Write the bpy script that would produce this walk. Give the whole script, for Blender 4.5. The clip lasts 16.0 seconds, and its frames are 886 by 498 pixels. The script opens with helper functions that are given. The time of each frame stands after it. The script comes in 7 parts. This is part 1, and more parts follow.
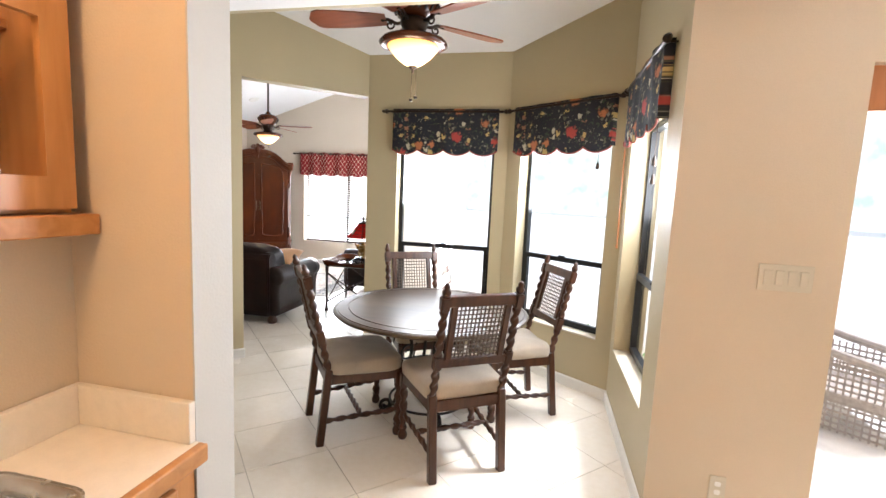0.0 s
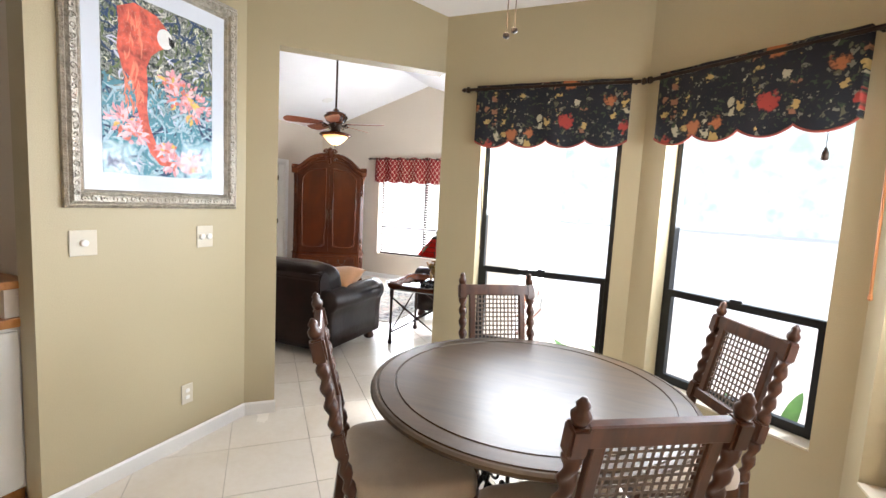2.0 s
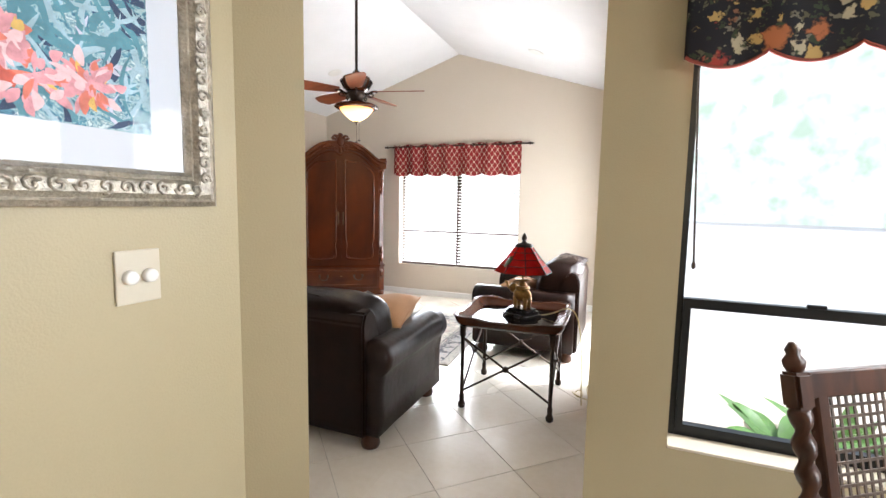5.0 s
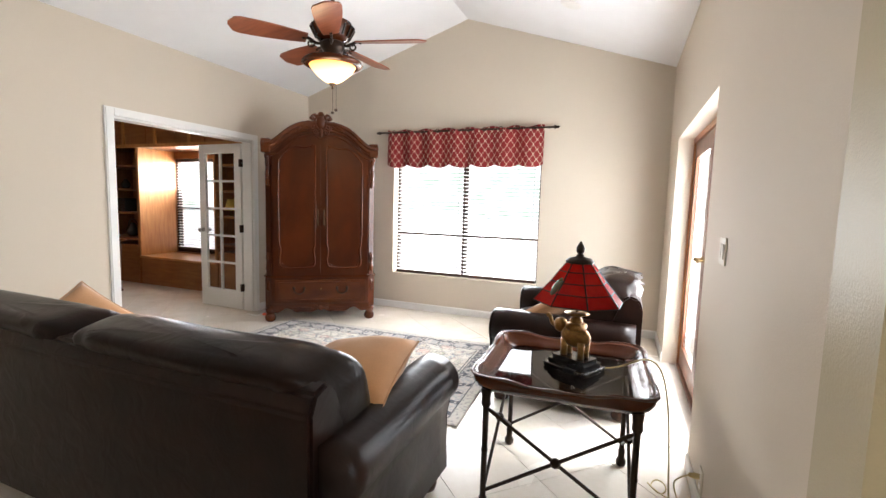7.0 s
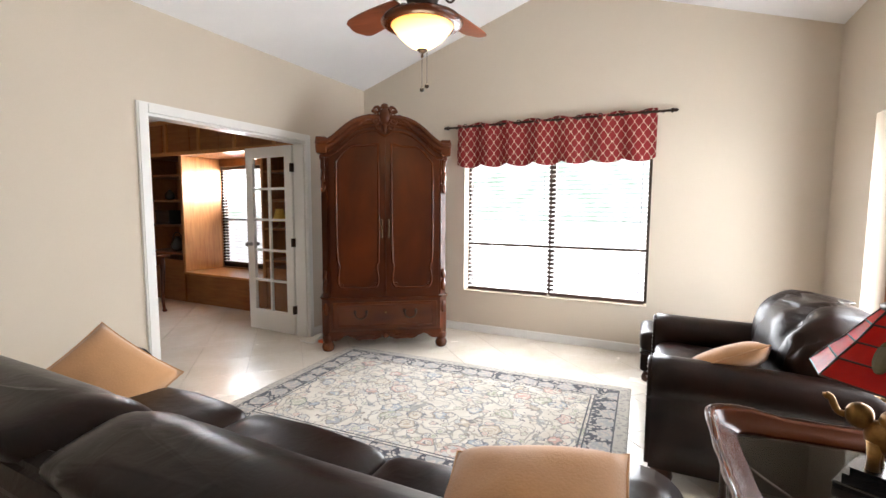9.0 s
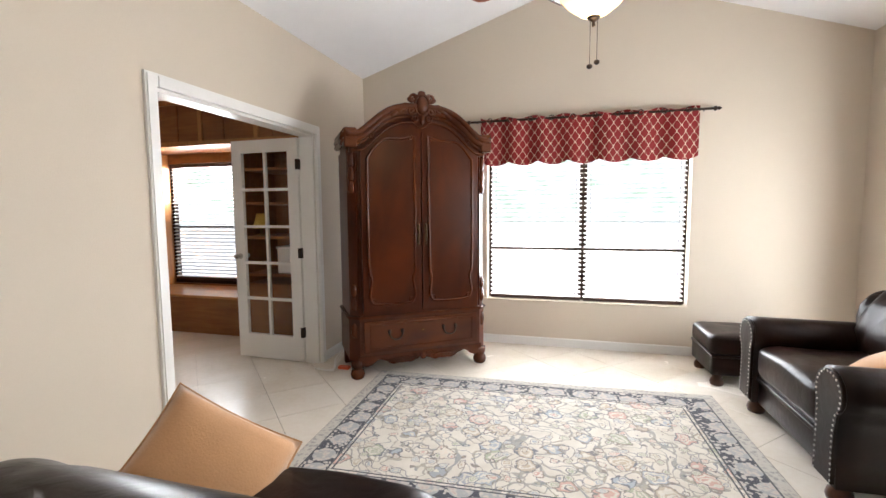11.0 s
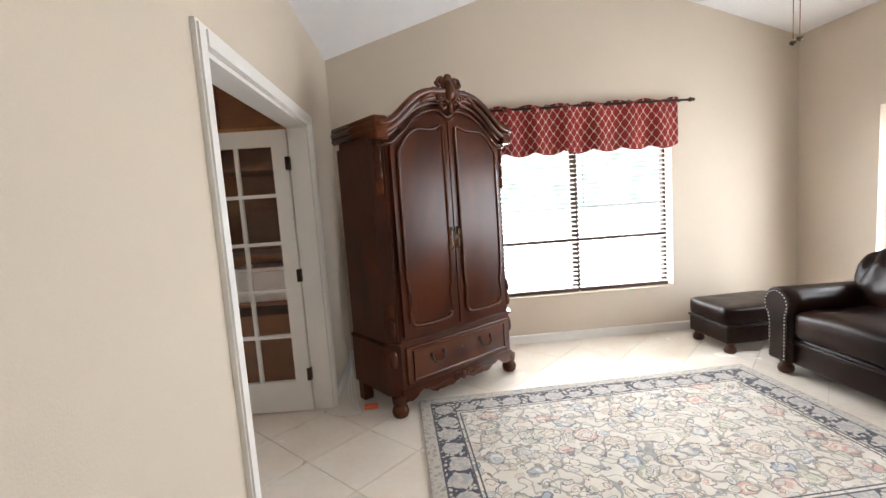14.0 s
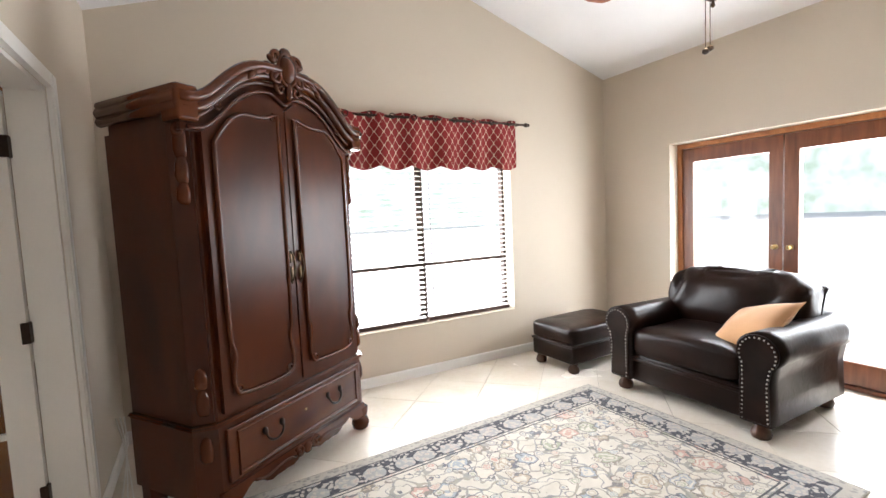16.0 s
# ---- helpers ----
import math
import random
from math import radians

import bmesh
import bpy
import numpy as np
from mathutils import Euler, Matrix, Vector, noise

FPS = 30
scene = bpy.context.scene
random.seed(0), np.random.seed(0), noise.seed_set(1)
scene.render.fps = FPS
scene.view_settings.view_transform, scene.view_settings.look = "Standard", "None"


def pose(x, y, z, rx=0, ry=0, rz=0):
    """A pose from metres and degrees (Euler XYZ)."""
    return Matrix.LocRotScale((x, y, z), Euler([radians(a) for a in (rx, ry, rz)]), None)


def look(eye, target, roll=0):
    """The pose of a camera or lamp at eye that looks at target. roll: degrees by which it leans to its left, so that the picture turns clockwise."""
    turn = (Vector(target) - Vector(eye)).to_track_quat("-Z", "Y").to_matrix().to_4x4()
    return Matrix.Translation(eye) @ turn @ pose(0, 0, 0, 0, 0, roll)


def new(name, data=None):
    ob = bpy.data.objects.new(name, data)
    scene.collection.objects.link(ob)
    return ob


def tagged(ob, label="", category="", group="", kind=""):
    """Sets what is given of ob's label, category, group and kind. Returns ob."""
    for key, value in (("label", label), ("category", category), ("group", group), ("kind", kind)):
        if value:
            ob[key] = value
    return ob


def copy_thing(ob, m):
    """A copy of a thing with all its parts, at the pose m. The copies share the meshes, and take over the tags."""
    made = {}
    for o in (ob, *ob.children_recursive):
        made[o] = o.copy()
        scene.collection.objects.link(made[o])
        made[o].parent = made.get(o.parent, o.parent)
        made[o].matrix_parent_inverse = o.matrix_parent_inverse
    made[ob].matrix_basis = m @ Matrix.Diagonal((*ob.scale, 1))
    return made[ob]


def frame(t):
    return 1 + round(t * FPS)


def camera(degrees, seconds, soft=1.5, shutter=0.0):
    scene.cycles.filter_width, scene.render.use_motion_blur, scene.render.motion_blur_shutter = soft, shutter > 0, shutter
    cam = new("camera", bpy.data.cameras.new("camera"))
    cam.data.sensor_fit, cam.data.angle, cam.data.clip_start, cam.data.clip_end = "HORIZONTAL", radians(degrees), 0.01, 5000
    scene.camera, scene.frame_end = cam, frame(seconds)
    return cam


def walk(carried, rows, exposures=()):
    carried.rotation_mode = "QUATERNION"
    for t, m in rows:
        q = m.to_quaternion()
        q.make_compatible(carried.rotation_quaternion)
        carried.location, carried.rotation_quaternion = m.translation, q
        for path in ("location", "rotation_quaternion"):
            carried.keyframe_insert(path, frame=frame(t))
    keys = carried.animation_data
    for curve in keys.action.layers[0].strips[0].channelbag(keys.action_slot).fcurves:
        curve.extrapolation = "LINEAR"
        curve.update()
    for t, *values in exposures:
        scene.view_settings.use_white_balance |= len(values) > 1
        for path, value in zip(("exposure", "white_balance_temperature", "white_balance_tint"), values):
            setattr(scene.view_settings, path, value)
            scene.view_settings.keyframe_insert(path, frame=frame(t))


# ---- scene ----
cam = camera(89.0, 16.0)
EXPOSURES = [(0, 0.97, 5780, 10), (3.7, 0.97, 5780, 10), (6.2, 0.70, 6000, 10), (16, 0.70, 6000, 10)]
PATH = [
    (0, (-0.222, 0.226, 1.528), (-0.654, 2.164, 1.291), 2.6),
    (0.5, (-0.258, 0.522, 1.516), (-0.785, 2.438, 1.289), 2.9),
    (1, (-0.337, 0.803, 1.509), (-0.945, 2.696, 1.287), 3.1),
    (1.5, (-0.444, 1.095, 1.51), (-1.14, 2.957, 1.292), 3.1),
    (2, (-0.59, 1.349, 1.504), (-1.369, 3.179, 1.297), 3.1),
    (2.5, (-0.757, 1.566, 1.492), (-1.61, 3.365, 1.296), 3.0),
    (3, (-0.965, 1.765, 1.493), (-1.859, 3.543, 1.288), 2.8),
    (3.5, (-1.195, 1.955, 1.484), (-2.089, 3.731, 1.271), 2.5),
    (3.7, (-1.284, 2.028, 1.477), (-2.172, 3.808, 1.264), 2.3),
    (6, (-2.147, 3.027, 1.383), (-2.812, 4.903, 1.185), 0.7),
    (6.5, (-2.221, 3.326, 1.398), (-2.927, 5.187, 1.193), 1.1),
    (7, (-2.353, 3.569, 1.363), (-3.089, 5.418, 1.165), 1.6),
    (7.5, (-2.434, 3.782, 1.363), (-3.232, 5.605, 1.161), 1.7),
    (8, (-2.614, 3.974, 1.351), (-3.458, 5.776, 1.159), 1.4),
    (8.5, (-2.839, 4.095, 1.353), (-3.714, 5.884, 1.171), 1.0),
    (9, (-3.115, 4.17, 1.371), (-3.998, 5.956, 1.19), 0.3),
    (11.5, (-4.619, 4.204, 1.382), (-5.024, 6.154, 1.197), -0.8),
    (12, (-4.873, 4.216, 1.405), (-5.173, 6.182, 1.196), -1.3),
    (12.5, (-5.116, 4.212, 1.413), (-5.331, 6.188, 1.192), -1.5),
    (13, (-5.378, 4.288, 1.416), (-5.501, 6.273, 1.197), -2.4),
    (13.5, (-5.578, 4.34, 1.434), (-5.605, 6.327, 1.214), -3.1),
    (14, (-5.786, 4.495, 1.449), (-5.664, 6.481, 1.238), -4.0),
    (14.5, (-5.812, 4.648, 1.406), (-5.554, 6.622, 1.221), -3.5),
    (15, (-5.905, 4.832, 1.385), (-5.427, 6.768, 1.233), -3.2),
    (15.5, (-5.935, 4.993, 1.391), (-5.225, 6.857, 1.251), -3.3),
    (16, (-5.939, 5.203, 1.416), (-4.996, 6.96, 1.265), -2.7),
]
walk(cam, [(t, look(eye, target, roll)) for t, eye, target, roll in PATH], EXPOSURES)

# ---- world, sun, window light, exposure ----
world = bpy.data.worlds.new("sky")
scene.world = world
world.use_nodes = True
_wn = world.node_tree.nodes
_sky = _wn.new("ShaderNodeTexSky")
_sky.sky_type, _sky.sun_disc = "NISHITA", False
_sky.sun_elevation, _sky.sun_rotation = radians(55), radians(120)
_sky.air_density, _sky.dust_density = 1.0, 3.0
world.node_tree.links.new(_sky.outputs[0], _wn["Background"].inputs[0])
_wn["Background"].inputs[1].default_value = 0.15
SUN = new("sun", bpy.data.lights.new("sun", "SUN"))
SUN.data.energy, SUN.data.angle, SUN.data.color = 3.0, radians(10), (1, 0.95, 0.88)
SUN.matrix_world = look((0, 0, 10), (-6.0, -3.4, -0.2))
KITCHEN_POWER, BACKDROP = 13.0, 0.85


def window_light(name, x, y, z, w, h, rz, power, color=(1, 0.98, 0.95)):
    """Sky light that enters by an opening; rz: heading of the light, 0 = towards -y."""
    d = bpy.data.lights.new(name, "AREA")
    d.shape, d.size, d.size_y, d.energy, d.color = "RECTANGLE", w, h, power, color
    ob = new(name, d)
    ob.matrix_world = pose(x, y, z, 0, 0, rz) @ pose(0, 0, 0, -90, 0, 0)
    return ob


# ---- materials ----
def nodes_of(m):
    m.use_nodes = True
    return m.node_tree.nodes, m.node_tree.links


def mat(name, col, rough=0.6, metal=0.0, var=0.12, scale=6.0, fine=60.0, bump=0.1, coat=0.0, spec=0.5, sheen=0.0, dark=None, darkmix=0.0):
    """A plain surface with variation at two scales and fine relief."""
    m = bpy.data.materials.new(name)
    n, l = nodes_of(m)
    b = n["Principled BSDF"]
    tc = n.new("ShaderNodeTexCoord")
    n1 = n.new("ShaderNodeTexNoise")
    n1.inputs["Scale"].default_value, n1.inputs["Detail"].default_value = scale, 4
    n2 = n.new("ShaderNodeTexNoise")
    n2.inputs["Scale"].default_value, n2.inputs["Detail"].default_value = fine, 3
    l.new(tc.outputs["Object"], n1.inputs["Vector"])
    l.new(tc.outputs["Object"], n2.inputs["Vector"])
    r = n.new("ShaderNodeValToRGB")
    lo = tuple(c * (1 - var) for c in col) if dark is None else dark
    hi = tuple(min(1, c * (1 + var)) for c in col)
    r.color_ramp.elements[0].color, r.color_ramp.elements[1].color = (*lo, 1), (*hi, 1)
    r.color_ramp.elements[0].position, r.color_ramp.elements[1].position = 0.3 + darkmix, 0.7
    mx = n.new("ShaderNodeMix")
    mx.inputs[0].default_value = 0.35
    l.new(n1.outputs["Fac"], mx.inputs[2])
    l.new(n2.outputs["Fac"], mx.inputs[3])
    l.new(mx.outputs[0], r.inputs[0])
    l.new(r.outputs[0], b.inputs["Base Color"])
    b.inputs["Roughness"].default_value, b.inputs["Metallic"].default_value = rough, metal
    b.inputs["Coat Weight"].default_value, b.inputs["Specular IOR Level"].default_value = coat, spec
    b.inputs["Sheen Weight"].default_value = sheen
    b.inputs["Coat Roughness"].default_value = 0.15
    rr = n.new("ShaderNodeMapRange")
    rr.inputs[3].default_value, rr.inputs[4].default_value = max(0.02, rough - 0.1), min(1, rough + 0.1)
    l.new(n1.outputs["Fac"], rr.inputs[0])
    l.new(rr.outputs[0], b.inputs["Roughness"])
    if bump:
        bp = n.new("ShaderNodeBump")
        bp.inputs["Strength"].default_value, bp.inputs["Distance"].default_value = bump, 0.01
        l.new(n2.outputs["Fac"], bp.inputs["Height"])
        l.new(bp.outputs[0], b.inputs["Normal"])
    return m


def wood(name, dark, light, rough=0.35, axis=2, scale=3.0, coat=0.3, stretch=9.0, spec=0.35):
    """Stained wood, its grain along one axis of the object."""
    m = bpy.data.materials.new(name)
    n, l = nodes_of(m)
    b = n["Principled BSDF"]
    tc, mp = n.new("ShaderNodeTexCoord"), n.new("ShaderNodeMapping")
    sc = [stretch, stretch, stretch]
    sc[axis] = 1.0
    mp.inputs["Scale"].default_value = sc
    l.new(tc.outputs["Object"], mp.inputs["Vector"])
    n1, n2 = n.new("ShaderNodeTexNoise"), n.new("ShaderNodeTexNoise")
    n1.inputs["Scale"].default_value, n1.inputs["Detail"].default_value, n1.inputs["Distortion"].default_value = scale, 6, 0.6
    n2.inputs["Scale"].default_value, n2.inputs["Detail"].default_value = 2.2, 3
    l.new(mp.outputs[0], n1.inputs["Vector"])
    l.new(tc.outputs["Object"], n2.inputs["Vector"])
    mx = n.new("ShaderNodeMix")
    mx.inputs[0].default_value = 0.4
    l.new(n1.outputs["Fac"], mx.inputs[2])
    l.new(n2.outputs["Fac"], mx.inputs[3])
    r = n.new("ShaderNodeValToRGB")
    r.color_ramp.elements[0].position, r.color_ramp.elements[1].position = 0.32, 0.68
    r.color_ramp.elements[0].color, r.color_ramp.elements[1].color = (*dark, 1), (*light, 1)
    l.new(mx.outputs[0], r.inputs[0])
    l.new(r.outputs[0], b.inputs["Base Color"])
    b.inputs["Roughness"].default_value, b.inputs["Coat Weight"].default_value, b.inputs["Specular IOR Level"].default_value = rough, coat, spec
    b.inputs["Coat Roughness"].default_value = 0.2
    bp = n.new("ShaderNodeBump")
    bp.inputs["Strength"].default_value, bp.inputs["Distance"].default_value = 0.06, 0.01
    l.new(n1.outputs["Fac"], bp.inputs["Height"])
    l.new(bp.outputs[0], b.inputs["Normal"])
    return m


def glow(name, col, strength):
    m = bpy.data.materials.new(name)
    n, l = nodes_of(m)
    b = n["Principled BSDF"]
    b.inputs["Base Color"].default_value = (*col, 1)
    b.inputs["Emission Color"].default_value = (*col, 1)
    b.inputs["Emission Strength"].default_value = strength
    b.inputs["Roughness"].default_value = 0.4
    return m


def glass(name, tint=(1, 1, 1), rough=0.0, gloss=1.0):
    """A thin pane: mostly clear, glossier at a slant."""
    m = bpy.data.materials.new(name)
    n, l = nodes_of(m)
    n.remove(n["Principled BSDF"])
    t, g, mx, f = n.new("ShaderNodeBsdfTransparent"), n.new("ShaderNodeBsdfGlossy"), n.new("ShaderNodeMixShader"), n.new("ShaderNodeLayerWeight")
    p, q = n.new("ShaderNodeMath"), n.new("ShaderNodeMath")
    p.operation, q.operation = "POWER", "MULTIPLY_ADD"
    p.inputs[1].default_value, q.inputs[1].default_value, q.inputs[2].default_value = 5.0, 0.5 * gloss, 0.025 * gloss
    t.inputs[0].default_value = (*tint, 1)
    g.inputs["Roughness"].default_value = rough
    f.inputs[0].default_value = 0.5
    l.new(f.outputs["Facing"], p.inputs[0])
    l.new(p.outputs[0], q.inputs[0])
    l.new(q.outputs[0], mx.inputs[0])
    l.new(t.outputs[0], mx.inputs[1])
    l.new(g.outputs[0], mx.inputs[2])
    l.new(mx.outputs[0], n["Material Output"].inputs[0])
    return m


M_NOOK = mat("ochre_wall_paint", (0.435, 0.372, 0.232), 0.5, var=0.04, scale=1.5, fine=180, bump=0.12)
M_LIV = mat("beige_wall_paint", (0.61, 0.535, 0.435), 0.75, var=0.03, scale=1.2, fine=180, bump=0.12)
M_PEACH = mat("peach_wall_paint", (0.64, 0.54, 0.41), 0.75, var=0.04, scale=1.5, fine=180, bump=0.12)
M_CEIL = mat("white_ceiling_paint", (0.86, 0.86, 0.87), 0.85, var=0.03, scale=3, fine=140, bump=0.2)
M_WHITE = mat("white_gloss_paint", (0.80, 0.79, 0.76), 0.35, var=0.03, scale=5, fine=90, bump=0.03)
# paler, cooler tone that carries the nook daylight on the wall end
M_WALLEND = mat("daylit_wall_end_tone", (0.52, 0.515, 0.49), 0.6, var=0.03, scale=3, fine=140, bump=0.1)
M_CREAM = mat("cream_plastic", (0.60, 0.55, 0.44), 0.4, var=0.03, bump=0.0)
M_STUCCO = mat("outside_stucco", (0.75, 0.73, 0.68), 0.9, var=0.06, fine=90, bump=0.3)
M_BLACK = mat("black_window_metal", (0.012, 0.013, 0.014), 0.4, metal=0.3, var=0.2, bump=0.03)
M_BRONZE = mat("dark_bronze", (0.035, 0.022, 0.015), 0.38, metal=0.7, var=0.4, scale=20, bump=0.1)
M_IRON = mat("black_wrought_iron", (0.02, 0.018, 0.017), 0.5, metal=0.6, var=0.3, scale=25, bump=0.2)
M_BRASS = mat("aged_brass", (0.28, 0.18, 0.07), 0.42, metal=0.85, var=0.25, scale=20, bump=0.05)
M_OLDBRASS = mat("blackened_brass", (0.11, 0.07, 0.035), 0.4, metal=0.8, var=0.4, scale=30, bump=0.08)
M_NICKEL = mat("brushed_nickel", (0.5, 0.48, 0.44), 0.3, metal=1.0, var=0.1, scale=20, bump=0.03)
M_GLASS = glass("window_glass")
M_GLASSTOP = glass("smoked_glass_top", (0.45, 0.42, 0.4))
M_CHERRY = wood("cherry_wood", (0.030, 0.0062, 0.0017), (0.098, 0.022, 0.0050), 0.28, axis=2, coat=0.05, scale=1.6, stretch=2.6, spec=0.20)
M_CHERRYX = wood("cherry_wood_across", (0.034, 0.0078, 0.0024), (0.125, 0.031, 0.0078), 0.26, axis=0, coat=0.16, scale=1.8, stretch=2.6, spec=0.25)
M_WALNUT = wood("dark_walnut", (0.024, 0.0080, 0.0036), (0.088, 0.032, 0.0135), 0.34, axis=2, coat=0.2)
M_WALNUTX = wood("walnut_table_wood", (0.026, 0.0145, 0.0062), (0.072, 0.043, 0.019), 0.40, axis=0, coat=0.1, stretch=6)
M_OAK = wood("honey_oak", (0.36, 0.15, 0.045), (0.56, 0.27, 0.09), 0.35, axis=2, coat=0.3)
M_OAKX = wood("honey_oak_across", (0.36, 0.15, 0.045), (0.56, 0.27, 0.09), 0.35, axis=0, coat=0.3)
M_BOOKOAK = wood("study_oak", (0.20, 0.075, 0.022), (0.34, 0.14, 0.045), 0.4, axis=0, coat=0.2)
M_DOORWOOD = wood("patio_door_mahogany", (0.11, 0.035, 0.015), (0.24, 0.085, 0.035), 0.35, axis=2, coat=0.3)
M_CASING = wood("light_mahogany_casing", (0.30, 0.11, 0.035), (0.48, 0.2, 0.07), 0.4, axis=2, coat=0.2)
M_BLADE = wood("fan_blade_cherry", (0.17, 0.045, 0.02), (0.33, 0.10, 0.045), 0.3, axis=0, coat=0.5)
M_SEAT = mat("taupe_suede_fabric", (0.40, 0.33, 0.25), 0.9, var=0.12, scale=9, fine=220, bump=0.2, sheen=0.3)
M_CANE = mat("woven_cane", (0.10, 0.07, 0.05), 0.6, var=0.25, scale=40, fine=120, bump=0.2)
M_TAN = mat("tan_microfibre", (0.50, 0.27, 0.12), 0.85, var=0.1, scale=7, fine=150, bump=0.15, sheen=0.3)
M_STEEL = mat("stainless_steel", (0.55, 0.55, 0.55), 0.25, metal=1.0, var=0.08, scale=30, bump=0.02)
M_LAMIN = mat("cream_laminate", (0.80, 0.74, 0.64), 0.35, var=0.05, scale=30, fine=200, bump=0.02)
M_GRASS = mat("lawn", (0.10, 0.17, 0.05), 0.9, var=0.4, scale=3, fine=40, bump=0.5)
M_PATIO = mat("pale_patio_concrete", (0.62, 0.60, 0.57), 0.85, var=0.08, scale=2, fine=50, bump=0.2)
M_LEAF = mat("glossy_green_leaf", (0.09, 0.20, 0.04), 0.45, var=0.35, scale=8, fine=30, bump=0.1)
M_LEAF2 = mat("tree_leaf", (0.06, 0.13, 0.035), 0.6, var=0.4, scale=3, fine=20, bump=0.1)
M_BARK = mat("bark", (0.12, 0.09, 0.065), 0.9, var=0.3, scale=8, fine=40, bump=0.5)
M_WICKER = mat("brown_wicker", (0.38, 0.33, 0.29), 0.7, var=0.25, scale=30, fine=150, bump=0.3)
M_BOWL = glow("amber_glass_bowl", (1.0, 0.66, 0.27), 1.35)
bn_, bl_ = nodes_of(M_BOWL)
bt_, bs_, br_ = bn_.new("ShaderNodeTexCoord"), bn_.new("ShaderNodeSeparateXYZ"), bn_.new("ShaderNodeValToRGB")
br_.color_ramp.elements[0].position, br_.color_ramp.elements[1].position = 0.075, 0.150
br_.color_ramp.elements[0].color, br_.color_ramp.elements[1].color = (1.0, 0.78, 0.45, 1), (0.85, 0.36, 0.06, 1)
bl_.new(bt_.outputs["Object"], bs_.inputs[0])
bl_.new(bs_.outputs[2], br_.inputs[0])
bl_.new(br_.outputs[0], bn_["Principled BSDF"].inputs["Emission Color"])
M_CAN = glow("ceiling_can_lamp", (1.0, 0.95, 0.88), 6.0)
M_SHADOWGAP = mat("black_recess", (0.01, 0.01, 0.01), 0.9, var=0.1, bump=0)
M_CORD = mat("cream_cord", (0.6, 0.5, 0.25), 0.5, var=0.05, bump=0)
M_WHITECORD = mat("white_cord", (0.75, 0.74, 0.7), 0.5, var=0.05, bump=0)


def leather():
    m = bpy.data.materials.new("dark_brown_leather")
    n, l = nodes_of(m)
    b = n["Principled BSDF"]
    tc = n.new("ShaderNodeTexCoord")
    v, n1, n2 = n.new("ShaderNodeTexVoronoi"), n.new("ShaderNodeTexNoise"), n.new("ShaderNodeTexNoise")
    v.inputs["Scale"].default_value = 260
    n1.inputs["Scale"].default_value, n1.inputs["Detail"].default_value = 5, 5
    n2.inputs["Scale"].default_value, n2.inputs["Detail"].default_value, n2.inputs["Distortion"].default_value = 11, 3, 1.2
    for x in (v, n1, n2):
        l.new(tc.outputs["Object"], x.inputs["Vector"])
    r = n.new("ShaderNodeValToRGB")
    r.color_ramp.elements[0].color, r.color_ramp.elements[1].color = (0.0050, 0.0022, 0.0015, 1), (0.019, 0.0074, 0.0046, 1)
    r.color_ramp.elements[0].position, r.color_ramp.elements[1].position = 0.3, 0.75
    l.new(n1.outputs["Fac"], r.inputs[0])
    l.new(r.outputs[0], b.inputs["Base Color"])
    rr = n.new("ShaderNodeMapRange")
    rr.inputs[3].default_value, rr.inputs[4].default_value = 0.28, 0.40
    l.new(n2.outputs["Fac"], rr.inputs[0])
    l.new(rr.outputs[0], b.inputs["Roughness"])
    b.inputs["Specular IOR Level"].default_value, b.inputs["Coat Weight"].default_value, b.inputs["Coat Roughness"].default_value = 0.18, 0.04, 0.2
    b1, b2 = n.new("ShaderNodeBump"), n.new("ShaderNodeBump")
    b1.inputs["Strength"].default_value, b1.inputs["Distance"].default_value = 0.10, 0.02
    b2.inputs["Strength"].default_value, b2.inputs["Distance"].default_value = 0.03, 0.003
    l.new(n2.outputs["Fac"], b1.inputs["Height"])
    l.new(v.outputs["Distance"], b2.inputs["Height"])
    l.new(b1.outputs[0], b2.inputs["Normal"])
    l.new(b2.outputs[0], b.inputs["Normal"])
    return m


M_LEATHER = leather()


# ---- mesh helpers ----
def bm_box(bm, x0, x1, y0, y1, z0, z1, m=None):
    vs = [bm.verts.new(p) for p in ((x0, y0, z0), (x1, y0, z0), (x1, y1, z0), (x0, y1, z0), (x0, y0, z1), (x1, y0, z1), (x1, y1, z1), (x0, y1, z1))]
    if m is not None:
        for v in vs:
            v.co = m @ v.co
    for f in ((3, 2, 1, 0), (4, 5, 6, 7), (0, 1, 5, 4), (1, 2, 6, 5), (2, 3, 7, 6), (3, 0, 4, 7)):
        bm.faces.new([vs[i] for i in f])
    return vs


def box_bm(x0, x1, y0, y1, z0, z1, bevel=0.0, seg=2, m=None):
    bm = bmesh.new()
    bm_box(bm, x0, x1, y0, y1, z0, z1, m)
    if bevel:
        bmesh.ops.bevel(bm, geom=bm.edges[:], offset=bevel, segments=seg, affect="EDGES", profile=0.5)
    return bm


def mesh_ob(name, bm, material, smooth=False):
    bmesh.ops.recalc_face_normals(bm, faces=bm.faces[:])
    me = bpy.data.meshes.new(name)
    bm.to_mesh(me)
    bm.free()
    if smooth:
        for p in me.polygons:
            p.use_smooth = True
    me.materials.append(material)
    return new(name, me)


def part(name, bm, material, parent, label="", smooth=False):
    ob = mesh_ob(name, bm, material, smooth)
    ob.parent = parent
    if label:
        tagged(ob, label)
    return ob


def thing(name, m, label, category, group="", kind=""):
    ob = new(name)
    ob.matrix_world = m
    return tagged(ob, label, category, group, kind)


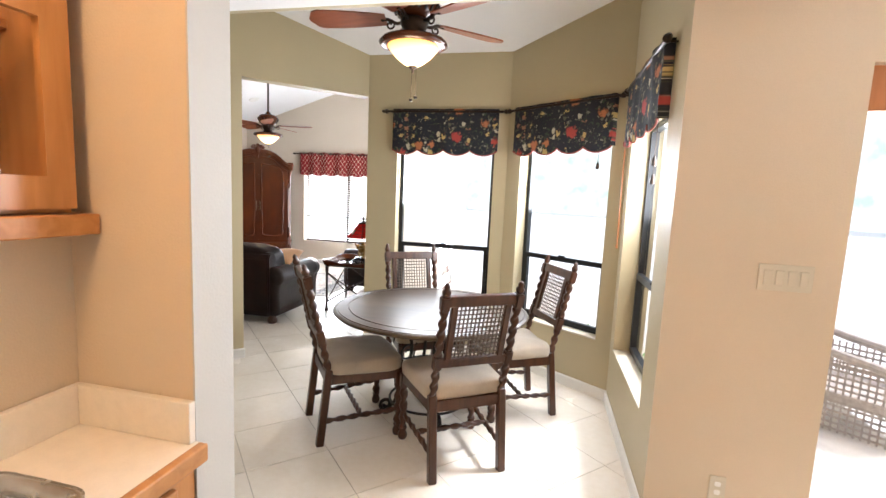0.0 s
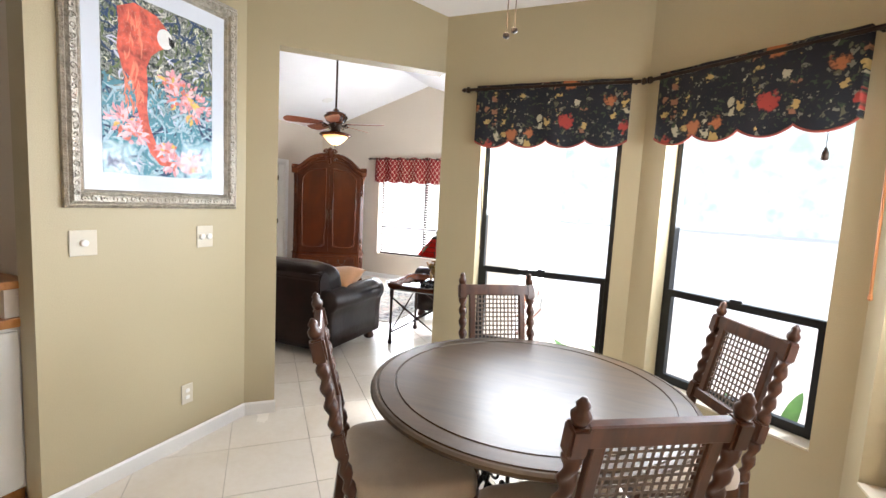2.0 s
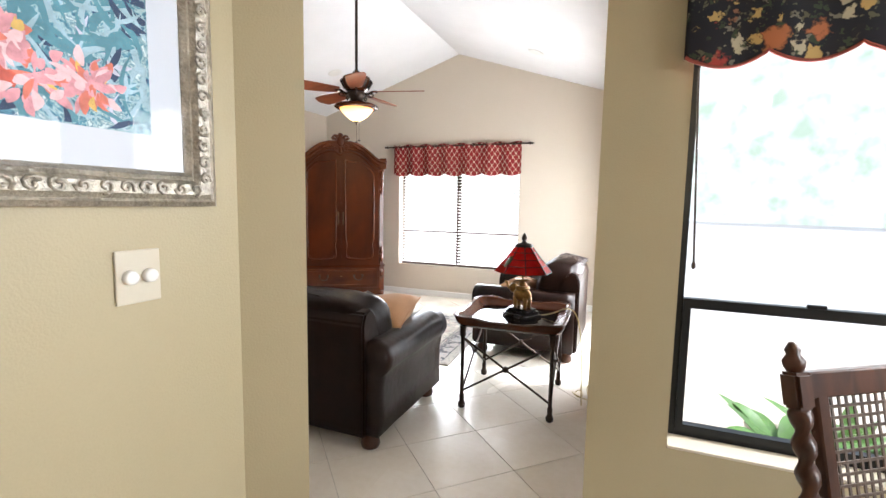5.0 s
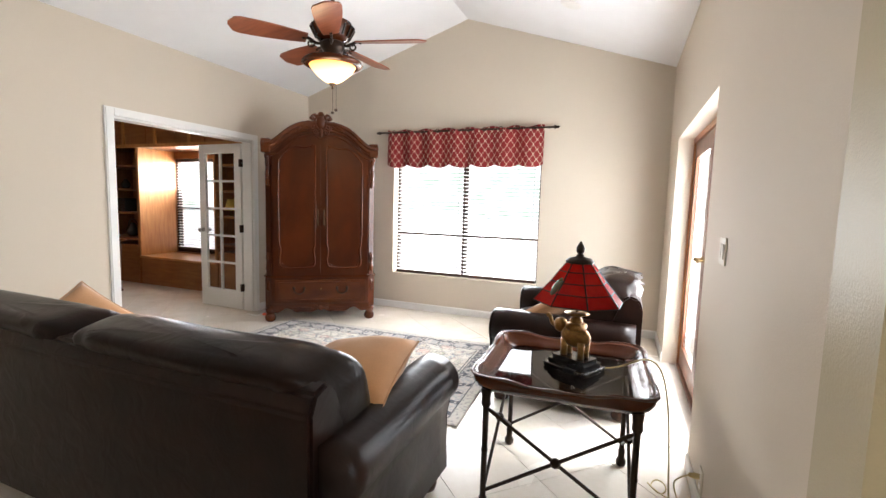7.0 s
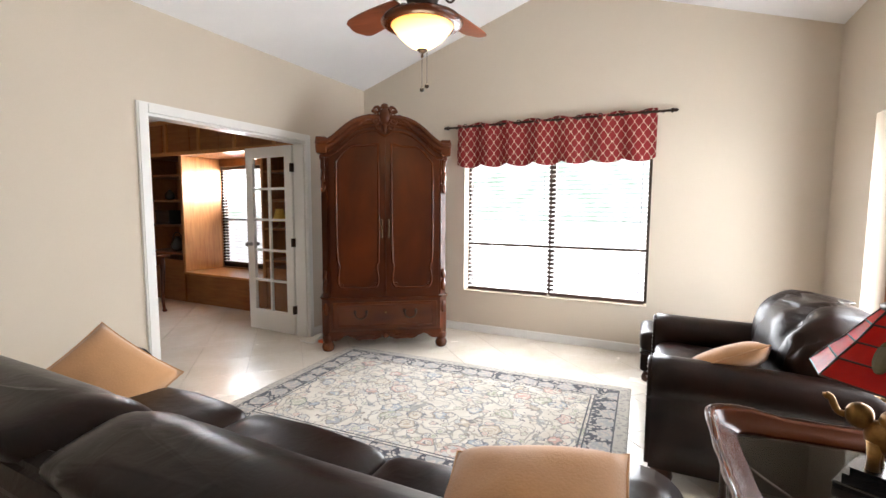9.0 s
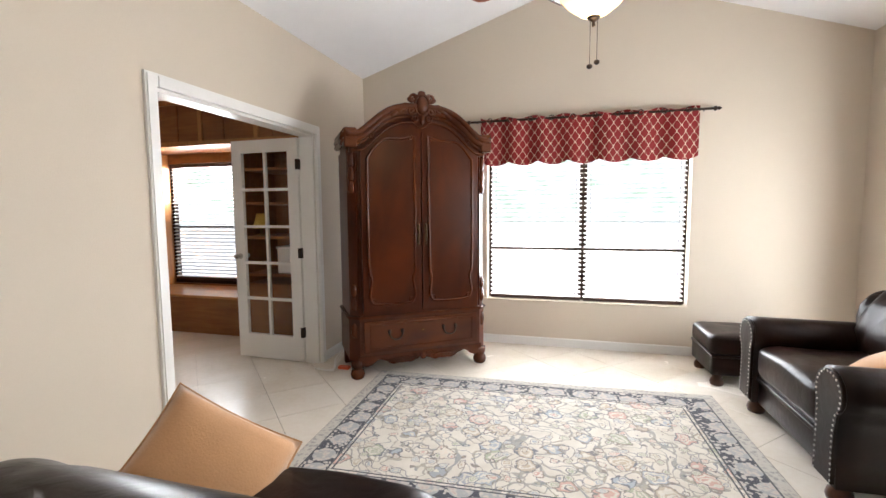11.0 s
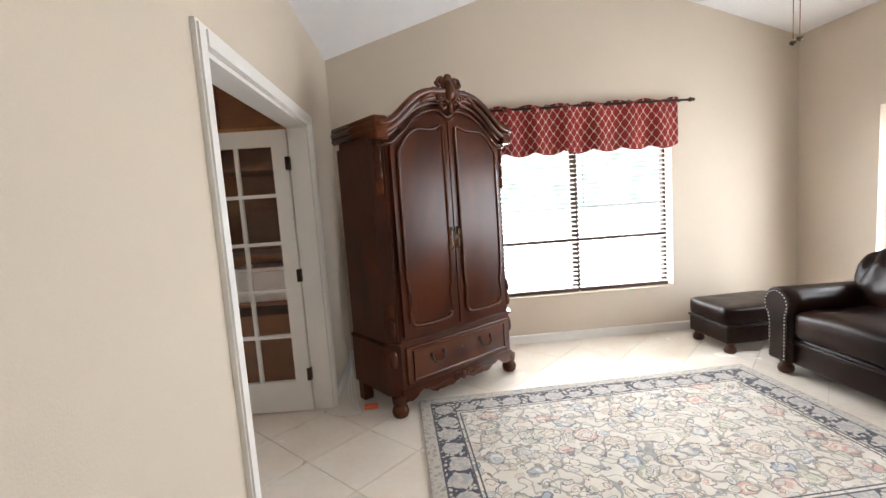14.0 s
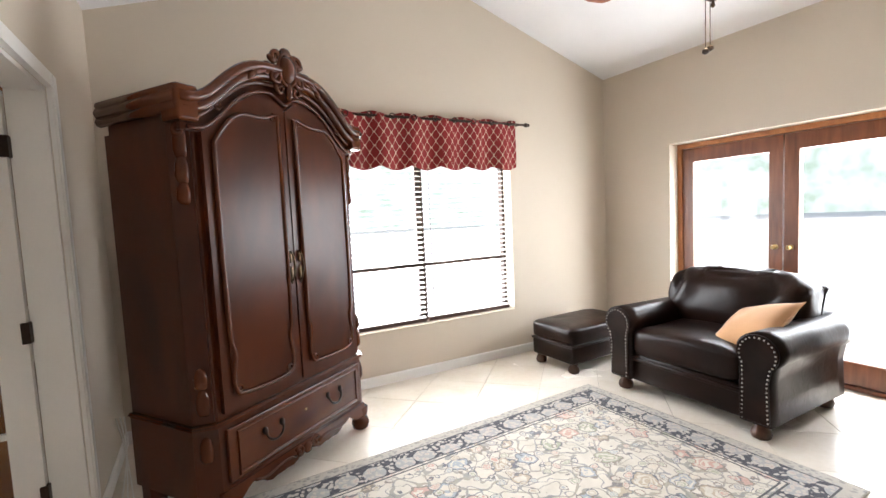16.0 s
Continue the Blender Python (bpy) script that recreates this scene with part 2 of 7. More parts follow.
def structure(name, bm, material, label="", category="", smooth=False):
    return tagged(mesh_ob(name, bm, material, smooth), label, category, "", "structure")


def lathe(profile, seg=16, m=None, bm=None):
    """Turns (radius, z) pairs about the z axis."""
    bm = bm or bmesh.new()
    rings = []
    for r, z in profile:
        ring = []
        for i in range(seg):
            a = 2 * math.pi * i / seg
            p = Vector((max(r, 0.0004) * math.cos(a), max(r, 0.0004) * math.sin(a), z))
            ring.append(bm.verts.new(m @ p if m is not None else p))
        rings.append(ring)
    for a, b in zip(rings, rings[1:]):
        for i in range(seg):
            bm.faces.new((a[i], a[(i + 1) % seg], b[(i + 1) % seg], b[i]))
    bm.faces.new(list(reversed(rings[0])))
    bm.faces.new(rings[-1])
    return bm


def tube(points, r, seg=8, bm=None, closed=False, m=None):
    """A round bar through points; r: a radius or a function of the fraction along it."""
    bm = bm or bmesh.new()
    pts = [Vector(p) for p in points]
    if m is not None:
        pts = [m @ p for p in pts]
    n = len(pts)
    rings, up = [], None
    for i, p in enumerate(pts):
        a = pts[(i - 1) % n] if closed or i else pts[0]
        b = pts[(i + 1) % n] if closed or i < n - 1 else pts[-1]
        d = (b - a).normalized()
        if up is None:
            up = d.orthogonal().normalized()
        up = (up - d * up.dot(d)).normalized()
        side = d.cross(up)
        rad = r(i / max(1, n - 1)) if callable(r) else r
        rings.append([bm.verts.new(p + rad * (math.cos(t) * up + math.sin(t) * side)) for t in (2 * math.pi * k / seg for k in range(seg))])
    for i in range(n if closed else n - 1):
        a, b = rings[i], rings[(i + 1) % n]
        for k in range(seg):
            bm.faces.new((a[k], a[(k + 1) % seg], b[(k + 1) % seg], b[k]))
    if not closed:
        bm.faces.new(list(reversed(rings[0])))
        bm.faces.new(rings[-1])
    return bm


def prism(outline, y0, y1, bm=None, m=None):
    """An outline of (x, z) pairs, drawn out from y0 to y1."""
    bm = bm or bmesh.new()
    fr = [Vector((x, y0, z)) for x, z in outline]
    bk = [Vector((x, y1, z)) for x, z in outline]
    if m is not None:
        fr, bk = [m @ p for p in fr], [m @ p for p in bk]
    a, b = [bm.verts.new(p) for p in fr], [bm.verts.new(p) for p in bk]
    n = len(a)
    for i in range(n):
        bm.faces.new((a[i], a[(i + 1) % n], b[(i + 1) % n], b[i]))
    bm.faces.new(list(reversed(a)))
    bm.faces.new(b)
    return bm


def slab(poly, zf, thick):
    """A plate over a plan outline; zf gives the under side's height at (x, y)."""
    bm = bmesh.new()
    lo = [bm.verts.new((x, y, zf(x, y))) for x, y in poly]
    hi = [bm.verts.new((x, y, zf(x, y) + thick)) for x, y in poly]
    n = len(lo)
    for i in range(n):
        bm.faces.new((lo[i], lo[(i + 1) % n], hi[(i + 1) % n], hi[i]))
    bm.faces.new(list(reversed(lo)))
    bm.faces.new(hi)
    return bm


def wall_bm(p0, p1, z1, thick, openings=(), z0=0.0):
    """A wall whose inner face runs from p0 to p1, thickness to the left of that way; openings as (s0, s1, z0, z1) along it."""
    d = Vector((p1[0] - p0[0], p1[1] - p0[1], 0))
    m = Matrix.Translation((p0[0], p0[1], 0)) @ Matrix.Rotation(math.atan2(d.y, d.x), 4, "Z")
    L = d.length
    bm = bmesh.new()
    cuts = sorted({0.0, L, *[o[0] for o in openings], *[o[1] for o in openings]})
    for a, b in zip(cuts, cuts[1:]):
        mid = (a + b) / 2
        spans = sorted((o[2], o[3]) for o in openings if o[0] <= mid <= o[1])
        z = z0
        for s in spans:
            if s[0] > z:
                bm_box(bm, a, b, 0, thick, z, s[0], m)
            z = s[1]
        if z < z1:
            bm_box(bm, a, b, 0, thick, z, z1, m)
    bmesh.ops.remove_doubles(bm, verts=bm.verts[:], dist=0.0005)
    seen = {}
    for f in bm.faces[:]:
        key = tuple(round(c, 3) for c in f.calc_center_median())
        seen.setdefault(key, []).append(f)
    bmesh.ops.delete(bm, geom=[f for fs in seen.values() if len(fs) > 1 for f in fs], context="FACES_ONLY")
    return bm

# ---- the rooms ----
XW, XE, YN, YS = -6.47, -1.957, 8.765, 2.6        # living room
RIDGE_X, RIDGE_Z, EAVE_Z = -4.186, 3.52, 2.775
NX0, NX1, NY0, NY1 = -2.915, 0.33, 2.42, 4.46      # breakfast nook
C_NW0, C_NW1 = (-2.915, 3.525), (-1.97, 4.46)
C_NE0, C_NE1 = (-0.60, 4.46), (0.33, 3.77)
SLOPE = (RIDGE_Z - EAVE_Z) / (RIDGE_X - XW)


def liv_z(x, y):
    return RIDGE_Z - SLOPE * abs(x - RIDGE_X)


def nook_z(x, y):
    return 2.83 + 0.30 * (NY1 - y)


TW = 0.20
structure("floor", box_bm(-10.6, 2.2, -2.6, 9.0, -0.20, -0.006), mat("grout", (0.55, 0.50, 0.43), 0.8, bump=0.1), "pale grout bed under large beige floor tiles", "floor")
# living room walls
structure("wall_north", wall_bm((XE + 0.2, YN), (XW - 0.12, YN), 3.9, -TW, [(1.493, 3.367, 0.45, 1.98)]), M_LIV, "warm beige painted gable wall with a window", "wall")
structure("wall_west", wall_bm((XW, YS - 0.3), (XW, YN), 3.2, 0.12, [(3.87, 5.44, 0.0, 2.04)]), M_LIV, "warm beige painted wall with a double doorway", "wall")
structure("wall_east", wall_bm((XE, YN), (XE, 4.47), 3.2, TW, [(0.78, 2.575, 0.0, 1.98)]), M_LIV, "warm beige painted wall with a patio door", "wall")
structure("wall_south", wall_bm((-3.02, YS), (XW, YS), 3.9, 0.14), M_LIV, "warm beige painted back wall", "wall")
structure("ceiling_west", slab([(XW - 0.12, YS - 0.12), (RIDGE_X, YS - 0.12), (RIDGE_X, YN + 0.1), (XW - 0.12, YN + 0.1)], liv_z, 0.1), M_CEIL, "white sloping vaulted ceiling", "ceiling")
structure("ceiling_east", slab([(RIDGE_X, YS - 0.12), (-2.99, YS - 0.12), (-2.99, 3.59), (-2.05, 4.53), (XE + 0.1, 4.53), (XE + 0.1, YN + 0.1), (RIDGE_X, YN + 0.1)], liv_z, 0.1), M_CEIL, "white sloping vaulted ceiling", "ceiling")
# nook walls
structure("wall_nook_west", wall_bm((NX0, NY0 - 0.02), C_NW0, 3.7, 0.12), M_NOOK, "ochre painted nook wall with a framed picture", "wall")
structure("wall_nook_opening", wall_bm(C_NW0, C_NW1, 3.5, 0.12, [(0.192, 1.3298, 0.0, 2.44)]), M_NOOK, "ochre painted angled wall with an open passage", "wall")
structure("wall_nook_north", wall_bm(C_NW1, C_NE0, 3.2, TW, [(0.31, 1.25, 0.45, 2.05)]), M_NOOK, "ochre painted nook wall with a tall window", "wall")
structure("wall_nook_northeast", wall_bm(C_NE0, C_NE1, 3.5, TW, [(0.16, 1.03, 0.45, 2.05)]), M_NOOK, "ochre painted angled nook wall with a tall window", "wall")
structure("wall_nook_east", wall_bm(C_NE1, (NX1, NY0), 3.7, TW, [(0.14, 1.10, 0.45, 2.05)]), M_NOOK, "ochre painted nook wall with a tall window", "wall")
structure("ceiling_nook", slab([(NX0 - 0.1, NY0 + 0.1), (NX1 + 0.15, NY0 + 0.1), (NX1 + 0.15, 3.86), (-0.55, 4.60), (-1.99, 4.60), (NX0 - 0.1, 3.62)], nook_z, 0.1), M_CEIL, "white sloping nook ceiling", "ceiling")
structure("wall_nook_header", box_bm(NX0 - 0.1, NX1 + 0.15, NY0 - 0.02, NY0 + 0.1, 2.47, 3.7), M_NOOK, "ochre painted header over the nook", "wall")
# kitchen
structure("wall_kitchen_stub", box_bm(-1.34, -1.0, 1.09, 1.22, 0.0, 2.46), M_PEACH, "peach painted wall end beside the counter", "wall")
# added facing: daylight from the nook is put into its pale colour
structure("wall_end_daylight", box_bm(-1.0, -0.995, 1.088, 1.222, 0.0, 2.46), M_WALLEND, "thin pale facing for the nook daylight on the wall end", "trim")
structure("wall_kitchen_west", wall_bm((-1.34, -2.0), (-1.34, 1.22), 2.46, 0.40, [(2.15, 3.06, 1.44, 2.30)]), M_PEACH, "peach painted kitchen wall behind the counter", "wall")
structure("wall_kitchen_patio", wall_bm((NX1 + TW, NY0), (2.0, NY0), 2.46, 0.16, [(0.48, 1.40, 0.0, 2.13)]), M_PEACH, "peach painted kitchen wall with a patio door", "wall")
structure("wall_kitchen_corner", box_bm(NX1, NX1 + TW, NY0 - 0.004, NY0 + 0.16, 0.0, 2.46), M_PEACH, "peach painted wall end", "wall")
structure("wall_kitchen_east", wall_bm((2.0, NY0 + 0.16), (2.0, -2.0), 2.46, 0.15), M_PEACH, "peach painted kitchen wall", "wall")
structure("wall_kitchen_south", wall_bm((2.15, -2.0), (-6.6, -2.0), 2.46, 0.15), M_PEACH, "peach painted kitchen wall", "wall")
structure("wall_kitchen_far", wall_bm((-5.2, -2.0), (-5.2, 2.44), 2.46, 0.12), M_PEACH, "peach painted kitchen wall", "wall")
structure("ceiling_kitchen", box_bm(-5.4, 2.2, -2.2, NY0 + 0.04, 2.46, 2.56), M_CEIL, "flat white kitchen ceiling", "ceiling")
# study behind the double doors
structure("wall_study_north", wall_bm((-6.62, 8.90), (-10.3, 8.90), 2.7, -0.15, [(1.0, 2.68, 0.45, 1.98)]), M_BOOKOAK, "oak panelled study wall with a window", "wall")
structure("wall_study_west", wall_bm((-10.3, 3.4), (-10.3, 9.05), 2.7, 0.12), M_BOOKOAK, "oak panelled study wall", "wall")
structure("wall_study_south", wall_bm((-6.59, 3.4), (-10.3, 3.4), 2.7, 0.12), M_LIV, "plain study wall", "wall")
structure("ceiling_study", box_bm(-10.42, -6.60, 3.28, 9.05, 2.6, 2.7), M_CEIL, "white study ceiling", "ceiling")

# ---- daylight at the openings ----
window_light("light_north_window", -4.185, YN + 0.185, 1.20, 1.78, 1.40, 0, 98)
window_light("light_patio_door", XE + 0.195, 7.09, 1.05, 1.60, 1.50, -90, 92)
window_light("light_nook_north", -1.19, 4.655, 1.72, 0.86, 0.58, 0, 23)
window_light("light_nook_northeast", -0.006, 4.262, 1.72, 0.80, 0.58, -36.6, 23)
window_light("light_nook_east", NX1 + 0.195, 3.14, 1.72, 0.80, 0.58, -90, 21)
window_light("light_kitchen_door", 1.5, NY0 + 0.155, 1.62, 0.78, 0.60, 0, 26)
window_light("light_study_window", -8.46, 9.045, 1.75, 1.6, 0.5, 0, 90)


# ---- shapes used by several things ----
def spow(v, e):
    return math.copysign(abs(v) ** e, v)


def superq(rx, ry, rz, e1=0.35, e2=0.35, nu=32, nv=16, m=None, wrinkle=0.0, freq=6.0, bm=None):
    """A puffed block: superellipsoid with optional soft creases."""
    bm = bm or bmesh.new()
    rows = []
    for j in range(nv + 1):
        ph = -math.pi / 2 + math.pi * j / nv
        row = []
        for i in range(nu):
            th = 2 * math.pi * i / nu
            p = Vector((rx * spow(math.cos(ph), e1) * spow(math.cos(th), e2), ry * spow(math.cos(ph), e1) * spow(math.sin(th), e2), rz * spow(math.sin(ph), e1)))
            if wrinkle:
                p *= 1 + wrinkle * noise.noise(p * freq + Vector((rx * 9, ry * 7, 3)))
            row.append(bm.verts.new(m @ p if m is not None else p))
        rows.append(row)
    for a, b in zip(rows, rows[1:]):
        for i in range(nu):
            bm.faces.new((a[i], a[(i + 1) % nu], b[(i + 1) % nu], b[i]))
    bmesh.ops.remove_doubles(bm, verts=bm.verts[:], dist=0.0006)
    return bm


def pillow_bm(w, d, h, n=14):
    """A throw pillow with drawn-in edges and pointed corners, lying flat."""
    bm = bmesh.new()
    grids = []
    for s in (1, -1):
        g = []
        for j in range(n + 1):
            row = []
            for i in range(n + 1):
                u, v = 2 * i / n - 1, 2 * j / n - 1
                x = w / 2 * u * (1 - 0.07 * (1 - v * v))
                y = d / 2 * v * (1 - 0.07 * (1 - u * u))
                t = h / 2 * (max(0, (1 - u * u) * (1 - v * v))) ** 0.45
                t *= 1 + 0.10 * noise.noise(Vector((u * 2.3, v * 2.3, s)))
                row.append(bm.verts.new((x, y, s * t)))
            g.append(row)
        grids.append(g)
    for k, g in enumerate(grids):
        for j in range(n):
            for i in range(n):
                q = [g[j][i], g[j][i + 1], g[j + 1][i + 1], g[j + 1][i]]
                bm.faces.new(q if k == 0 else list(reversed(q)))
    bmesh.ops.remove_doubles(bm, verts=bm.verts[:], dist=0.0005)
    return bm


def twist_bm(a, b, r, turns, lobe=0.32, seg=10, bm=None):
    """A barley-twist bar from a to b."""
    bm = bm or bmesh.new()
    a, b = Vector(a), Vector(b)
    d = b - a
    q = d.to_track_quat("Z", "Y").to_matrix()
    steps = max(8, int(turns * 8))
    rings = []
    for j in range(steps + 1):
        t = j / steps
        ring = []
        for i in range(seg):
            an = 2 * math.pi * i / seg
            rr = r * (1 + lobe * math.cos(2 * an - 2 * math.pi * turns * t))
            ring.append(bm.verts.new(a + d * t + q @ Vector((rr * math.cos(an), rr * math.sin(an), 0))))
        rings.append(ring)
    for p, s in zip(rings, rings[1:]):
        for i in range(seg):
            bm.faces.new((p[i], p[(i + 1) % seg], s[(i + 1) % seg], s[i]))
    bm.faces.new(list(reversed(rings[0])))
    bm.faces.new(rings[-1])
    return bm


def seg_box(a, b, w, h, bm=None, up=(0, 0, 1)):
    """A square bar from a to b."""
    bm = bm or bmesh.new()
    a, b = Vector(a), Vector(b)
    d = (b - a).normalized()
    u = Vector(up)
    s = d.cross(u)
    if s.length < 1e-4:
        s = d.cross(Vector((0, 1, 0)))
    s.normalize()
    u = s.cross(d).normalized()
    vs = [bm.verts.new(p + s * x * w / 2 + u * z * h / 2) for p in (a, b) for x, z in ((-1, -1), (1, -1), (1, 1), (-1, 1))]
    for f in ((3, 2, 1, 0), (4, 5, 6, 7), (0, 1, 5, 4), (1, 2, 6, 5), (2, 3, 7, 6), (3, 0, 4, 7)):
        bm.faces.new([vs[i] for i in f])
    return bm


def bez(p0, p1, p2, p3, n=10):
    p0, p1, p2, p3 = map(Vector, (p0, p1, p2, p3))
    return [p0 * (1 - t) ** 3 + p1 * 3 * t * (1 - t) ** 2 + p2 * 3 * t * t * (1 - t) + p3 * t ** 3 for t in (i / n for i in range(n + 1))]


def spiral(c, r0, r1, a0, turns, n=22, axis="xz"):
    out = []
    for i in range(n + 1):
        t = i / n
        r, a = r0 + (r1 - r0) * t, a0 + 2 * math.pi * turns * t
        out.append(Vector((c[0] + r * math.cos(a), c[1], c[2] + r * math.sin(a))))
    return out


def heading(dx, dy):
    """Turn about z, in degrees, that takes +y to (dx, dy)."""
    return math.degrees(math.atan2(-dx, dy))


# ---- windows of the nook ----
def nook_window(name, p0, p1, s0, s1, z0=0.45, z1=2.05, label=""):
    d = Vector((p1[0] - p0[0], p1[1] - p0[1], 0))
    m = Matrix.Translation((p0[0], p0[1], 0)) @ Matrix.Rotation(math.atan2(d.y, d.x), 4, "Z")
    w = thing(name, m, label, "window", kind="structure")
    y0, y1, f = 0.115, 0.165, 0.035
    fr = bmesh.new()
    for b in ((s0, s0 + f, z0, z1), (s1 - f, s1, z0, z1), (s0 + f, s1 - f, z0, z0 + f), (s0 + f, s1 - f, z1 - f, z1)):
        bm_box(fr, b[0], b[1], y0, y1, b[2], b[3])
    part("window_frame", fr, M_BLACK, w, "black aluminium window frame")
    zm = 1.005
    lo = bmesh.new()
    for b in ((s0 + f, s0 + f + 0.028, z0 + f, zm), (s1 - f - 0.028, s1 - f, z0 + f, zm), (s0 + f, s1 - f, zm, zm + 0.04), (s0 + f + 0.028, s1 - f - 0.028, z0 + f, z0 + f + 0.03)):
        bm_box(lo, b[0], b[1], y0 - 0.012, y1 - 0.025, b[2], b[3])
    sash = part("lower_sash", lo, M_BLACK, w, "black sliding lower sash")
    part("latch", box_bm((s0 + s1) / 2 - 0.03, (s0 + s1) / 2 + 0.03, y0 - 0.022, y0 - 0.006, zm + 0.041, zm + 0.056, 0.003), M_BLACK, sash)
    for nm, a, b, yy in (("upper_pane", zm + 0.04, z1 - f, y1 - 0.016), ("lower_pane", z0 + f + 0.03, zm, y0 + 0.008)):
        g = part(nm, box_bm(s0 + f, s1 - f, yy, yy + 0.004, a, b), M_GLASS, w)
        g.visible_shadow = False
    part("window_sill", box_bm(s0 + 0.002, s1 - 0.002, -0.004, y0 - 0.004, z0 + 0.002, z0 + 0.014, 0.003), M_CREAM, w, "pale painted window sill")
    return w


nook_window("window_1", C_NW1, C_NE0, 0.31, 1.25, label="tall black single-hung window in the nook wall")
nook_window("window_2", C_NE0, C_NE1, 0.16, 1.03, label="tall black single-hung window in the angled wall")
nook_window("window_3", C_NE1, (NX1, NY0), 0.14, 1.10, label="tall black single-hung window beside the patio wall")


def floral():
    """Black cloth printed with red, gold and cream flowers and dull leaves."""
    m = bpy.data.materials.new("black_floral_cloth")
    n, l = nodes_of(m)
    b = n["Principled BSDF"]
    tc = n.new("ShaderNodeTexCoord")
    mp = n.new("ShaderNodeMapping")
    mp.inputs["Scale"].default_value = (1, 0.02, 1)
    l.new(tc.outputs["Object"], mp.inputs[0])
    nz = n.new("ShaderNodeTexNoise")
    nz.inputs["Scale"].default_value, nz.inputs["Detail"].default_value = 38, 3
    l.new(mp.outputs[0], nz.inputs["Vector"])
    add = n.new("ShaderNodeVectorMath")
    add.operation = "MULTIPLY_ADD"
    add.inputs[1].default_value = (0.075, 0.075, 0.075)
    l.new(nz.outputs["Color"], add.inputs[0])
    l.new(mp.outputs[0], add.inputs[2])
    col = None
    base = n.new("ShaderNodeRGB")
    base.outputs[0].default_value = (0.008, 0.009, 0.014, 1)
    col = base.outputs[0]
    layers = ((30, 0.33, ((0.0, (0.03, 0.045, 0.025)), (0.5, (0.09, 0.085, 0.05)), (0.75, (0.16, 0.15, 0.11)))),
              (17, 0.30, ((0.0, (0.010, 0.010, 0.014)), (0.45, (0.24, 0.11, 0.06)), (0.62, (0.42, 0.29, 0.10)), (0.84, (0.40, 0.36, 0.25)))),
              (8.0, 0.31, ((0.0, (0.32, 0.04, 0.03)), (0.32, (0.38, 0.13, 0.05)), (0.56, (0.010, 0.010, 0.016)))))
    for sc, th, stops in layers:
        v = n.new("ShaderNodeTexVoronoi")
        v.inputs["Scale"].default_value = sc
        v.inputs["Randomness"].default_value = 0.9
        l.new(add.outputs[0], v.inputs["Vector"])
        r = n.new("ShaderNodeValToRGB")
        r.color_ramp.interpolation = "CONSTANT"
        while len(r.color_ramp.elements) < len(stops):
            r.color_ramp.elements.new(0.5)
        for e, (p, c) in zip(r.color_ramp.elements, stops):
            e.position, e.color = p, (*c, 1)
        sep = n.new("ShaderNodeSeparateColor")
        l.new(v.outputs["Color"], sep.inputs[0])
        l.new(sep.outputs[0], r.inputs[0])
        lt = n.new("ShaderNodeMapRange")
        lt.inputs[1].default_value, lt.inputs[2].default_value, lt.inputs[3].default_value, lt.inputs[4].default_value = th, th + 0.09, 1, 0
        l.new(v.outputs["Distance"], lt.inputs[0])
        mx = n.new("ShaderNodeMix")
        mx.data_type = "RGBA"
        l.new(lt.outputs[0], mx.inputs[0])
        l.new(col, mx.inputs[6])
        l.new(r.outputs[0], mx.inputs[7])
        col = mx.outputs[2]
    l.new(col, b.inputs["Base Color"])
    b.inputs["Roughness"].default_value = 0.85
    return m


def trellis():
    """Red cloth with a cream trellis print."""
    m = bpy.data.materials.new("red_trellis_cloth")
    n, l = nodes_of(m)
    b = n["Principled BSDF"]
    tc, sp = n.new("ShaderNodeTexCoord"), n.new("ShaderNodeSeparateXYZ")
    l.new(tc.outputs["Object"], sp.inputs[0])

    def math_node(op, a, c):
        k = n.new("ShaderNodeMath")
        k.operation = op
        for i, v in enumerate((a, c)):
            if isinstance(v, (int, float)):
                k.inputs[i].default_value = v
            elif v is not None:
                l.new(v, k.inputs[i])
        return k.outputs[0]

    cx = math_node("COSINE", math_node("MULTIPLY", sp.outputs[0], 2 * math.pi / 0.075), None)
    cz = math_node("COSINE", math_node("MULTIPLY", sp.outputs[2], 2 * math.pi / 0.108), None)
    s = math_node("ABSOLUTE", math_node("ADD", math_node("ADD", cx, cz), 0.10), None)
    r = n.new("ShaderNodeValToRGB")
    e = r.color_ramp.elements
    e[0].position, e[0].color = 0.0, (0.62, 0.48, 0.37, 1)
    e[1].position, e[1].color = 0.085, (0.20, 0.009, 0.010, 1)
    k = e.new(0.055)
    k.color = (0.62, 0.48, 0.37, 1)
    l.new(math_node("MULTIPLY", s, 0.5), r.inputs[0])
    l.new(r.outputs[0], b.inputs["Base Color"])
    b.inputs["Roughness"].default_value = 0.85
    return m


M_FLORAL, M_TRELLIS = floral(), trellis()


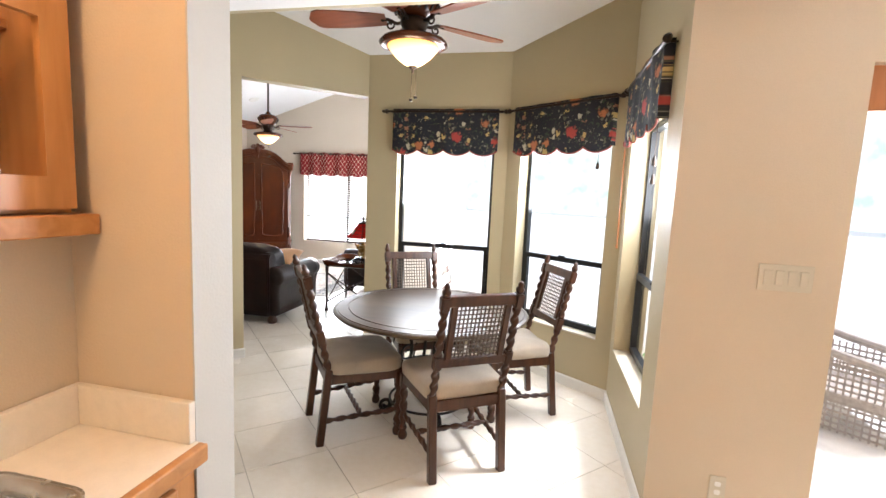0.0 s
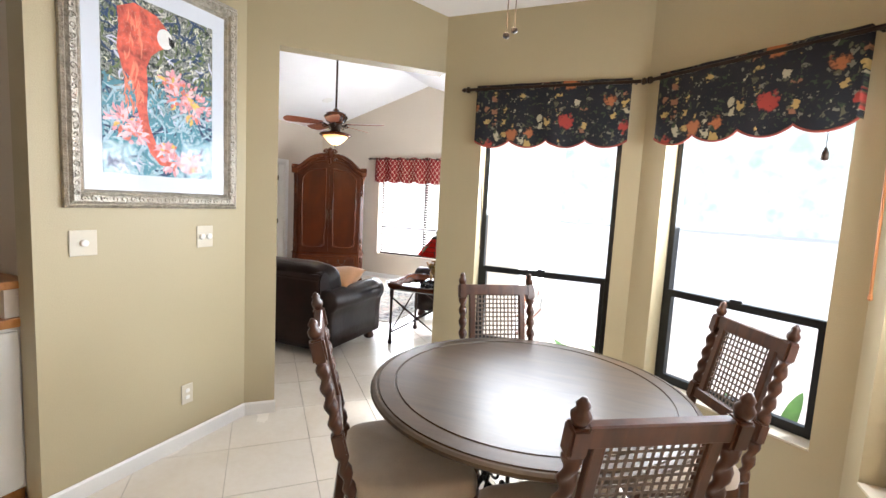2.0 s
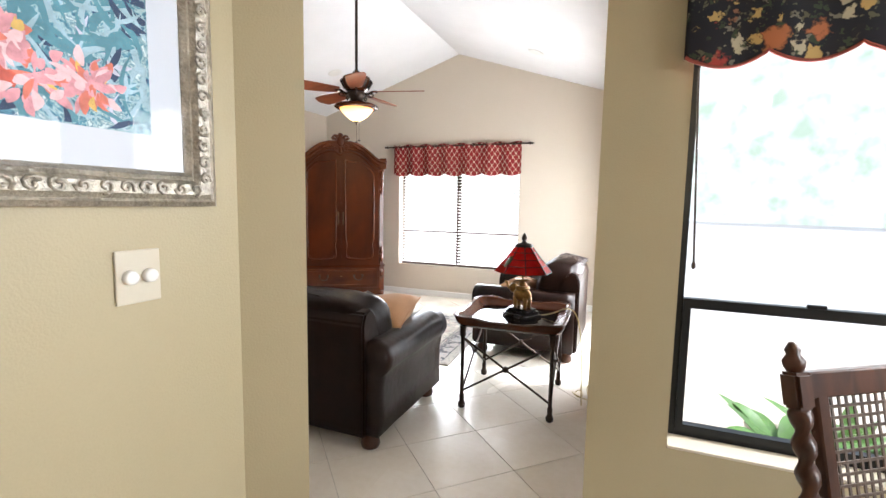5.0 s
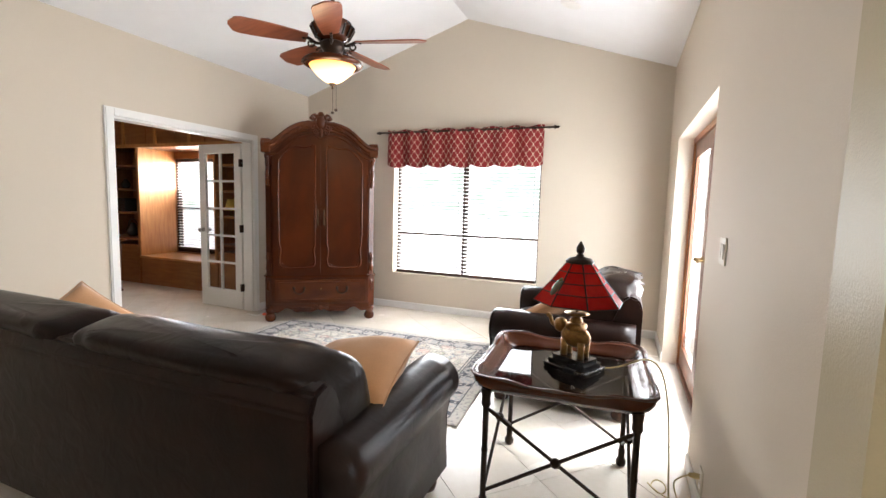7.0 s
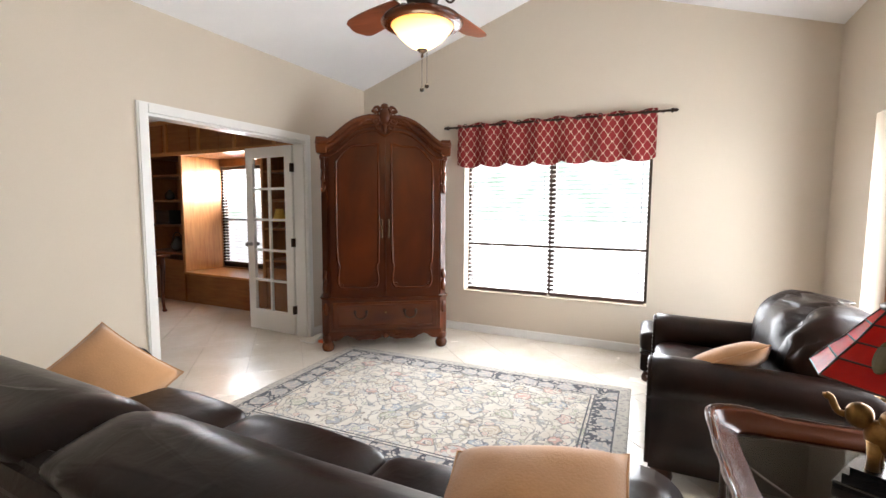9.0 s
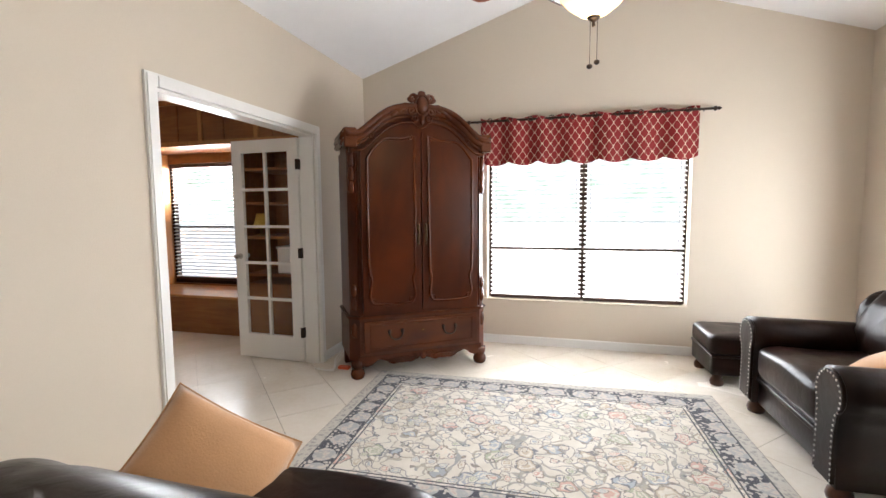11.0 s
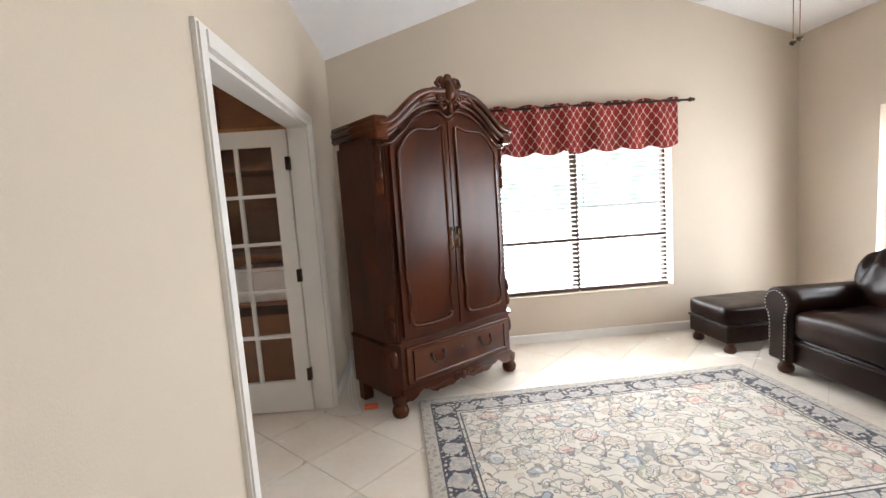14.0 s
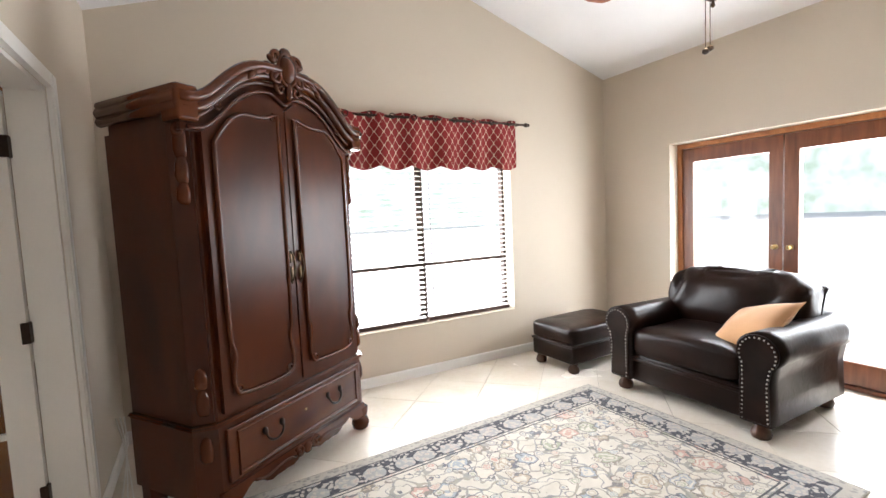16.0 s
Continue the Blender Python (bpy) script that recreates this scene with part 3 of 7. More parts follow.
def cloth_bm(w, ztop, zbot, depth, folds, amp, scallops, drop, wavy=0.0):
    """A hanging valance: soft pleats, scalloped hem, with a thin back."""
    bm = bmesh.new()
    nx, nz = 96, 10
    rows = []
    for j in range(nz + 1):
        t = j / nz
        row = []
        for i in range(nx + 1):
            u = i / nx
            x = -w / 2 + w * u
            hem = zbot + drop * abs(math.sin(math.pi * scallops * u)) ** 0.8 * -1 + drop
            z = ztop + (hem - ztop) * t + wavy * (1 - t) * math.cos(2 * math.pi * folds * u + 1.0)
            y = -depth - amp * (0.4 + 0.6 * t) * math.sin(2 * math.pi * folds * u + 0.7 * math.sin(5 * u)) - 0.012 * noise.noise(Vector((u * 7, t * 2, w)))
            row.append(bm.verts.new((x, y, z)))
        rows.append(row)
    for a, b in zip(rows, rows[1:]):
        for i in range(nx):
            bm.faces.new((a[i], a[i + 1], b[i + 1], b[i]))
    return bm, rows


def valance(name, m, w, ztop, zbot, mat_cloth, label, depth=0.06, folds=3, amp=0.008, scallops=4, drop=0.05, trim=None, grommets=0, rod_over=0.05, returns=True, wavy=0.0):
    v = thing(name, m, label, "valance")
    bm, rows = cloth_bm(w, ztop + 0.025, zbot, depth, folds, amp, scallops, drop, wavy)
    if returns:
        for col in (0, -1):
            edge = [r[col] for r in rows]
            back = [bm.verts.new((p.co.x, -0.004, p.co.z)) for p in edge]
            for i in range(len(edge) - 1):
                bm.faces.new((edge[i], edge[i + 1], back[i + 1], back[i]))
    hem = [p.co.copy() for p in rows[-1]]
    part("cloth", bm, mat_cloth, v, smooth=True)
    if trim:
        part("piping", tube(hem, 0.006, 6), trim, v, "rust red piping along the hem")
    rod = part("curtain_rod", tube([(-w / 2 - rod_over, -depth, ztop), (w / 2 + rod_over, -depth, ztop)], 0.011, 10), M_BRONZE, v, "dark bronze curtain rod")
    for s in (-1, 1):
        x = s * (w / 2 + rod_over)
        part("finial", lathe([(0.008, 0), (0.02, 0.006), (0.022, 0.02), (0.012, 0.032), (0.017, 0.045), (0.004, 0.065)], 12, Matrix.Translation((x, -depth, ztop)) @ Matrix.Rotation(s * math.pi / 2, 4, "Y")), M_BRONZE, rod)
        part("bracket", tube([(s * w / 2 * 0.985 + s * rod_over * 0.6, 0.0, ztop), (s * w / 2 * 0.985 + s * rod_over * 0.6, -depth, ztop)], 0.006, 6), M_BRONZE, rod)
    for k in range(grommets):
        x = -w / 2 + w * (k + 0.5) / grommets
        ring = [(x + 0.022 * math.cos(a), -depth - 0.006 - amp * 0.5, ztop + 0.022 * math.sin(a)) for a in (2 * math.pi * i / 14 for i in range(14))]
        part("grommet", tube(ring, 0.0045, 6, closed=True), M_BRONZE, v)
    return v


def on_wall(p0, p1, s):
    """Pose on a wall's inner face, s along it: x along the wall, -y into the room."""
    d = Vector((p1[0] - p0[0], p1[1] - p0[1], 0)).normalized()
    return Matrix.Translation((p0[0] + d.x * s, p0[1] + d.y * s, 0)) @ Matrix.Rotation(math.atan2(d.y, d.x), 4, "Z")


M_RUST = mat("rust_piping", (0.25, 0.05, 0.03), 0.8)
for p0, p1, s, w in ((C_NW1, C_NE0, 0.775, 1.00), (C_NE0, C_NE1, 0.585, 0.94), (C_NE1, (NX1, NY0), 0.66, 0.92)):
    valance("valance", on_wall(p0, p1, s), w, 2.295, 1.90, M_FLORAL, "black floral window valance with rust piping", trim=M_RUST, scallops=4, drop=0.045, folds=4)

# ---- living room window, blinds and red valance ----
lw = thing("window_4", pose(-4.185, YN, 0, 0, 0, 180), "wide dark double window with raised-slat blinds", "window", kind="structure")
fr = bmesh.new()
hw, f = 0.935, 0.03
for b in ((-hw, -hw + f, 0.45, 1.98), (hw - f, hw, 0.45, 1.98), (-hw + f, hw - f, 0.45, 0.48), (-hw + f, hw - f, 1.95, 1.98), (-0.035, 0.035, 0.48, 1.95)):
    bm_box(fr, b[0], b[1], -0.17, -0.12, b[2], b[3])
part("window_frame", fr, M_BRONZE, lw, "dark bronze window frame")
for s in (-1, 1):
    x0, x1 = sorted((s * 0.035, s * (hw - f)))
    part("meeting_rail", box_bm(x0, x1, -0.165, -0.125, 0.955, 0.985), M_BRONZE, lw)
    g = part("pane", box_bm(x0, x1, -0.148, -0.144, 0.48, 1.95), M_GLASS, lw)
    g.visible_shadow = False
part("window_sill", box_bm(-hw + 0.002, hw - 0.002, -0.118, 0.012, 0.448, 0.462, 0.004), M_LIV, lw, "painted window sill")


def blind(name, m, w, z0, z1, label, pitch=0.045, tilt=13):
    b = thing(name, m, label, "blind")
    sl = box_bm(-w / 2, w / 2, -0.022, 0.022, -0.0013, 0.0013)
    me = bpy.data.meshes.new("slat")
    sl.to_mesh(me)
    sl.free()
    me.materials.append(M_SLAT)
    n = int((z1 - z0 - 0.05) / pitch)
    for k in range(n):
        o = new("slat", me)
        o.parent = b
        o.matrix_local = pose(0, 0, z0 + 0.04 + k * pitch, tilt, 0, 0)
    part("bottom_rail", box_bm(-w / 2, w / 2, -0.024, 0.024, z0, z0 + 0.034, 0.004), M_DARKRAIL, b, "dark bottom rail")
    part("head_rail", box_bm(-w / 2, w / 2, -0.025, 0.025, z1 - 0.045, z1, 0.004), M_DARKRAIL, b)
    for s in (-0.44, 0.44):
        part("ladder_cord", tube([(s * w, -0.024, z0 + 0.02), (s * w, -0.024, z1 - 0.04)], 0.0018, 5), M_DARKRAIL, b)
    return b


M_SLAT = mat("cream_blind_slat", (0.84, 0.82, 0.78), 0.5, var=0.15, bump=0.02)
M_DARKRAIL = mat("dark_wood_rail", (0.06, 0.03, 0.02), 0.4, var=0.2, bump=0.02)
for s in (-1, 1):
    blind("window_blind", pose(-4.185 + s * 0.46, YN + 0.07, 0), 0.895, 0.465, 1.975, "pale horizontal slat blind with open slats and dark rails")
valance("valance", pose(-4.20, YN, 0), 1.95, 2.235, 1.80, M_TRELLIS, "red and cream trellis print valance on grommets", depth=0.085, folds=7, amp=0.030, wavy=0.013, scallops=7, drop=0.04, grommets=10, rod_over=0.10, returns=False)

# ---- patio doors of the living room ----
pdoor = thing("door_1", pose(XE, 7.0875, 0, 0, 0, -90), "mahogany glazed double patio door", "door", kind="structure")
cs = bmesh.new()
for b in ((-0.897, -0.852, 0.0, 1.975), (0.852, 0.897, 0.0, 1.975), (-0.852, 0.852, 1.93, 1.975)):
    bm_box(cs, b[0], b[1], 0.118, 0.19, b[2], b[3])
part("casing", cs, M_CASING, pdoor, "lighter mahogany door casing")
# white boards added outside; their colour stands in for overexposed glare
oc_ = bmesh.new()
for b in ((-0.897, -0.80, 0.0, 1.975), (0.80, 0.897, 0.0, 1.975), (-0.80, 0.80, 1.88, 1.975)):
    bm_box(oc_, b[0], b[1], 0.192, 0.205, b[2], b[3])
for b in ((-0.853, -0.836, 0.03, 1.93), (0.836, 0.853, 0.03, 1.93), (-0.836, 0.836, 1.915, 1.93)):
    bm_box(oc_, b[0], b[1], 0.155, 0.1915, b[2], b[3])
part("glare_casing", oc_, M_WHITE, pdoor, "white boards standing in for glare on the casing")
part("threshold", box_bm(-0.852, 0.852, 0.11, 0.19, 0.0, 0.03, 0.004), M_DOORWOOD, pdoor)
for s in (-1, 1):
    x0, x1 = sorted((s * 0.006, s * 0.848))
    lf = bmesh.new()
    for b in ((x0, x0 + 0.10, 0.035, 1.925), (x1 - 0.10, x1, 0.035, 1.925), (x0 + 0.10, x1 - 0.10, 0.035, 0.20), (x0 + 0.10, x1 - 0.10, 1.80, 1.925)):
        bm_box(lf, b[0], b[1], 0.130, 0.160, b[2], b[3])
    leaf = part("door_leaf", lf, M_DOORWOOD, pdoor, "dark mahogany glazed leaf")
    # white facing over the leaf's mahogany, for the same outdoor glare
    ol_ = bmesh.new()
    for b in ((x0, x0 + 0.10, 0.035, 1.925), (x1 - 0.10, x1, 0.035, 1.925), (x0 + 0.10, x1 - 0.10, 0.035, 0.20), (x0 + 0.10, x1 - 0.10, 1.80, 1.925)):
        bm_box(ol_, b[0] - 0.003, b[1] + 0.003, 0.156, 0.178, b[2] - 0.003, b[3] + 0.003)
    part("glare_face", ol_, M_WHITE, leaf, "white facing standing in for outdoor glare on the leaf")
    g = part("pane", box_bm(x0 + 0.10, x1 - 0.10, 0.146, 0.150, 0.20, 1.80), M_GLASS, leaf)
    g.visible_shadow = False
    hx = s * 0.055
    part("door_handle", lathe([(0.022, 0), (0.022, 0.008), (0.009, 0.012), (0.009, 0.035), (0.02, 0.042), (0.014, 0.056)], 12, Matrix.Translation((hx, 0.130, 1.03)) @ Matrix.Rotation(math.pi / 2, 4, "X")), M_BRASS, leaf, "brass door knob")

# ---- kitchen patio door ----
kd = thing("door_2", pose(NX1 + TW + 0.94, NY0, 0), "mahogany framed sliding patio door", "door", kind="structure")
ks = bmesh.new()
for b in ((-0.46, -0.435, 0, 2.13), (0.435, 0.46, 0, 2.13), (-0.435, 0.435, 1.95, 2.13), (-0.435, 0.435, 0, 0.03)):
    bm_box(ks, b[0], b[1], 0.05, 0.14, b[2], b[3])
part("door_frame", ks, M_CASING, kd)
g = part("pane", box_bm(-0.435, 0.435, 0.09, 0.095, 0.03, 1.95), M_GLASS, kd)
g.visible_shadow = False

# ---- double doorway to the study ----
dw = thing("door_3", pose(XW, 6.955, 0, 0, 0, 90), "white painted doorway casing with one glazed leaf open", "door", kind="structure")
cs = bmesh.new()
for b in ((-0.855, -0.785, 0.0, 2.11), (0.785, 0.855, 0.0, 2.11), (-0.785, 0.785, 2.04, 2.11)):
    bm_box(cs, b[0], b[1], -0.018, 0.0, b[2], b[3])
    bm_box(cs, b[0] + 0.01, b[1] - 0.01, -0.026, -0.018, b[2], b[3] - 0.012)
part("casing", cs, M_WHITE, dw, "white moulded door casing")
js = bmesh.new()
for b in ((-0.785, -0.765, 0.0, 2.04), (0.765, 0.785, 0.0, 2.04), (-0.765, 0.765, 2.02, 2.04)):
    bm_box(js, b[0], b[1], 0.002, 0.135, b[2], b[3])
part("jamb", js, M_WHITE, dw)
leaf_m = Matrix.Translation((0.758, 0.14, 0)) @ Matrix.Rotation(radians(88), 4, "Z")
LW_, LH = 0.70, 2.0
lf = bmesh.new()
for b in ((0.0, 0.105, 0.012, 2.01), (LW_ - 0.105, LW_, 0.012, 2.01), (0.105, LW_ - 0.105, 0.012, 0.235), (0.105, LW_ - 0.105, 1.90, 2.01)):
    bm_box(lf, b[0], b[1], -0.018, 0.018, b[2], b[3], leaf_m)
leaf = part("door_leaf", lf, M_WHITE, dw, "white glazed door leaf with ten panes")
bars = bmesh.new()
bm_box(bars, LW_ / 2 - 0.012, LW_ / 2 + 0.012, -0.014, 0.014, 0.235, 1.90, leaf_m)
for k in range(1, 5):
    z = 0.235 + k * 1.665 / 5
    bm_box(bars, 0.105, LW_ - 0.105, -0.0135, 0.0135, z - 0.012, z + 0.012, leaf_m)
part("glazing_bar", bars, M_WHITE, leaf)
for k in range(5):
    for s in (0, 1):
        z = 0.235 + k * 1.665 / 5
        x = 0.105 + s * (LW_ / 2 - 0.093)
        g = part("pane", box_bm(x, x + LW_ / 2 - 0.117, -0.002, 0.002, z + 0.012, z + 0.321, m=leaf_m), M_GLASS, leaf)
        g.visible_shadow = False
for z in (0.28, 1.0, 1.78):
    part("hinge", box_bm(-0.012, 0.018, -0.03, 0.03, z - 0.045, z + 0.045, 0.003, m=leaf_m), M_BRONZE, leaf, "dark bronze hinge")
for s in (-1, 1):
    part("door_handle", lathe([(0.026, 0), (0.026, 0.007), (0.01, 0.011), (0.01, 0.04), (0.026, 0.05), (0.02, 0.066)], 14, leaf_m @ Matrix.Translation((LW_ - 0.055, s * 0.018, 0.96)) @ Matrix.Rotation(-s * math.pi / 2, 4, "X")), M_NICKEL, leaf, "nickel door knob")

# ---- baseboards ----
def baseboard(p0, p1, inset=0.0):
    d = Vector((p1[0] - p0[0], p1[1] - p0[1], 0))
    m = Matrix.Translation((p0[0], p0[1], 0)) @ Matrix.Rotation(math.atan2(d.y, d.x), 4, "Z")
    bm = prism([(-0.013, 0), (-0.0005, 0), (-0.0005, 0.085), (-0.006, 0.085), (-0.013, 0.074)], inset, d.length - inset, m=m @ Matrix(((0, 1, 0, 0), (1, 0, 0, 0), (0, 0, 1, 0), (0, 0, 0, 1))))
    structure("baseboard", bm, M_WHITE, "white painted baseboard along the wall", "baseboard")


dn = Vector((C_NW1[0] - C_NW0[0], C_NW1[1] - C_NW0[1], 0)).normalized()
baseboard((NX0, NY0), C_NW0)
baseboard(C_NW0, (C_NW0[0] + dn.x * 0.2, C_NW0[1] + dn.y * 0.2))
baseboard(C_NW1, C_NE0)
baseboard(C_NE0, C_NE1)
baseboard(C_NE1, (NX1, NY0))
baseboard((XW, YN), (XE, YN))
baseboard((XE, YN), (XE, 7.99))
baseboard((XE, 6.18), (XE, 4.60))
baseboard((XW, 7.82), (XW, YN))
baseboard((XW, YS), (XW, 6.09))

# ---- blind wands ----
wand = thing("blind_wand", pose(-1.63, 4.445, 1.20), "thin dark blind wand hanging beside the window", "blind wand")
part("rod", tube([(0.015, 0, 0.0), (-0.015, 0, 0.72)], 0.004, 6), M_BRONZE, wand)
part("tip", lathe([(0.003, -0.02), (0.008, -0.012), (0.007, 0.004), (0.003, 0.008)], 8, Matrix.Translation((0.015, 0, 0))), M_BRONZE, wand)
wand = thing("blind_wand", pose(0.298, 3.68, 1.22), "tan wooden blind wand hanging beside the window", "blind wand")
part("rod", tube([(0.0, 0.0, 0.0), (0.0, 0.03, 0.70)], 0.006, 8), M_CASING, wand)
part("tip", lathe([(0.004, -0.02), (0.010, -0.012), (0.008, 0.004), (0.004, 0.008)], 8), M_CASING, wand)


# ---- blind cord tassels ----
def cord_tassel(x, y, z, up, label):
    t = thing("cord_tassel", pose(x, y, z), label, "blind cord", "cords of the nook blinds")
    part("cord", tube([(0, 0, 0.03), (0.002, 0, up)], 0.0018, 5), M_BRONZE, t)
    part("tassel", lathe([(0.004, -0.03), (0.015, -0.022), (0.014, 0.005), (0.008, 0.02), (0.003, 0.034)], 10), M_BRONZE, t, smooth=True)


cord_tassel(0.135, 3.842, 1.80, 0.30, "dark cord tassel hanging at the angled window")
cord_tassel(0.400, 3.235, 1.79, 0.26, "dark cord tassel hanging in the window recess")
cord_tassel(0.405, 3.255, 1.68, 0.37, "dark cord tassel hanging in the window recess")


# ---- dining table ----
def dining_table():
    t = thing("dining_table", pose(-0.955, 3.225, 0), "round walnut pedestal table on a wrought iron scroll base", "table")
    prof = [(0.0, 0.705), (0.60, 0.705), (0.635, 0.712), (0.66, 0.722), (0.672, 0.733), (0.668, 0.742), (0.655, 0.747), (0.648, 0.748), (0.646, 0.744), (0.640, 0.744), (0.638, 0.749),
            (0.575, 0.752), (0.573, 0.747), (0.566, 0.747), (0.564, 0.752), (0.0, 0.752)]
    part("tabletop", lathe(prof, 72), M_WALNUTX, t, "round walnut top with two turned grooves", smooth=False)
    part("apron_ring", lathe([(0.30, 0.672), (0.33, 0.672), (0.33, 0.705), (0.30, 0.705)], 40), M_IRON, t)
    ring = [(0.17 * math.cos(a), 0.17 * math.sin(a), 0.33) for a in (2 * math.pi * i / 28 for i in range(28))]
    part("middle_ring", tube(ring, 0.009, 8, closed=True), M_IRON, t)
    low = [(0.27 * math.cos(a), 0.27 * math.sin(a), 0.09) for a in (2 * math.pi * i / 32 for i in range(32))]
    part("base_ring", tube(low, 0.009, 8, closed=True), M_IRON, t)
    for k in range(4):
        m = Matrix.Rotation(math.pi / 2 * k + 0.5, 4, "Z")
        pts = spiral((0.30, 0, 0.62), 0.012, 0.05, 2.2, -1.2) + bez((0.30, 0, 0.665), (0.10, 0, 0.60), (0.10, 0, 0.42), (0.17, 0, 0.33), 10)[1:] + bez((0.17, 0, 0.33), (0.26, 0, 0.22), (0.17, 0, 0.08), (0.30, 0, 0.03), 10)[1:]
        pts += spiral((0.30, 0, 0.06), 0.045, 0.014, -math.pi / 2, 1.25)[1:]
        part("scroll_leg", tube(pts, 0.012, 8, m=m), M_IRON, t, "wrought iron scroll leg")
        s2 = spiral((0.19, 0, 0.45), 0.014, 0.06, 0.4, 1.3) + spiral((0.20, 0, 0.24), 0.055, 0.014, 1.6, -1.3)
        part("scroll", tube(s2, 0.007, 6, m=m @ Matrix.Rotation(0.4, 4, "Z")), M_IRON, t)
        part("foot", lathe([(0.028, 0.0), (0.032, 0.008), (0.02, 0.022), (0.012, 0.03)], 12, m @ Matrix.Translation((0.30, 0, 0))), M_IRON, t)
        lf = bmesh.new()
        for j in range(3):
            superq(0.028, 0.012, 0.006, 1, 1, 10, 6, m @ Matrix.Translation((0.20 + 0.03 * j, 0.03 * (j - 1), 0.60 - 0.03 * j)) @ Matrix.Rotation(0.7 * j, 4, "Y"), bm=lf)
        part("iron_leaf", lf, M_IRON, t)
    return t


dining_table()


# ---- dining chairs ----
def dining_chair(m):
    """Origin on the floor under the middle of the back legs; +y is the way it faces."""
    c = thing("dining_chair", m, "dark walnut barley-twist dining chair with cane back and taupe seat", "chair", "chairs round the table")
    hw = 0.205
    LEAN = 0.15

    def back_y(z):
        return -LEAN * max(0, (z - 0.45)) / 0.65

    for s in (-1, 1):
        x = s * hw
        pb = seg_box((x, -0.05, 0.0), (x, 0, 0.47), 0.045, 0.045)
        bmesh.ops.bevel(pb, geom=pb.edges[:], offset=0.005, segments=1, affect="EDGES")
        post = part("back_leg", pb, M_WALNUT, c)
        part("twist_post", twist_bm((x, back_y(0.47), 0.47), (x, back_y(0.63), 0.63), 0.019, 2.5), M_WALNUT, post, smooth=True)
        kb = seg_box((x, back_y(0.63), 0.63), (x, back_y(0.71), 0.71), 0.045, 0.045)
        bmesh.ops.bevel(kb, geom=kb.edges[:], offset=0.006, segments=2, affect="EDGES")
        part("block", kb, M_WALNUT, post)
        part("twist_post", twist_bm((x, back_y(0.71), 0.71), (x, back_y(0.96), 0.96), 0.019, 4), M_WALNUT, post, smooth=True)
        kb = seg_box((x, back_y(0.96), 0.96), (x, back_y(1.04), 1.04), 0.048, 0.048)
        bmesh.ops.bevel(kb, geom=kb.edges[:], offset=0.007, segments=2, affect="EDGES")
        part("block", kb, M_WALNUT, post)
        part("finial", lathe([(0.016, 0), (0.022, 0.012), (0.024, 0.025), (0.014, 0.04), (0.017, 0.05), (0.006, 0.068)], 10, Matrix.Translation((x, back_y(1.04), 1.04)) @ Matrix.Rotation(0.22, 4, "X")), M_WALNUT, post, smooth=True)
        xf = s * 0.235
        fl = lathe([(0.022, 0), (0.028, 0.01), (0.03, 0.03), (0.02, 0.055), (0.026, 0.07)], 12, Matrix.Translation((xf, 0.43, 0)))
        leg = part("front_leg", fl, M_WALNUT, c, smooth=True)
        part("twist_post", twist_bm((xf, 0.43, 0.07), (xf, 0.43, 0.34), 0.021, 3.5), M_WALNUT, leg, smooth=True)
        part("block", box_bm(xf - 0.024, xf + 0.024, 0.406, 0.454, 0.34, 0.425, 0.005), M_WALNUT, leg)
        part("side_stretcher", twist_bm((x, -0.03, 0.15), (xf, 0.43, 0.17), 0.014, 6), M_WALNUT, c, smooth=True)
    part("middle_stretcher", twist_bm((-0.215, 0.2, 0.16), (0.215, 0.2, 0.16), 0.014, 6), M_WALNUT, c, smooth=True)
    rail = bmesh.new()
    seg_box((-hw, 0.0, 0.41), (hw, 0.0, 0.41), 0.035, 0.06, rail)
    seg_box((-0.235, 0.43, 0.41), (0.235, 0.43, 0.41), 0.035, 0.06, rail)
    for s in (-1, 1):
        seg_box((s * hw, 0.0, 0.41), (s * 0.235, 0.43, 0.41), 0.035, 0.06, rail)
    part("seat_rail", rail, M_WALNUT, c)
    sb = superq(0.255, 0.235, 0.055, 0.45, 0.28, 36, 14)
    for v in sb.verts:
        v.co.x *= 1 + 0.10 * (v.co.y / 0.235) * 0.6
        v.co += Vector((0, 0.225, 0.475 + 0.012 * noise.noise(v.co * 7)))
    part("seat", sb, M_SEAT, c, "padded taupe suede seat", smooth=True)
    # back frame, slightly raked
    bf = bmesh.new()
    za, zb = 0.665, 1.01
    for z, h in ((za, 0.05), (zb, 0.06)):
        seg_box((-hw + 0.02, back_y(z), z), (hw - 0.02, back_y(z), z), 0.03, h, bf, up=(0, -0.2, 1))
    for s in (-1, 1):
        seg_box((s * (hw - 0.055), back_y(za), za), (s * (hw - 0.055), back_y(zb), zb), 0.035, 0.028, bf, up=(0, 1, 0))
    bmesh.ops.bevel(bf, geom=bf.edges[:], offset=0.004, segments=1, affect="EDGES")
    part("back_frame", bf, M_WALNUT, c)
    cane = bmesh.new()
    x0, x1 = -hw + 0.07, hw - 0.07
    z0, z1 = za + 0.022, zb - 0.028

    def P(x, z):
        return (x, back_y(z), z)

    n = 12
    for i in range(n + 1):
        x = x0 + (x1 - x0) * i / n
        seg_box(P(x, z0), P(x, z1), 0.0075, 0.003, cane, up=(0, 1, 0))
        z = z0 + (z1 - z0) * i / n
        seg_box(P(x0, z), P(x1, z), 0.003, 0.0075, cane)
    tagged(part("cane_panel", cane, M_CANE, c, "open woven cane back panel"), kind="stuff")
    return c


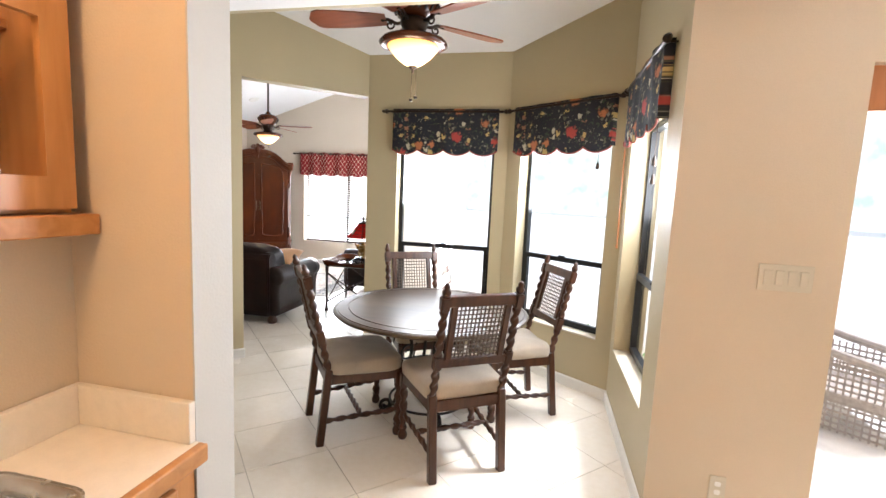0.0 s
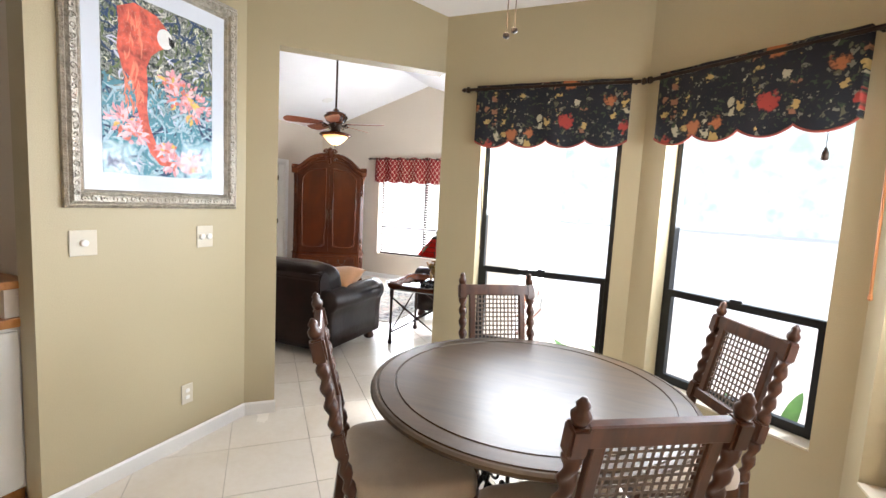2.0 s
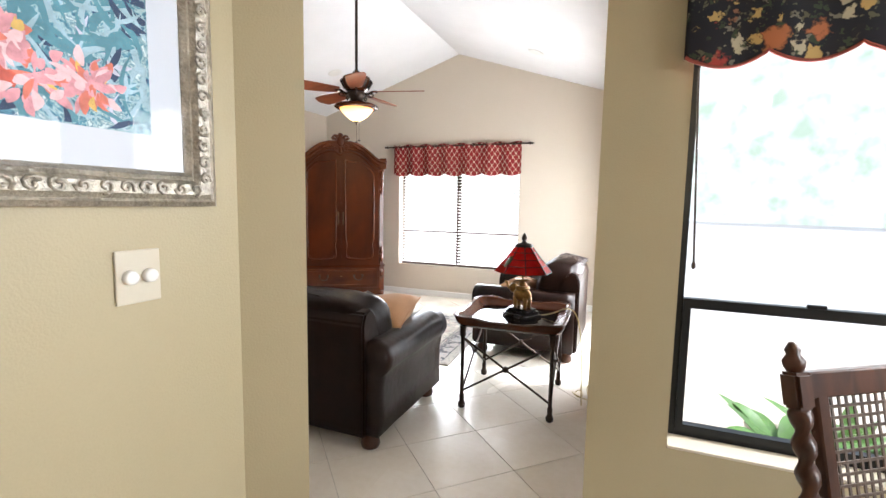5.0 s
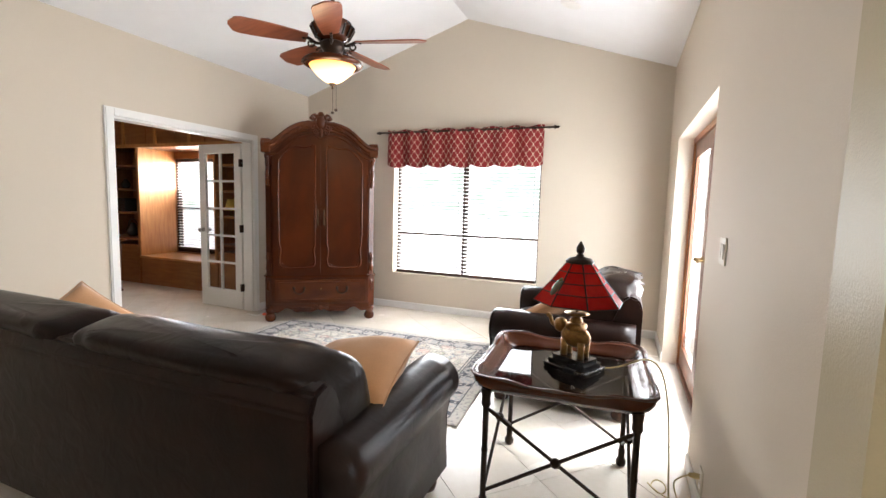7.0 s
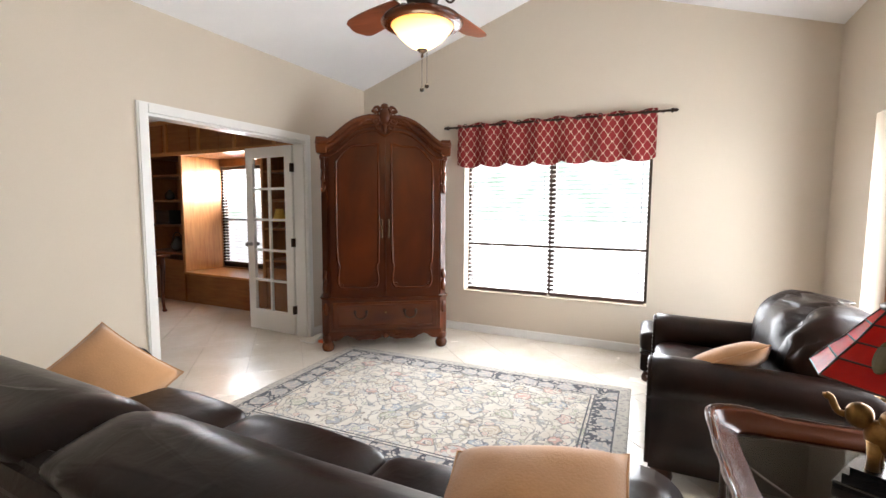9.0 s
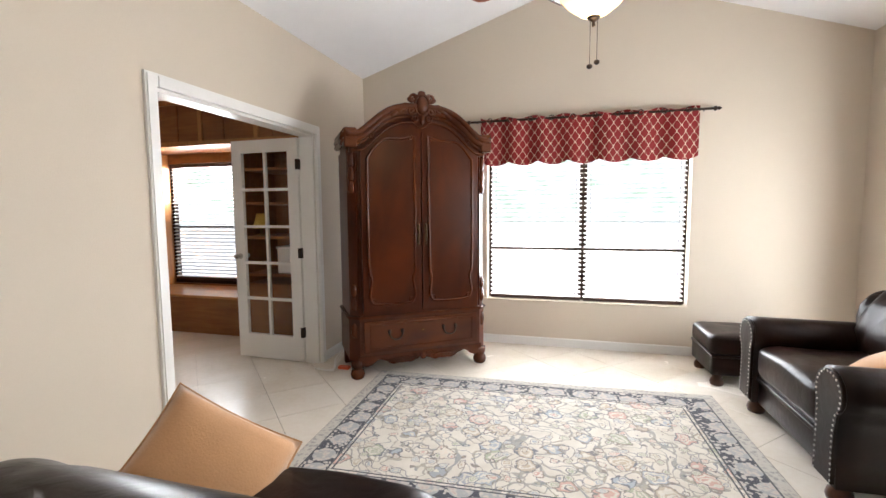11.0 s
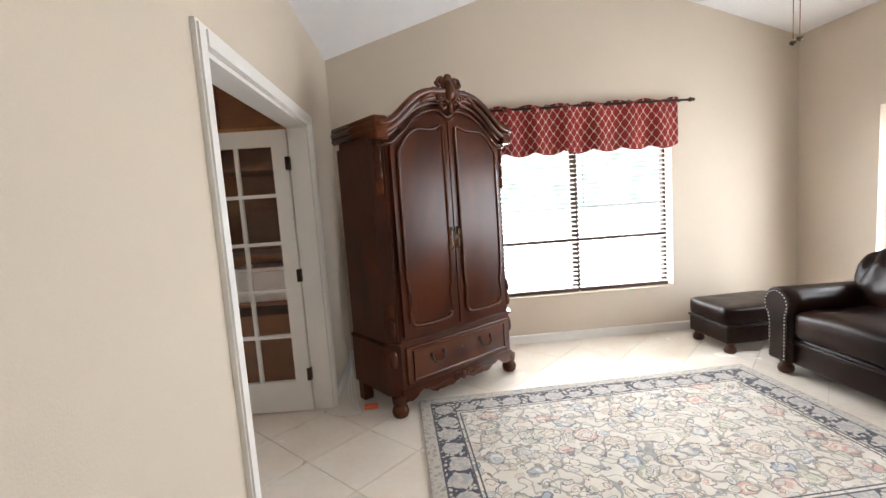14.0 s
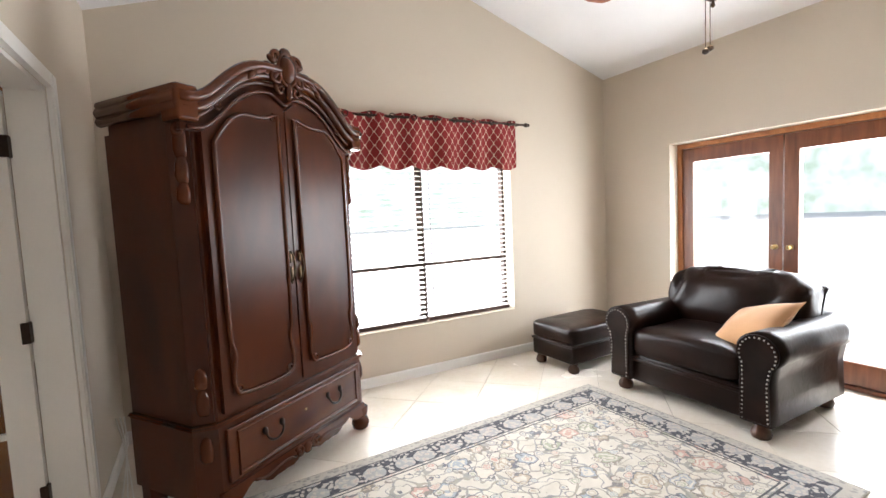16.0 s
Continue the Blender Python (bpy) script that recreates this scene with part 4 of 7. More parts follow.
chair_a = dining_chair(pose(-0.57, 2.565, 0, 0, 0, heading(-0.55, 0.835)))
copy_thing(chair_a, pose(-1.535, 2.755, 0, 0, 0, heading(0.79, 0.613)))
copy_thing(chair_a, pose(-0.215, 3.575, 0, 0, 0, heading(-0.89, -0.455)))
copy_thing(chair_a, pose(-1.235, 3.765, 0, 0, 0, heading(0.567, -0.824)))


# ---- ceiling fans ----
def ceiling_fan(m, rod_top, spin, label):
    """Origin at the tip of the bowl's finial."""
    f = thing("ceiling_fan", m, label, "ceiling fan")
    part("finial", lathe([(0.003, 0), (0.008, 0.006), (0.005, 0.02), (0.02, 0.03), (0.028, 0.038)], 14), M_BRONZE, f, smooth=True)
    part("glass_bowl", lathe([(0.02, 0.036), (0.06, 0.055), (0.105, 0.09), (0.14, 0.13), (0.158, 0.155), (0.15, 0.157)], 32), M_BOWL, f, "lit amber glass bowl", smooth=True)
    part("bowl_rim", lathe([(0.15, 0.15), (0.185, 0.152), (0.205, 0.165), (0.19, 0.185), (0.13, 0.2), (0.07, 0.215)], 32), M_CHERRYX, f, "turned cherry-brown rim", smooth=True)
    part("neck", lathe([(0.07, 0.21), (0.06, 0.24), (0.075, 0.26), (0.085, 0.29), (0.07, 0.31)], 24), M_BRONZE, f, smooth=True)
    part("motor_housing", lathe([(0.07, 0.305), (0.10, 0.32), (0.115, 0.345), (0.135, 0.385), (0.145, 0.405), (0.12, 0.42), (0.125, 0.432), (0.09, 0.45), (0.045, 0.462), (0.03, 0.49), (0.015, 0.50)], 32), M_CHERRYX, f, "ribbed cherry-brown motor housing", smooth=True)
    ribs = bmesh.new()
    for k in range(18):
        a = 2 * math.pi * k / 18
        seg_box((0.112 * math.cos(a), 0.112 * math.sin(a), 0.335), (0.146 * math.cos(a), 0.146 * math.sin(a), 0.398), 0.012, 0.012, ribs)
    part("housing_rib", ribs, M_BRONZE, f)
    part("down_rod", tube([(0, 0, 0.49), (0, 0, rod_top)], 0.013, 12), M_BRONZE, f)
    part("canopy", lathe([(0.02, rod_top - 0.075), (0.05, rod_top - 0.06), (0.07, rod_top - 0.02), (0.072, rod_top + 0.03)], 24), M_BRONZE, f, smooth=True)
    for k in range(5):
        r = Matrix.Rotation(2 * math.pi * k / 5 + spin, 4, "Z")
        arm = tube(bez((0.07, 0, 0.30), (0.11, 0, 0.25), (0.14, 0, 0.33), (0.20, 0, 0.30), 8), 0.010, 8, m=r)
        tube(spiral((0.145, 0, 0.275), 0.03, 0.008, 1.6, 1.2, 12), 0.006, 6, bm=arm, m=r)
        arm_ob = part("blade_arm", arm, M_BRONZE, f, "scrolled dark bronze blade arm")
        bl = bmesh.new()
        pts = []
        n = 14
        for i in range(n + 1):
            t = i / n
            x = 0.17 + 0.47 * t
            w = 0.05 + 0.035 * math.sin(math.pi * min(1, t * 1.05) * 0.62)
            if t > 0.86:
                w *= math.sqrt(max(0.02, 1 - ((t - 0.86) / 0.14) ** 2))
            pts.append((x, w))
        out = [(x, w) for x, w in pts] + [(x, -w) for x, w in reversed(pts)]
        tilt = r @ Matrix.Translation((0, 0, 0.305)) @ Matrix.Rotation(radians(13), 4, "X")
        lo = [bl.verts.new(tilt @ Vector((x, y, -0.004))) for x, y in out]
        hi = [bl.verts.new(tilt @ Vector((x, y, 0.004))) for x, y in out]
        bl.faces.new(list(reversed(lo)))
        bl.faces.new(hi)
        for i in range(len(out)):
            bl.faces.new((lo[i], lo[(i + 1) % len(out)], hi[(i + 1) % len(out)], hi[i]))
        part("blade", bl, M_BLADE, f, "cherry fan blade")
    for s, dz in ((0.016, 0.125), (-0.012, 0.14)):
        ch = part("pull_chain", tube([(s, 0.02, 0.15), (s, 0.02, -dz)], 0.0016, 5), M_BRONZE, f)
        part("pull_knob", lathe([(0.003, 0), (0.012, 0.006), (0.012, 0.016), (0.003, 0.022)], 10, Matrix.Translation((s, 0.02, -dz - 0.02))), M_BRONZE, ch)
    return f


ceiling_fan(pose(-4.245, 6.21, 2.117), 3.48 - 2.117, 0.25, "cherry five-blade ceiling fan with lit amber bowl on a long rod")
ceiling_fan(pose(-1.057, 2.915, 2.243), nook_z(0, 2.915) - 2.243, 0.75, "cherry five-blade ceiling fan with lit amber bowl over the table")
for x, y, z, e in ((-4.245, 6.21, 2.185, 3), (-1.057, 2.915, 2.303, 3)):
    d = bpy.data.lights.new("bowl_light", "POINT")
    d.energy, d.color, d.shadow_soft_size = e, (1, 0.75, 0.45), 0.08
    new("bowl_light", d).location = (x, y, z - 0.14)

# ---- recessed ceiling lamps ----
for x, y in ((-2.89, 7.72), (-5.51, 7.66)):
    slope = math.degrees(math.atan(SLOPE)) * (1 if x > RIDGE_X else -1)
    can = thing("recessed_light", pose(x, y, liv_z(x, y), 0, slope, 0), "round white recessed ceiling lamp", "ceiling light", "recessed lamps of the vault")
    part("trim_ring", lathe([(0.06, -0.002), (0.088, -0.006), (0.092, -0.001), (0.092, 0.004), (0.06, 0.004)], 28), M_WHITE, can, smooth=True)
    part("lens", lathe([(0.0, -0.001), (0.06, -0.001), (0.06, 0.003)], 24), M_CAN, can)


# ---- armoire ----
def arch(u, zc, ze):
    """Bonnet curve over u in [-1, 1]: height ze at the ends, zc at the middle."""
    return ze + (zc - ze) * (0.5 + 0.5 * math.cos(math.pi * min(1, abs(u) * 1.08) ** 1.75))


def armoire(m):
    a = thing("armoire", m, "carved cherry armoire with arched bonnet, two doors and one drawer", "armoire")
    W, D = 0.592, 0.56
    ZW, ZE, ZC = 0.53, 1.86, 2.10
    CH = 0.075                                         # chamfered front corners
    plan = [(-W, D), (-W, CH + 0.03), (-W + CH, 0.03), (W - CH, 0.03), (W, CH + 0.03), (W, D)]

    def body(z0, z1, grow=0.0):
        bm = bmesh.new()
        pl = [(x + math.copysign(grow, x), y - (grow if y < D else 0)) for x, y in plan]
        lo, hi = [bm.verts.new((x, y, z0)) for x, y in pl], [bm.verts.new((x, y, z1)) for x, y in pl]
        n = len(lo)
        for i in range(n):
            bm.faces.new((lo[i], lo[(i + 1) % n], hi[(i + 1) % n], hi[i]))
        bm.faces.new(list(reversed(lo)))
        bm.faces.new(hi)
        return bm

    part("lower_case", body(0.15, ZW - 0.03, 0.012), M_CHERRY, a)
    wm = body(ZW - 0.03, ZW - 0.01, 0.028)
    bmesh.ops.bevel(wm, geom=wm.edges[:], offset=0.008, segments=2, affect="EDGES")
    part("waist_moulding", wm, M_CHERRYX, a)
    part("upper_case", body(ZW - 0.01, ZE, 0.0), M_CHERRY, a)
    # arched bonnet and its mouldings
    n = 36
    us = [2 * i / n - 1 for i in range(n + 1)]
    out = [(u * (W - 0.01), arch(u, ZC + 0.03, ZE + 0.08)) for u in us]
    bon = prism([(-W + 0.01, ZE - 0.03)] + out + [(W - 0.01, ZE - 0.03)], 0.02, D - 0.02)
    part("bonnet", bon, M_CHERRY, a)
    for k, (dz, dy, r) in enumerate(((0.06, -0.01, 0.026), (0.10, -0.03, 0.024), (0.025, 0.008, 0.014))):
        pts = [(u * (W + 0.005 + 0.012 * k * (k < 2)), dy, arch(u, ZC, ZE) + dz) for u in us]
        part("cornice_moulding", tube(pts, r, 8), M_CHERRYX, a, smooth=True)
    bead = [(u * (W - 0.03), 0.002, arch(u, ZC, ZE) - 0.018 - 0.05 * math.exp(-(u * W / 0.05) ** 2)) for u in us]
    part("frieze_bead", tube(bead, 0.010, 8), M_CHERRYX, a, smooth=True)
    for s in (-1, 1):
        sd = bmesh.new()
        for dz, r in ((0.06, 0.024), (0.10, 0.028), (0.135, 0.02)):
            tube([(s * (W + 0.012), -0.01, ZE + dz), (s * (W + 0.012), D, ZE + dz)], r, 8, sd)
        part("side_cornice", sd, M_CHERRYX, a, smooth=True)
        part("corner_block", box_bm(min(s * (W - 0.07), s * (W + 0.03)), max(s * (W - 0.07), s * (W + 0.03)), -0.035, 0.09, ZE + 0.0, ZE + 0.15, 0.014, 3), M_CHERRYX, a)
    # carved crest, piece by piece
    zc = ZC + 0.10
    crest = part("carved_crest", superq(0.05, 0.04, 0.07, 0.9, 0.9, 20, 14, Matrix.Translation((0, -0.035, zc + 0.01))), M_CHERRYX, a, "carved scroll and shell crest", smooth=True)
    part("crest_rim", tube([(0.062 * math.cos(t), -0.04, zc + 0.01 + 0.085 * math.sin(t)) for t in (2 * math.pi * i / 24 for i in range(24))], 0.010, 7, closed=True), M_CHERRYX, crest, smooth=True)
    for s in (-1, 1):
        for (cx, cz, r0, r1, a0, tn, rad) in ((0.085, zc - 0.035, 0.042, 0.010, 1.8, 1.3, 0.014), (0.14, zc - 0.02, 0.034, 0.008, 2.4, -1.2, 0.012), (0.065, zc + 0.06, 0.036, 0.008, -0.5, 1.2, 0.012), (0.055, zc - 0.095, 0.03, 0.008, 0.6, -1.1, 0.011)):
            pts = [Vector((s * p.x, p.y, p.z)) for p in spiral((cx, -0.035, cz), r0, r1, a0, tn, 16)]
            part("crest_scroll", tube(pts, lambda t, q=rad: q * (1.1 - 0.5 * t), 7), M_CHERRYX, crest, smooth=True)
        for k in range(4):
            an = radians(30 + 34 * k)
            part("crest_leaf", superq(0.018, 0.016, 0.030, 0.9, 0.9, 10, 8, Matrix.Translation((s * 0.105 * math.sin(an), -0.03, zc + 0.015 + 0.07 * math.cos(an))) @ Matrix.Rotation(s * an, 4, "Y")), M_CHERRYX, crest, smooth=True)
        part("crest_leaf", superq(0.055, 0.02, 0.022, 0.9, 0.9, 12, 8, Matrix.Translation((s * 0.175, -0.03, zc - 0.03)) @ Matrix.Rotation(s * 0.45, 4, "Y")), M_CHERRYX, crest, smooth=True)
        part("crest_leaf", superq(0.04, 0.018, 0.018, 0.9, 0.9, 12, 8, Matrix.Translation((s * 0.225, -0.03, zc - 0.065)) @ Matrix.Rotation(s * 0.7, 4, "Y")), M_CHERRYX, crest, smooth=True)
    part("crest_top", superq(0.034, 0.02, 0.028, 0.9, 0.9, 12, 8, Matrix.Translation((0, -0.03, zc + 0.095))), M_CHERRYX, crest, smooth=True)
    part("crest_drop", superq(0.022, 0.018, 0.05, 1, 1, 10, 8, Matrix.Translation((0, -0.04, zc - 0.10))), M_CHERRYX, crest, smooth=True)
    # doors
    DX = W - CH - 0.02
    for s in (-1, 1):
        xs = [s * (0.005 + (DX - 0.005) * i / 14) for i in range(15)]

        def top(x):
            return arch(x / W, ZC, ZE) - 0.045 - 0.05 * math.exp(-((abs(x) - 0.0) / 0.05) ** 2)

        ol = [(xs[0], ZW + 0.02)] + [(x, top(x)) for x in xs] + [(xs[-1], ZW + 0.02)]
        d = part("door", prism(ol, 0.005, 0.03), M_CHERRY, a, "arched raised-panel door")
        ix0, ix1 = 0.06, DX - 0.05
        pan = [(s * ix0, ZW + 0.10)] + [(s * (ix0 + (ix1 - ix0) * i / 10), top(s * (ix0 + (ix1 - ix0) * i / 10)) - 0.075 - 0.03 * math.sin(math.pi * i / 10 * 2)) for i in range(11)] + [(s * ix1, ZW + 0.10)]
        part("raised_panel", prism(pan, -0.004, 0.004), M_CHERRY, d)
        lo_z, hi = ZW + 0.09, [Vector((x, -0.004, z)) for x, z in pan[1:-1]]
        path = hi + bez((s * ix1, -0.004, hi[-1].z), (s * (ix1 + 0.004), -0.004, 1.2), (s * (ix1 + 0.003), -0.004, 0.95), (s * (ix1 - 0.005), -0.004, 0.86), 8)[1:]
        path += bez((s * (ix1 - 0.005), -0.004, 0.86), (s * (ix1 - 0.055), -0.004, 0.80), (s * (ix1 + 0.035), -0.004, 0.70), (s * (ix1 - 0.03), -0.004, lo_z), 10)[1:]
        path += bez((s * (ix1 - 0.03), -0.004, lo_z), (s * (ix1 - 0.12), -0.004, lo_z - 0.015), (s * (ix0 + 0.12), -0.004, lo_z - 0.015), (s * (ix0 + 0.03), -0.004, lo_z), 8)[1:]
        path += bez((s * (ix0 + 0.03), -0.004, lo_z), (s * (ix0 - 0.035), -0.004, 0.70), (s * (ix0 + 0.055), -0.004, 0.80), (s * (ix0 + 0.005), -0.004, 0.86), 10)[1:]
        path += [Vector((s * ix0, -0.004, 1.2))]
        part("panel_moulding", tube(path, 0.0115, 8, closed=True), M_CHERRYX, d, smooth=True)
        for cx in (ix0 + 0.035, ix1 - 0.035):
            part("carved_scroll", tube([Vector((s * p.x, p.y, p.z)) for p in spiral((cx, -0.006, lo_z + 0.022), 0.024, 0.006, -1.5, 1.2, 14)], 0.007, 6), M_CHERRYX, d, smooth=True)
            part("carved_scroll", tube([Vector((s * p.x, p.y, p.z)) for p in spiral((cx, -0.006, hi[0].z - 0.015), 0.022, 0.006, 1.5, 1.2, 14)], 0.006, 6), M_CHERRYX, d, smooth=True)
        hd = bmesh.new()
        superq(0.010, 0.005, 0.035, 0.8, 0.8, 10, 8, Matrix.Translation((s * 0.032, -0.002, 1.23)), bm=hd)
        superq(0.010, 0.005, 0.05, 0.8, 0.8, 10, 8, Matrix.Translation((s * 0.032, -0.002, 1.13)), bm=hd)
        tube(bez((s * 0.032, -0.004, 1.26), (s * 0.032, -0.035, 1.24), (s * 0.032, -0.035, 1.12), (s * 0.032, -0.004, 1.10), 8), 0.005, 6, hd)
        part("handle", hd, M_OLDBRASS, d, "blackened brass pull", smooth=True)
        # carved corner pilaster
        pl = bmesh.new()
        cm = Matrix.Translation((s * (W - CH / 2), 0.03 + CH / 2, 0)) @ Matrix.Rotation(s * math.pi / 4, 4, "Z")
        bm_box(pl, -0.04, 0.04, -0.012, 0.01, ZW, ZE, cm)
        part("pilaster", pl, M_CHERRY, a)
        for z, h in ((1.78, 0.075), (1.66, 0.06), (1.56, 0.05), (0.62, 0.06), (0.73, 0.05), (0.40, 0.06)):
            part("pilaster_carving", superq(0.03, 0.022, h, 0.9, 0.9, 12, 8, cm @ Matrix.Translation((0, -0.016, z)), wrinkle=0.25, freq=30), M_CHERRYX, a, smooth=True)
        part("pilaster_scroll", tube(spiral((0, -0.03, 1.83), 0.03, 0.008, 0, 1.4, 14), 0.01, 6, m=cm), M_CHERRYX, a, smooth=True)
        part("foot", lathe([(0.035, 0.0), (0.052, 0.012), (0.06, 0.045), (0.05, 0.075), (0.035, 0.085), (0.05, 0.095), (0.055, 0.15)], 18, Matrix.Translation((s * (W - 0.045), 0.055, 0))), M_CHERRYX, a, "carved bun foot", smooth=True)
        part("back_foot", box_bm(min(s * (W - 0.08), s * W), max(s * (W - 0.08), s * W), D - 0.09, D - 0.01, 0.0, 0.15, 0.008), M_CHERRY, a)
    # drawer
    dr = part("drawer", box_bm(-DX, DX, 0.0, 0.03, 0.215, ZW - 0.055, 0.006), M_CHERRYX, a, "wide drawer with two bail pulls")
    rim = [(-DX + 0.05, -0.001, 0.245), (DX - 0.05, -0.001, 0.245), (DX - 0.05, -0.001, ZW - 0.085), (-DX + 0.05, -0.001, ZW - 0.085)]
    part("drawer_moulding", tube(rim, 0.010, 8, closed=True), M_CHERRYX, dr)
    for s in (-1, 1):
        h = tube(bez((s * 0.235 - 0.055, -0.012, 0.375), (s * 0.235 - 0.06, -0.03, 0.30), (s * 0.235 + 0.06, -0.03, 0.30), (s * 0.235 + 0.055, -0.012, 0.375), 12), 0.006, 6)
        for q in (-0.055, 0.055):
            superq(0.014, 0.012, 0.02, 0.9, 0.9, 10, 6, Matrix.Translation((s * 0.235 + q, -0.006, 0.38)), bm=h)
        part("handle", h, M_BRONZE, dr, "dark bail pull", smooth=True)
    part("keyhole", lathe([(0.008, 0), (0.006, 0.004)], 10, Matrix.Translation((0, 0.0, 0.37)) @ Matrix.Rotation(math.pi / 2, 4, "X")), M_BRASS, dr)
    ap = [(-W + 0.05, 0.19)] + [(-W + 0.05 + (2 * W - 0.1) * i / 30, 0.085 + 0.055 * abs(math.cos(math.pi * 1.5 * (2 * i / 30 - 1))) + 0.02 * math.cos(2 * math.pi * (2 * i / 30 - 1) * 3)) for i in range(31)] + [(W - 0.05, 0.19)]
    part("scalloped_apron", prism(ap, 0.01, 0.035), M_CHERRYX, a, "scalloped carved apron")
    ac = bmesh.new()
    for s in (-1, 1):
        tube([Vector((s * p.x, p.y, p.z)) for p in spiral((0.06, 0.006, 0.15), 0.035, 0.008, 0.5, 1.2, 14)], 0.009, 6, ac)
        tube(bez((s * 0.09, 0.006, 0.14), (s * 0.2, 0.004, 0.19), (s * 0.26, 0.004, 0.11), (s * 0.36, 0.006, 0.16), 10), 0.008, 6, ac)
    superq(0.03, 0.016, 0.032, 0.9, 0.9, 14, 8, Matrix.Translation((0, 0.004, 0.15)), bm=ac)
    part("apron_carving", ac, M_CHERRYX, a, smooth=True)
    return a


armoire(pose(-5.492, 7.745, 0, 0, 0, 35.5))


# ---- leather seats ----
def arm_outline(s):
    pts = [(0.0, 0.10), (0.0, 0.46)]
    for k in range(15):
        an = radians(195 - 245 * k / 14)
        pts.append((0.10 + 0.125 * math.cos(an), 0.535 + 0.115 * math.sin(an)))
    pts += [(0.165, 0.36), (0.168, 0.24), (0.175, 0.10)]
    return [(s * x, z) for x, z in pts]


def leather_seat(name, m, W, D, seats, label, category, back_top=0.92, pleats=0.03, backs=0, reach=1.0):
    """Origin on the floor under the middle of the back; +y is the way it faces."""
    c = thing(name, m, label, category)
    ix = W / 2 - 0.225
    part("base", box_bm(-ix - 0.02, ix + 0.02, 0.06, D - 0.05, 0.09, 0.30, 0.02, 3), M_LEATHER, c, smooth=True)
    band = box_bm(-ix - 0.005, ix + 0.005, D - 0.06, D - 0.035, 0.245, 0.275, 0.008, 2)
    part("front_welt", band, M_LEATHER, c, smooth=True)
    bk = prism([(0.0, 0.09), (0.20, 0.09), (0.20, 0.60), (0.13, 0.78), (0.08, 0.82), (0.02, 0.80), (-0.005, 0.74)], -ix - 0.10, ix + 0.10, m=Matrix(((0, 1, 0, 0), (1, 0, 0, 0), (0, 0, 1, 0), (0, 0, 0, 1))))
    bmesh.ops.bevel(bk, geom=bk.edges[:], offset=0.012, segments=2, affect="EDGES")
    part("back_frame", bk, M_LEATHER, c, "flat leather outside back")
    nb = backs or seats
    for k in range(nb):
        w = 2 * (ix + 0.09) / nb
        x = -(ix + 0.09) + w * (k + 0.5)
        sb = superq(w / 2 + 0.012, 0.15, 0.265, 0.55, 0.42, 64, 28)
        rot = Matrix.Rotation(radians(12), 4, "X")
        for v in sb.verts:
            p = v.co.copy()
            p.x = math.copysign((w / 2 + 0.012) * (abs(p.x) / (w / 2 + 0.012)) ** reach, p.x)
            g = p.x * 24 + 0.9 * math.sin(p.z * 13 + k) + 2.2 * noise.noise(Vector((p.x * 5, p.z * 3, W)))
            fold = 1 - 2 * abs(math.sin(g)) ** 0.55
            p.y -= pleats * 0.55 * fold * max(0, min(1, (p.z + 0.16) / 0.22))
            p += p.normalized() * 0.016 * noise.noise(p * 7 + Vector((k, W, 0)))
            p.y -= 0.10 * max(0, p.z / 0.265) ** 2
            v.co = rot @ p + Vector((x, 0.235, back_top - 0.265))
        part("back_cushion", sb, M_LEATHER, c, "puffed gathered leather back cushion", smooth=True)
    for k in range(seats):
        w = 2 * ix / seats
        x = -ix + w * (k + 0.5)
        sq = superq(w / 2 + 0.004, (D - 0.27) / 2, 0.105, 0.34, 0.22, 44, 18)
        for v in sq.verts:
            p = v.co
            d = 0.010 * noise.noise(Vector((p.x * 8, p.y * 8, k + W))) + 0.02 * (1 - min(1, (p.x / (w / 2)) ** 2)) * (p.z > 0)
            v.co = Vector((p.x + x, p.y + 0.26 + (D - 0.27) / 2, p.z + 0.395 + d))
        part("seat_cushion", sq, M_LEATHER, c, smooth=True)
    for s in (-1, 1):
        am = Matrix.Translation((s * ix, 0, 0))
        ar = bmesh.new()
        ol = arm_outline(s)
        n = 10
        rings = []
        for j in range(n + 1):
            t = j / n
            y = 0.03 + (D - 0.045) * t
            sg = 1 - 0.02 * math.sin(math.pi * t) + 0.012 * math.cos(4 * math.pi * t) * (0 < j < n)
            rings.append([ar.verts.new((s * ix + x * sg, y, z * (1 - 0.015 * (1 - t)) if z > 0.3 else z)) for x, z in ol])
        for a, b in zip(rings, rings[1:]):
            for i in range(len(ol)):
                ar.faces.new((a[i], a[(i + 1) % len(ol)], b[(i + 1) % len(ol)], b[i]))
        ar.faces.new(list(reversed(rings[0])))
        ar.faces.new(rings[-1])
        arm = part("arm", ar, M_LEATHER, c, "rolled leather arm", smooth=True)
        fp = prism([(s * ix + x * 0.93 + s * 0.006, 0.115 + (z - 0.10) * 0.955) for x, z in ol], D - 0.016, D + 0.004)
        bmesh.ops.bevel(fp, geom=fp.edges[:], offset=0.004, segments=1, affect="EDGES")
        part("arm_panel", fp, M_LEATHER, arm)
        nails = bmesh.new()
        pth = [Vector((s * ix + x * 0.80 + s * 0.022, D + 0.004, 0.125 + (z - 0.10) * 0.91)) for x, z in ol]
        dist = 0.0
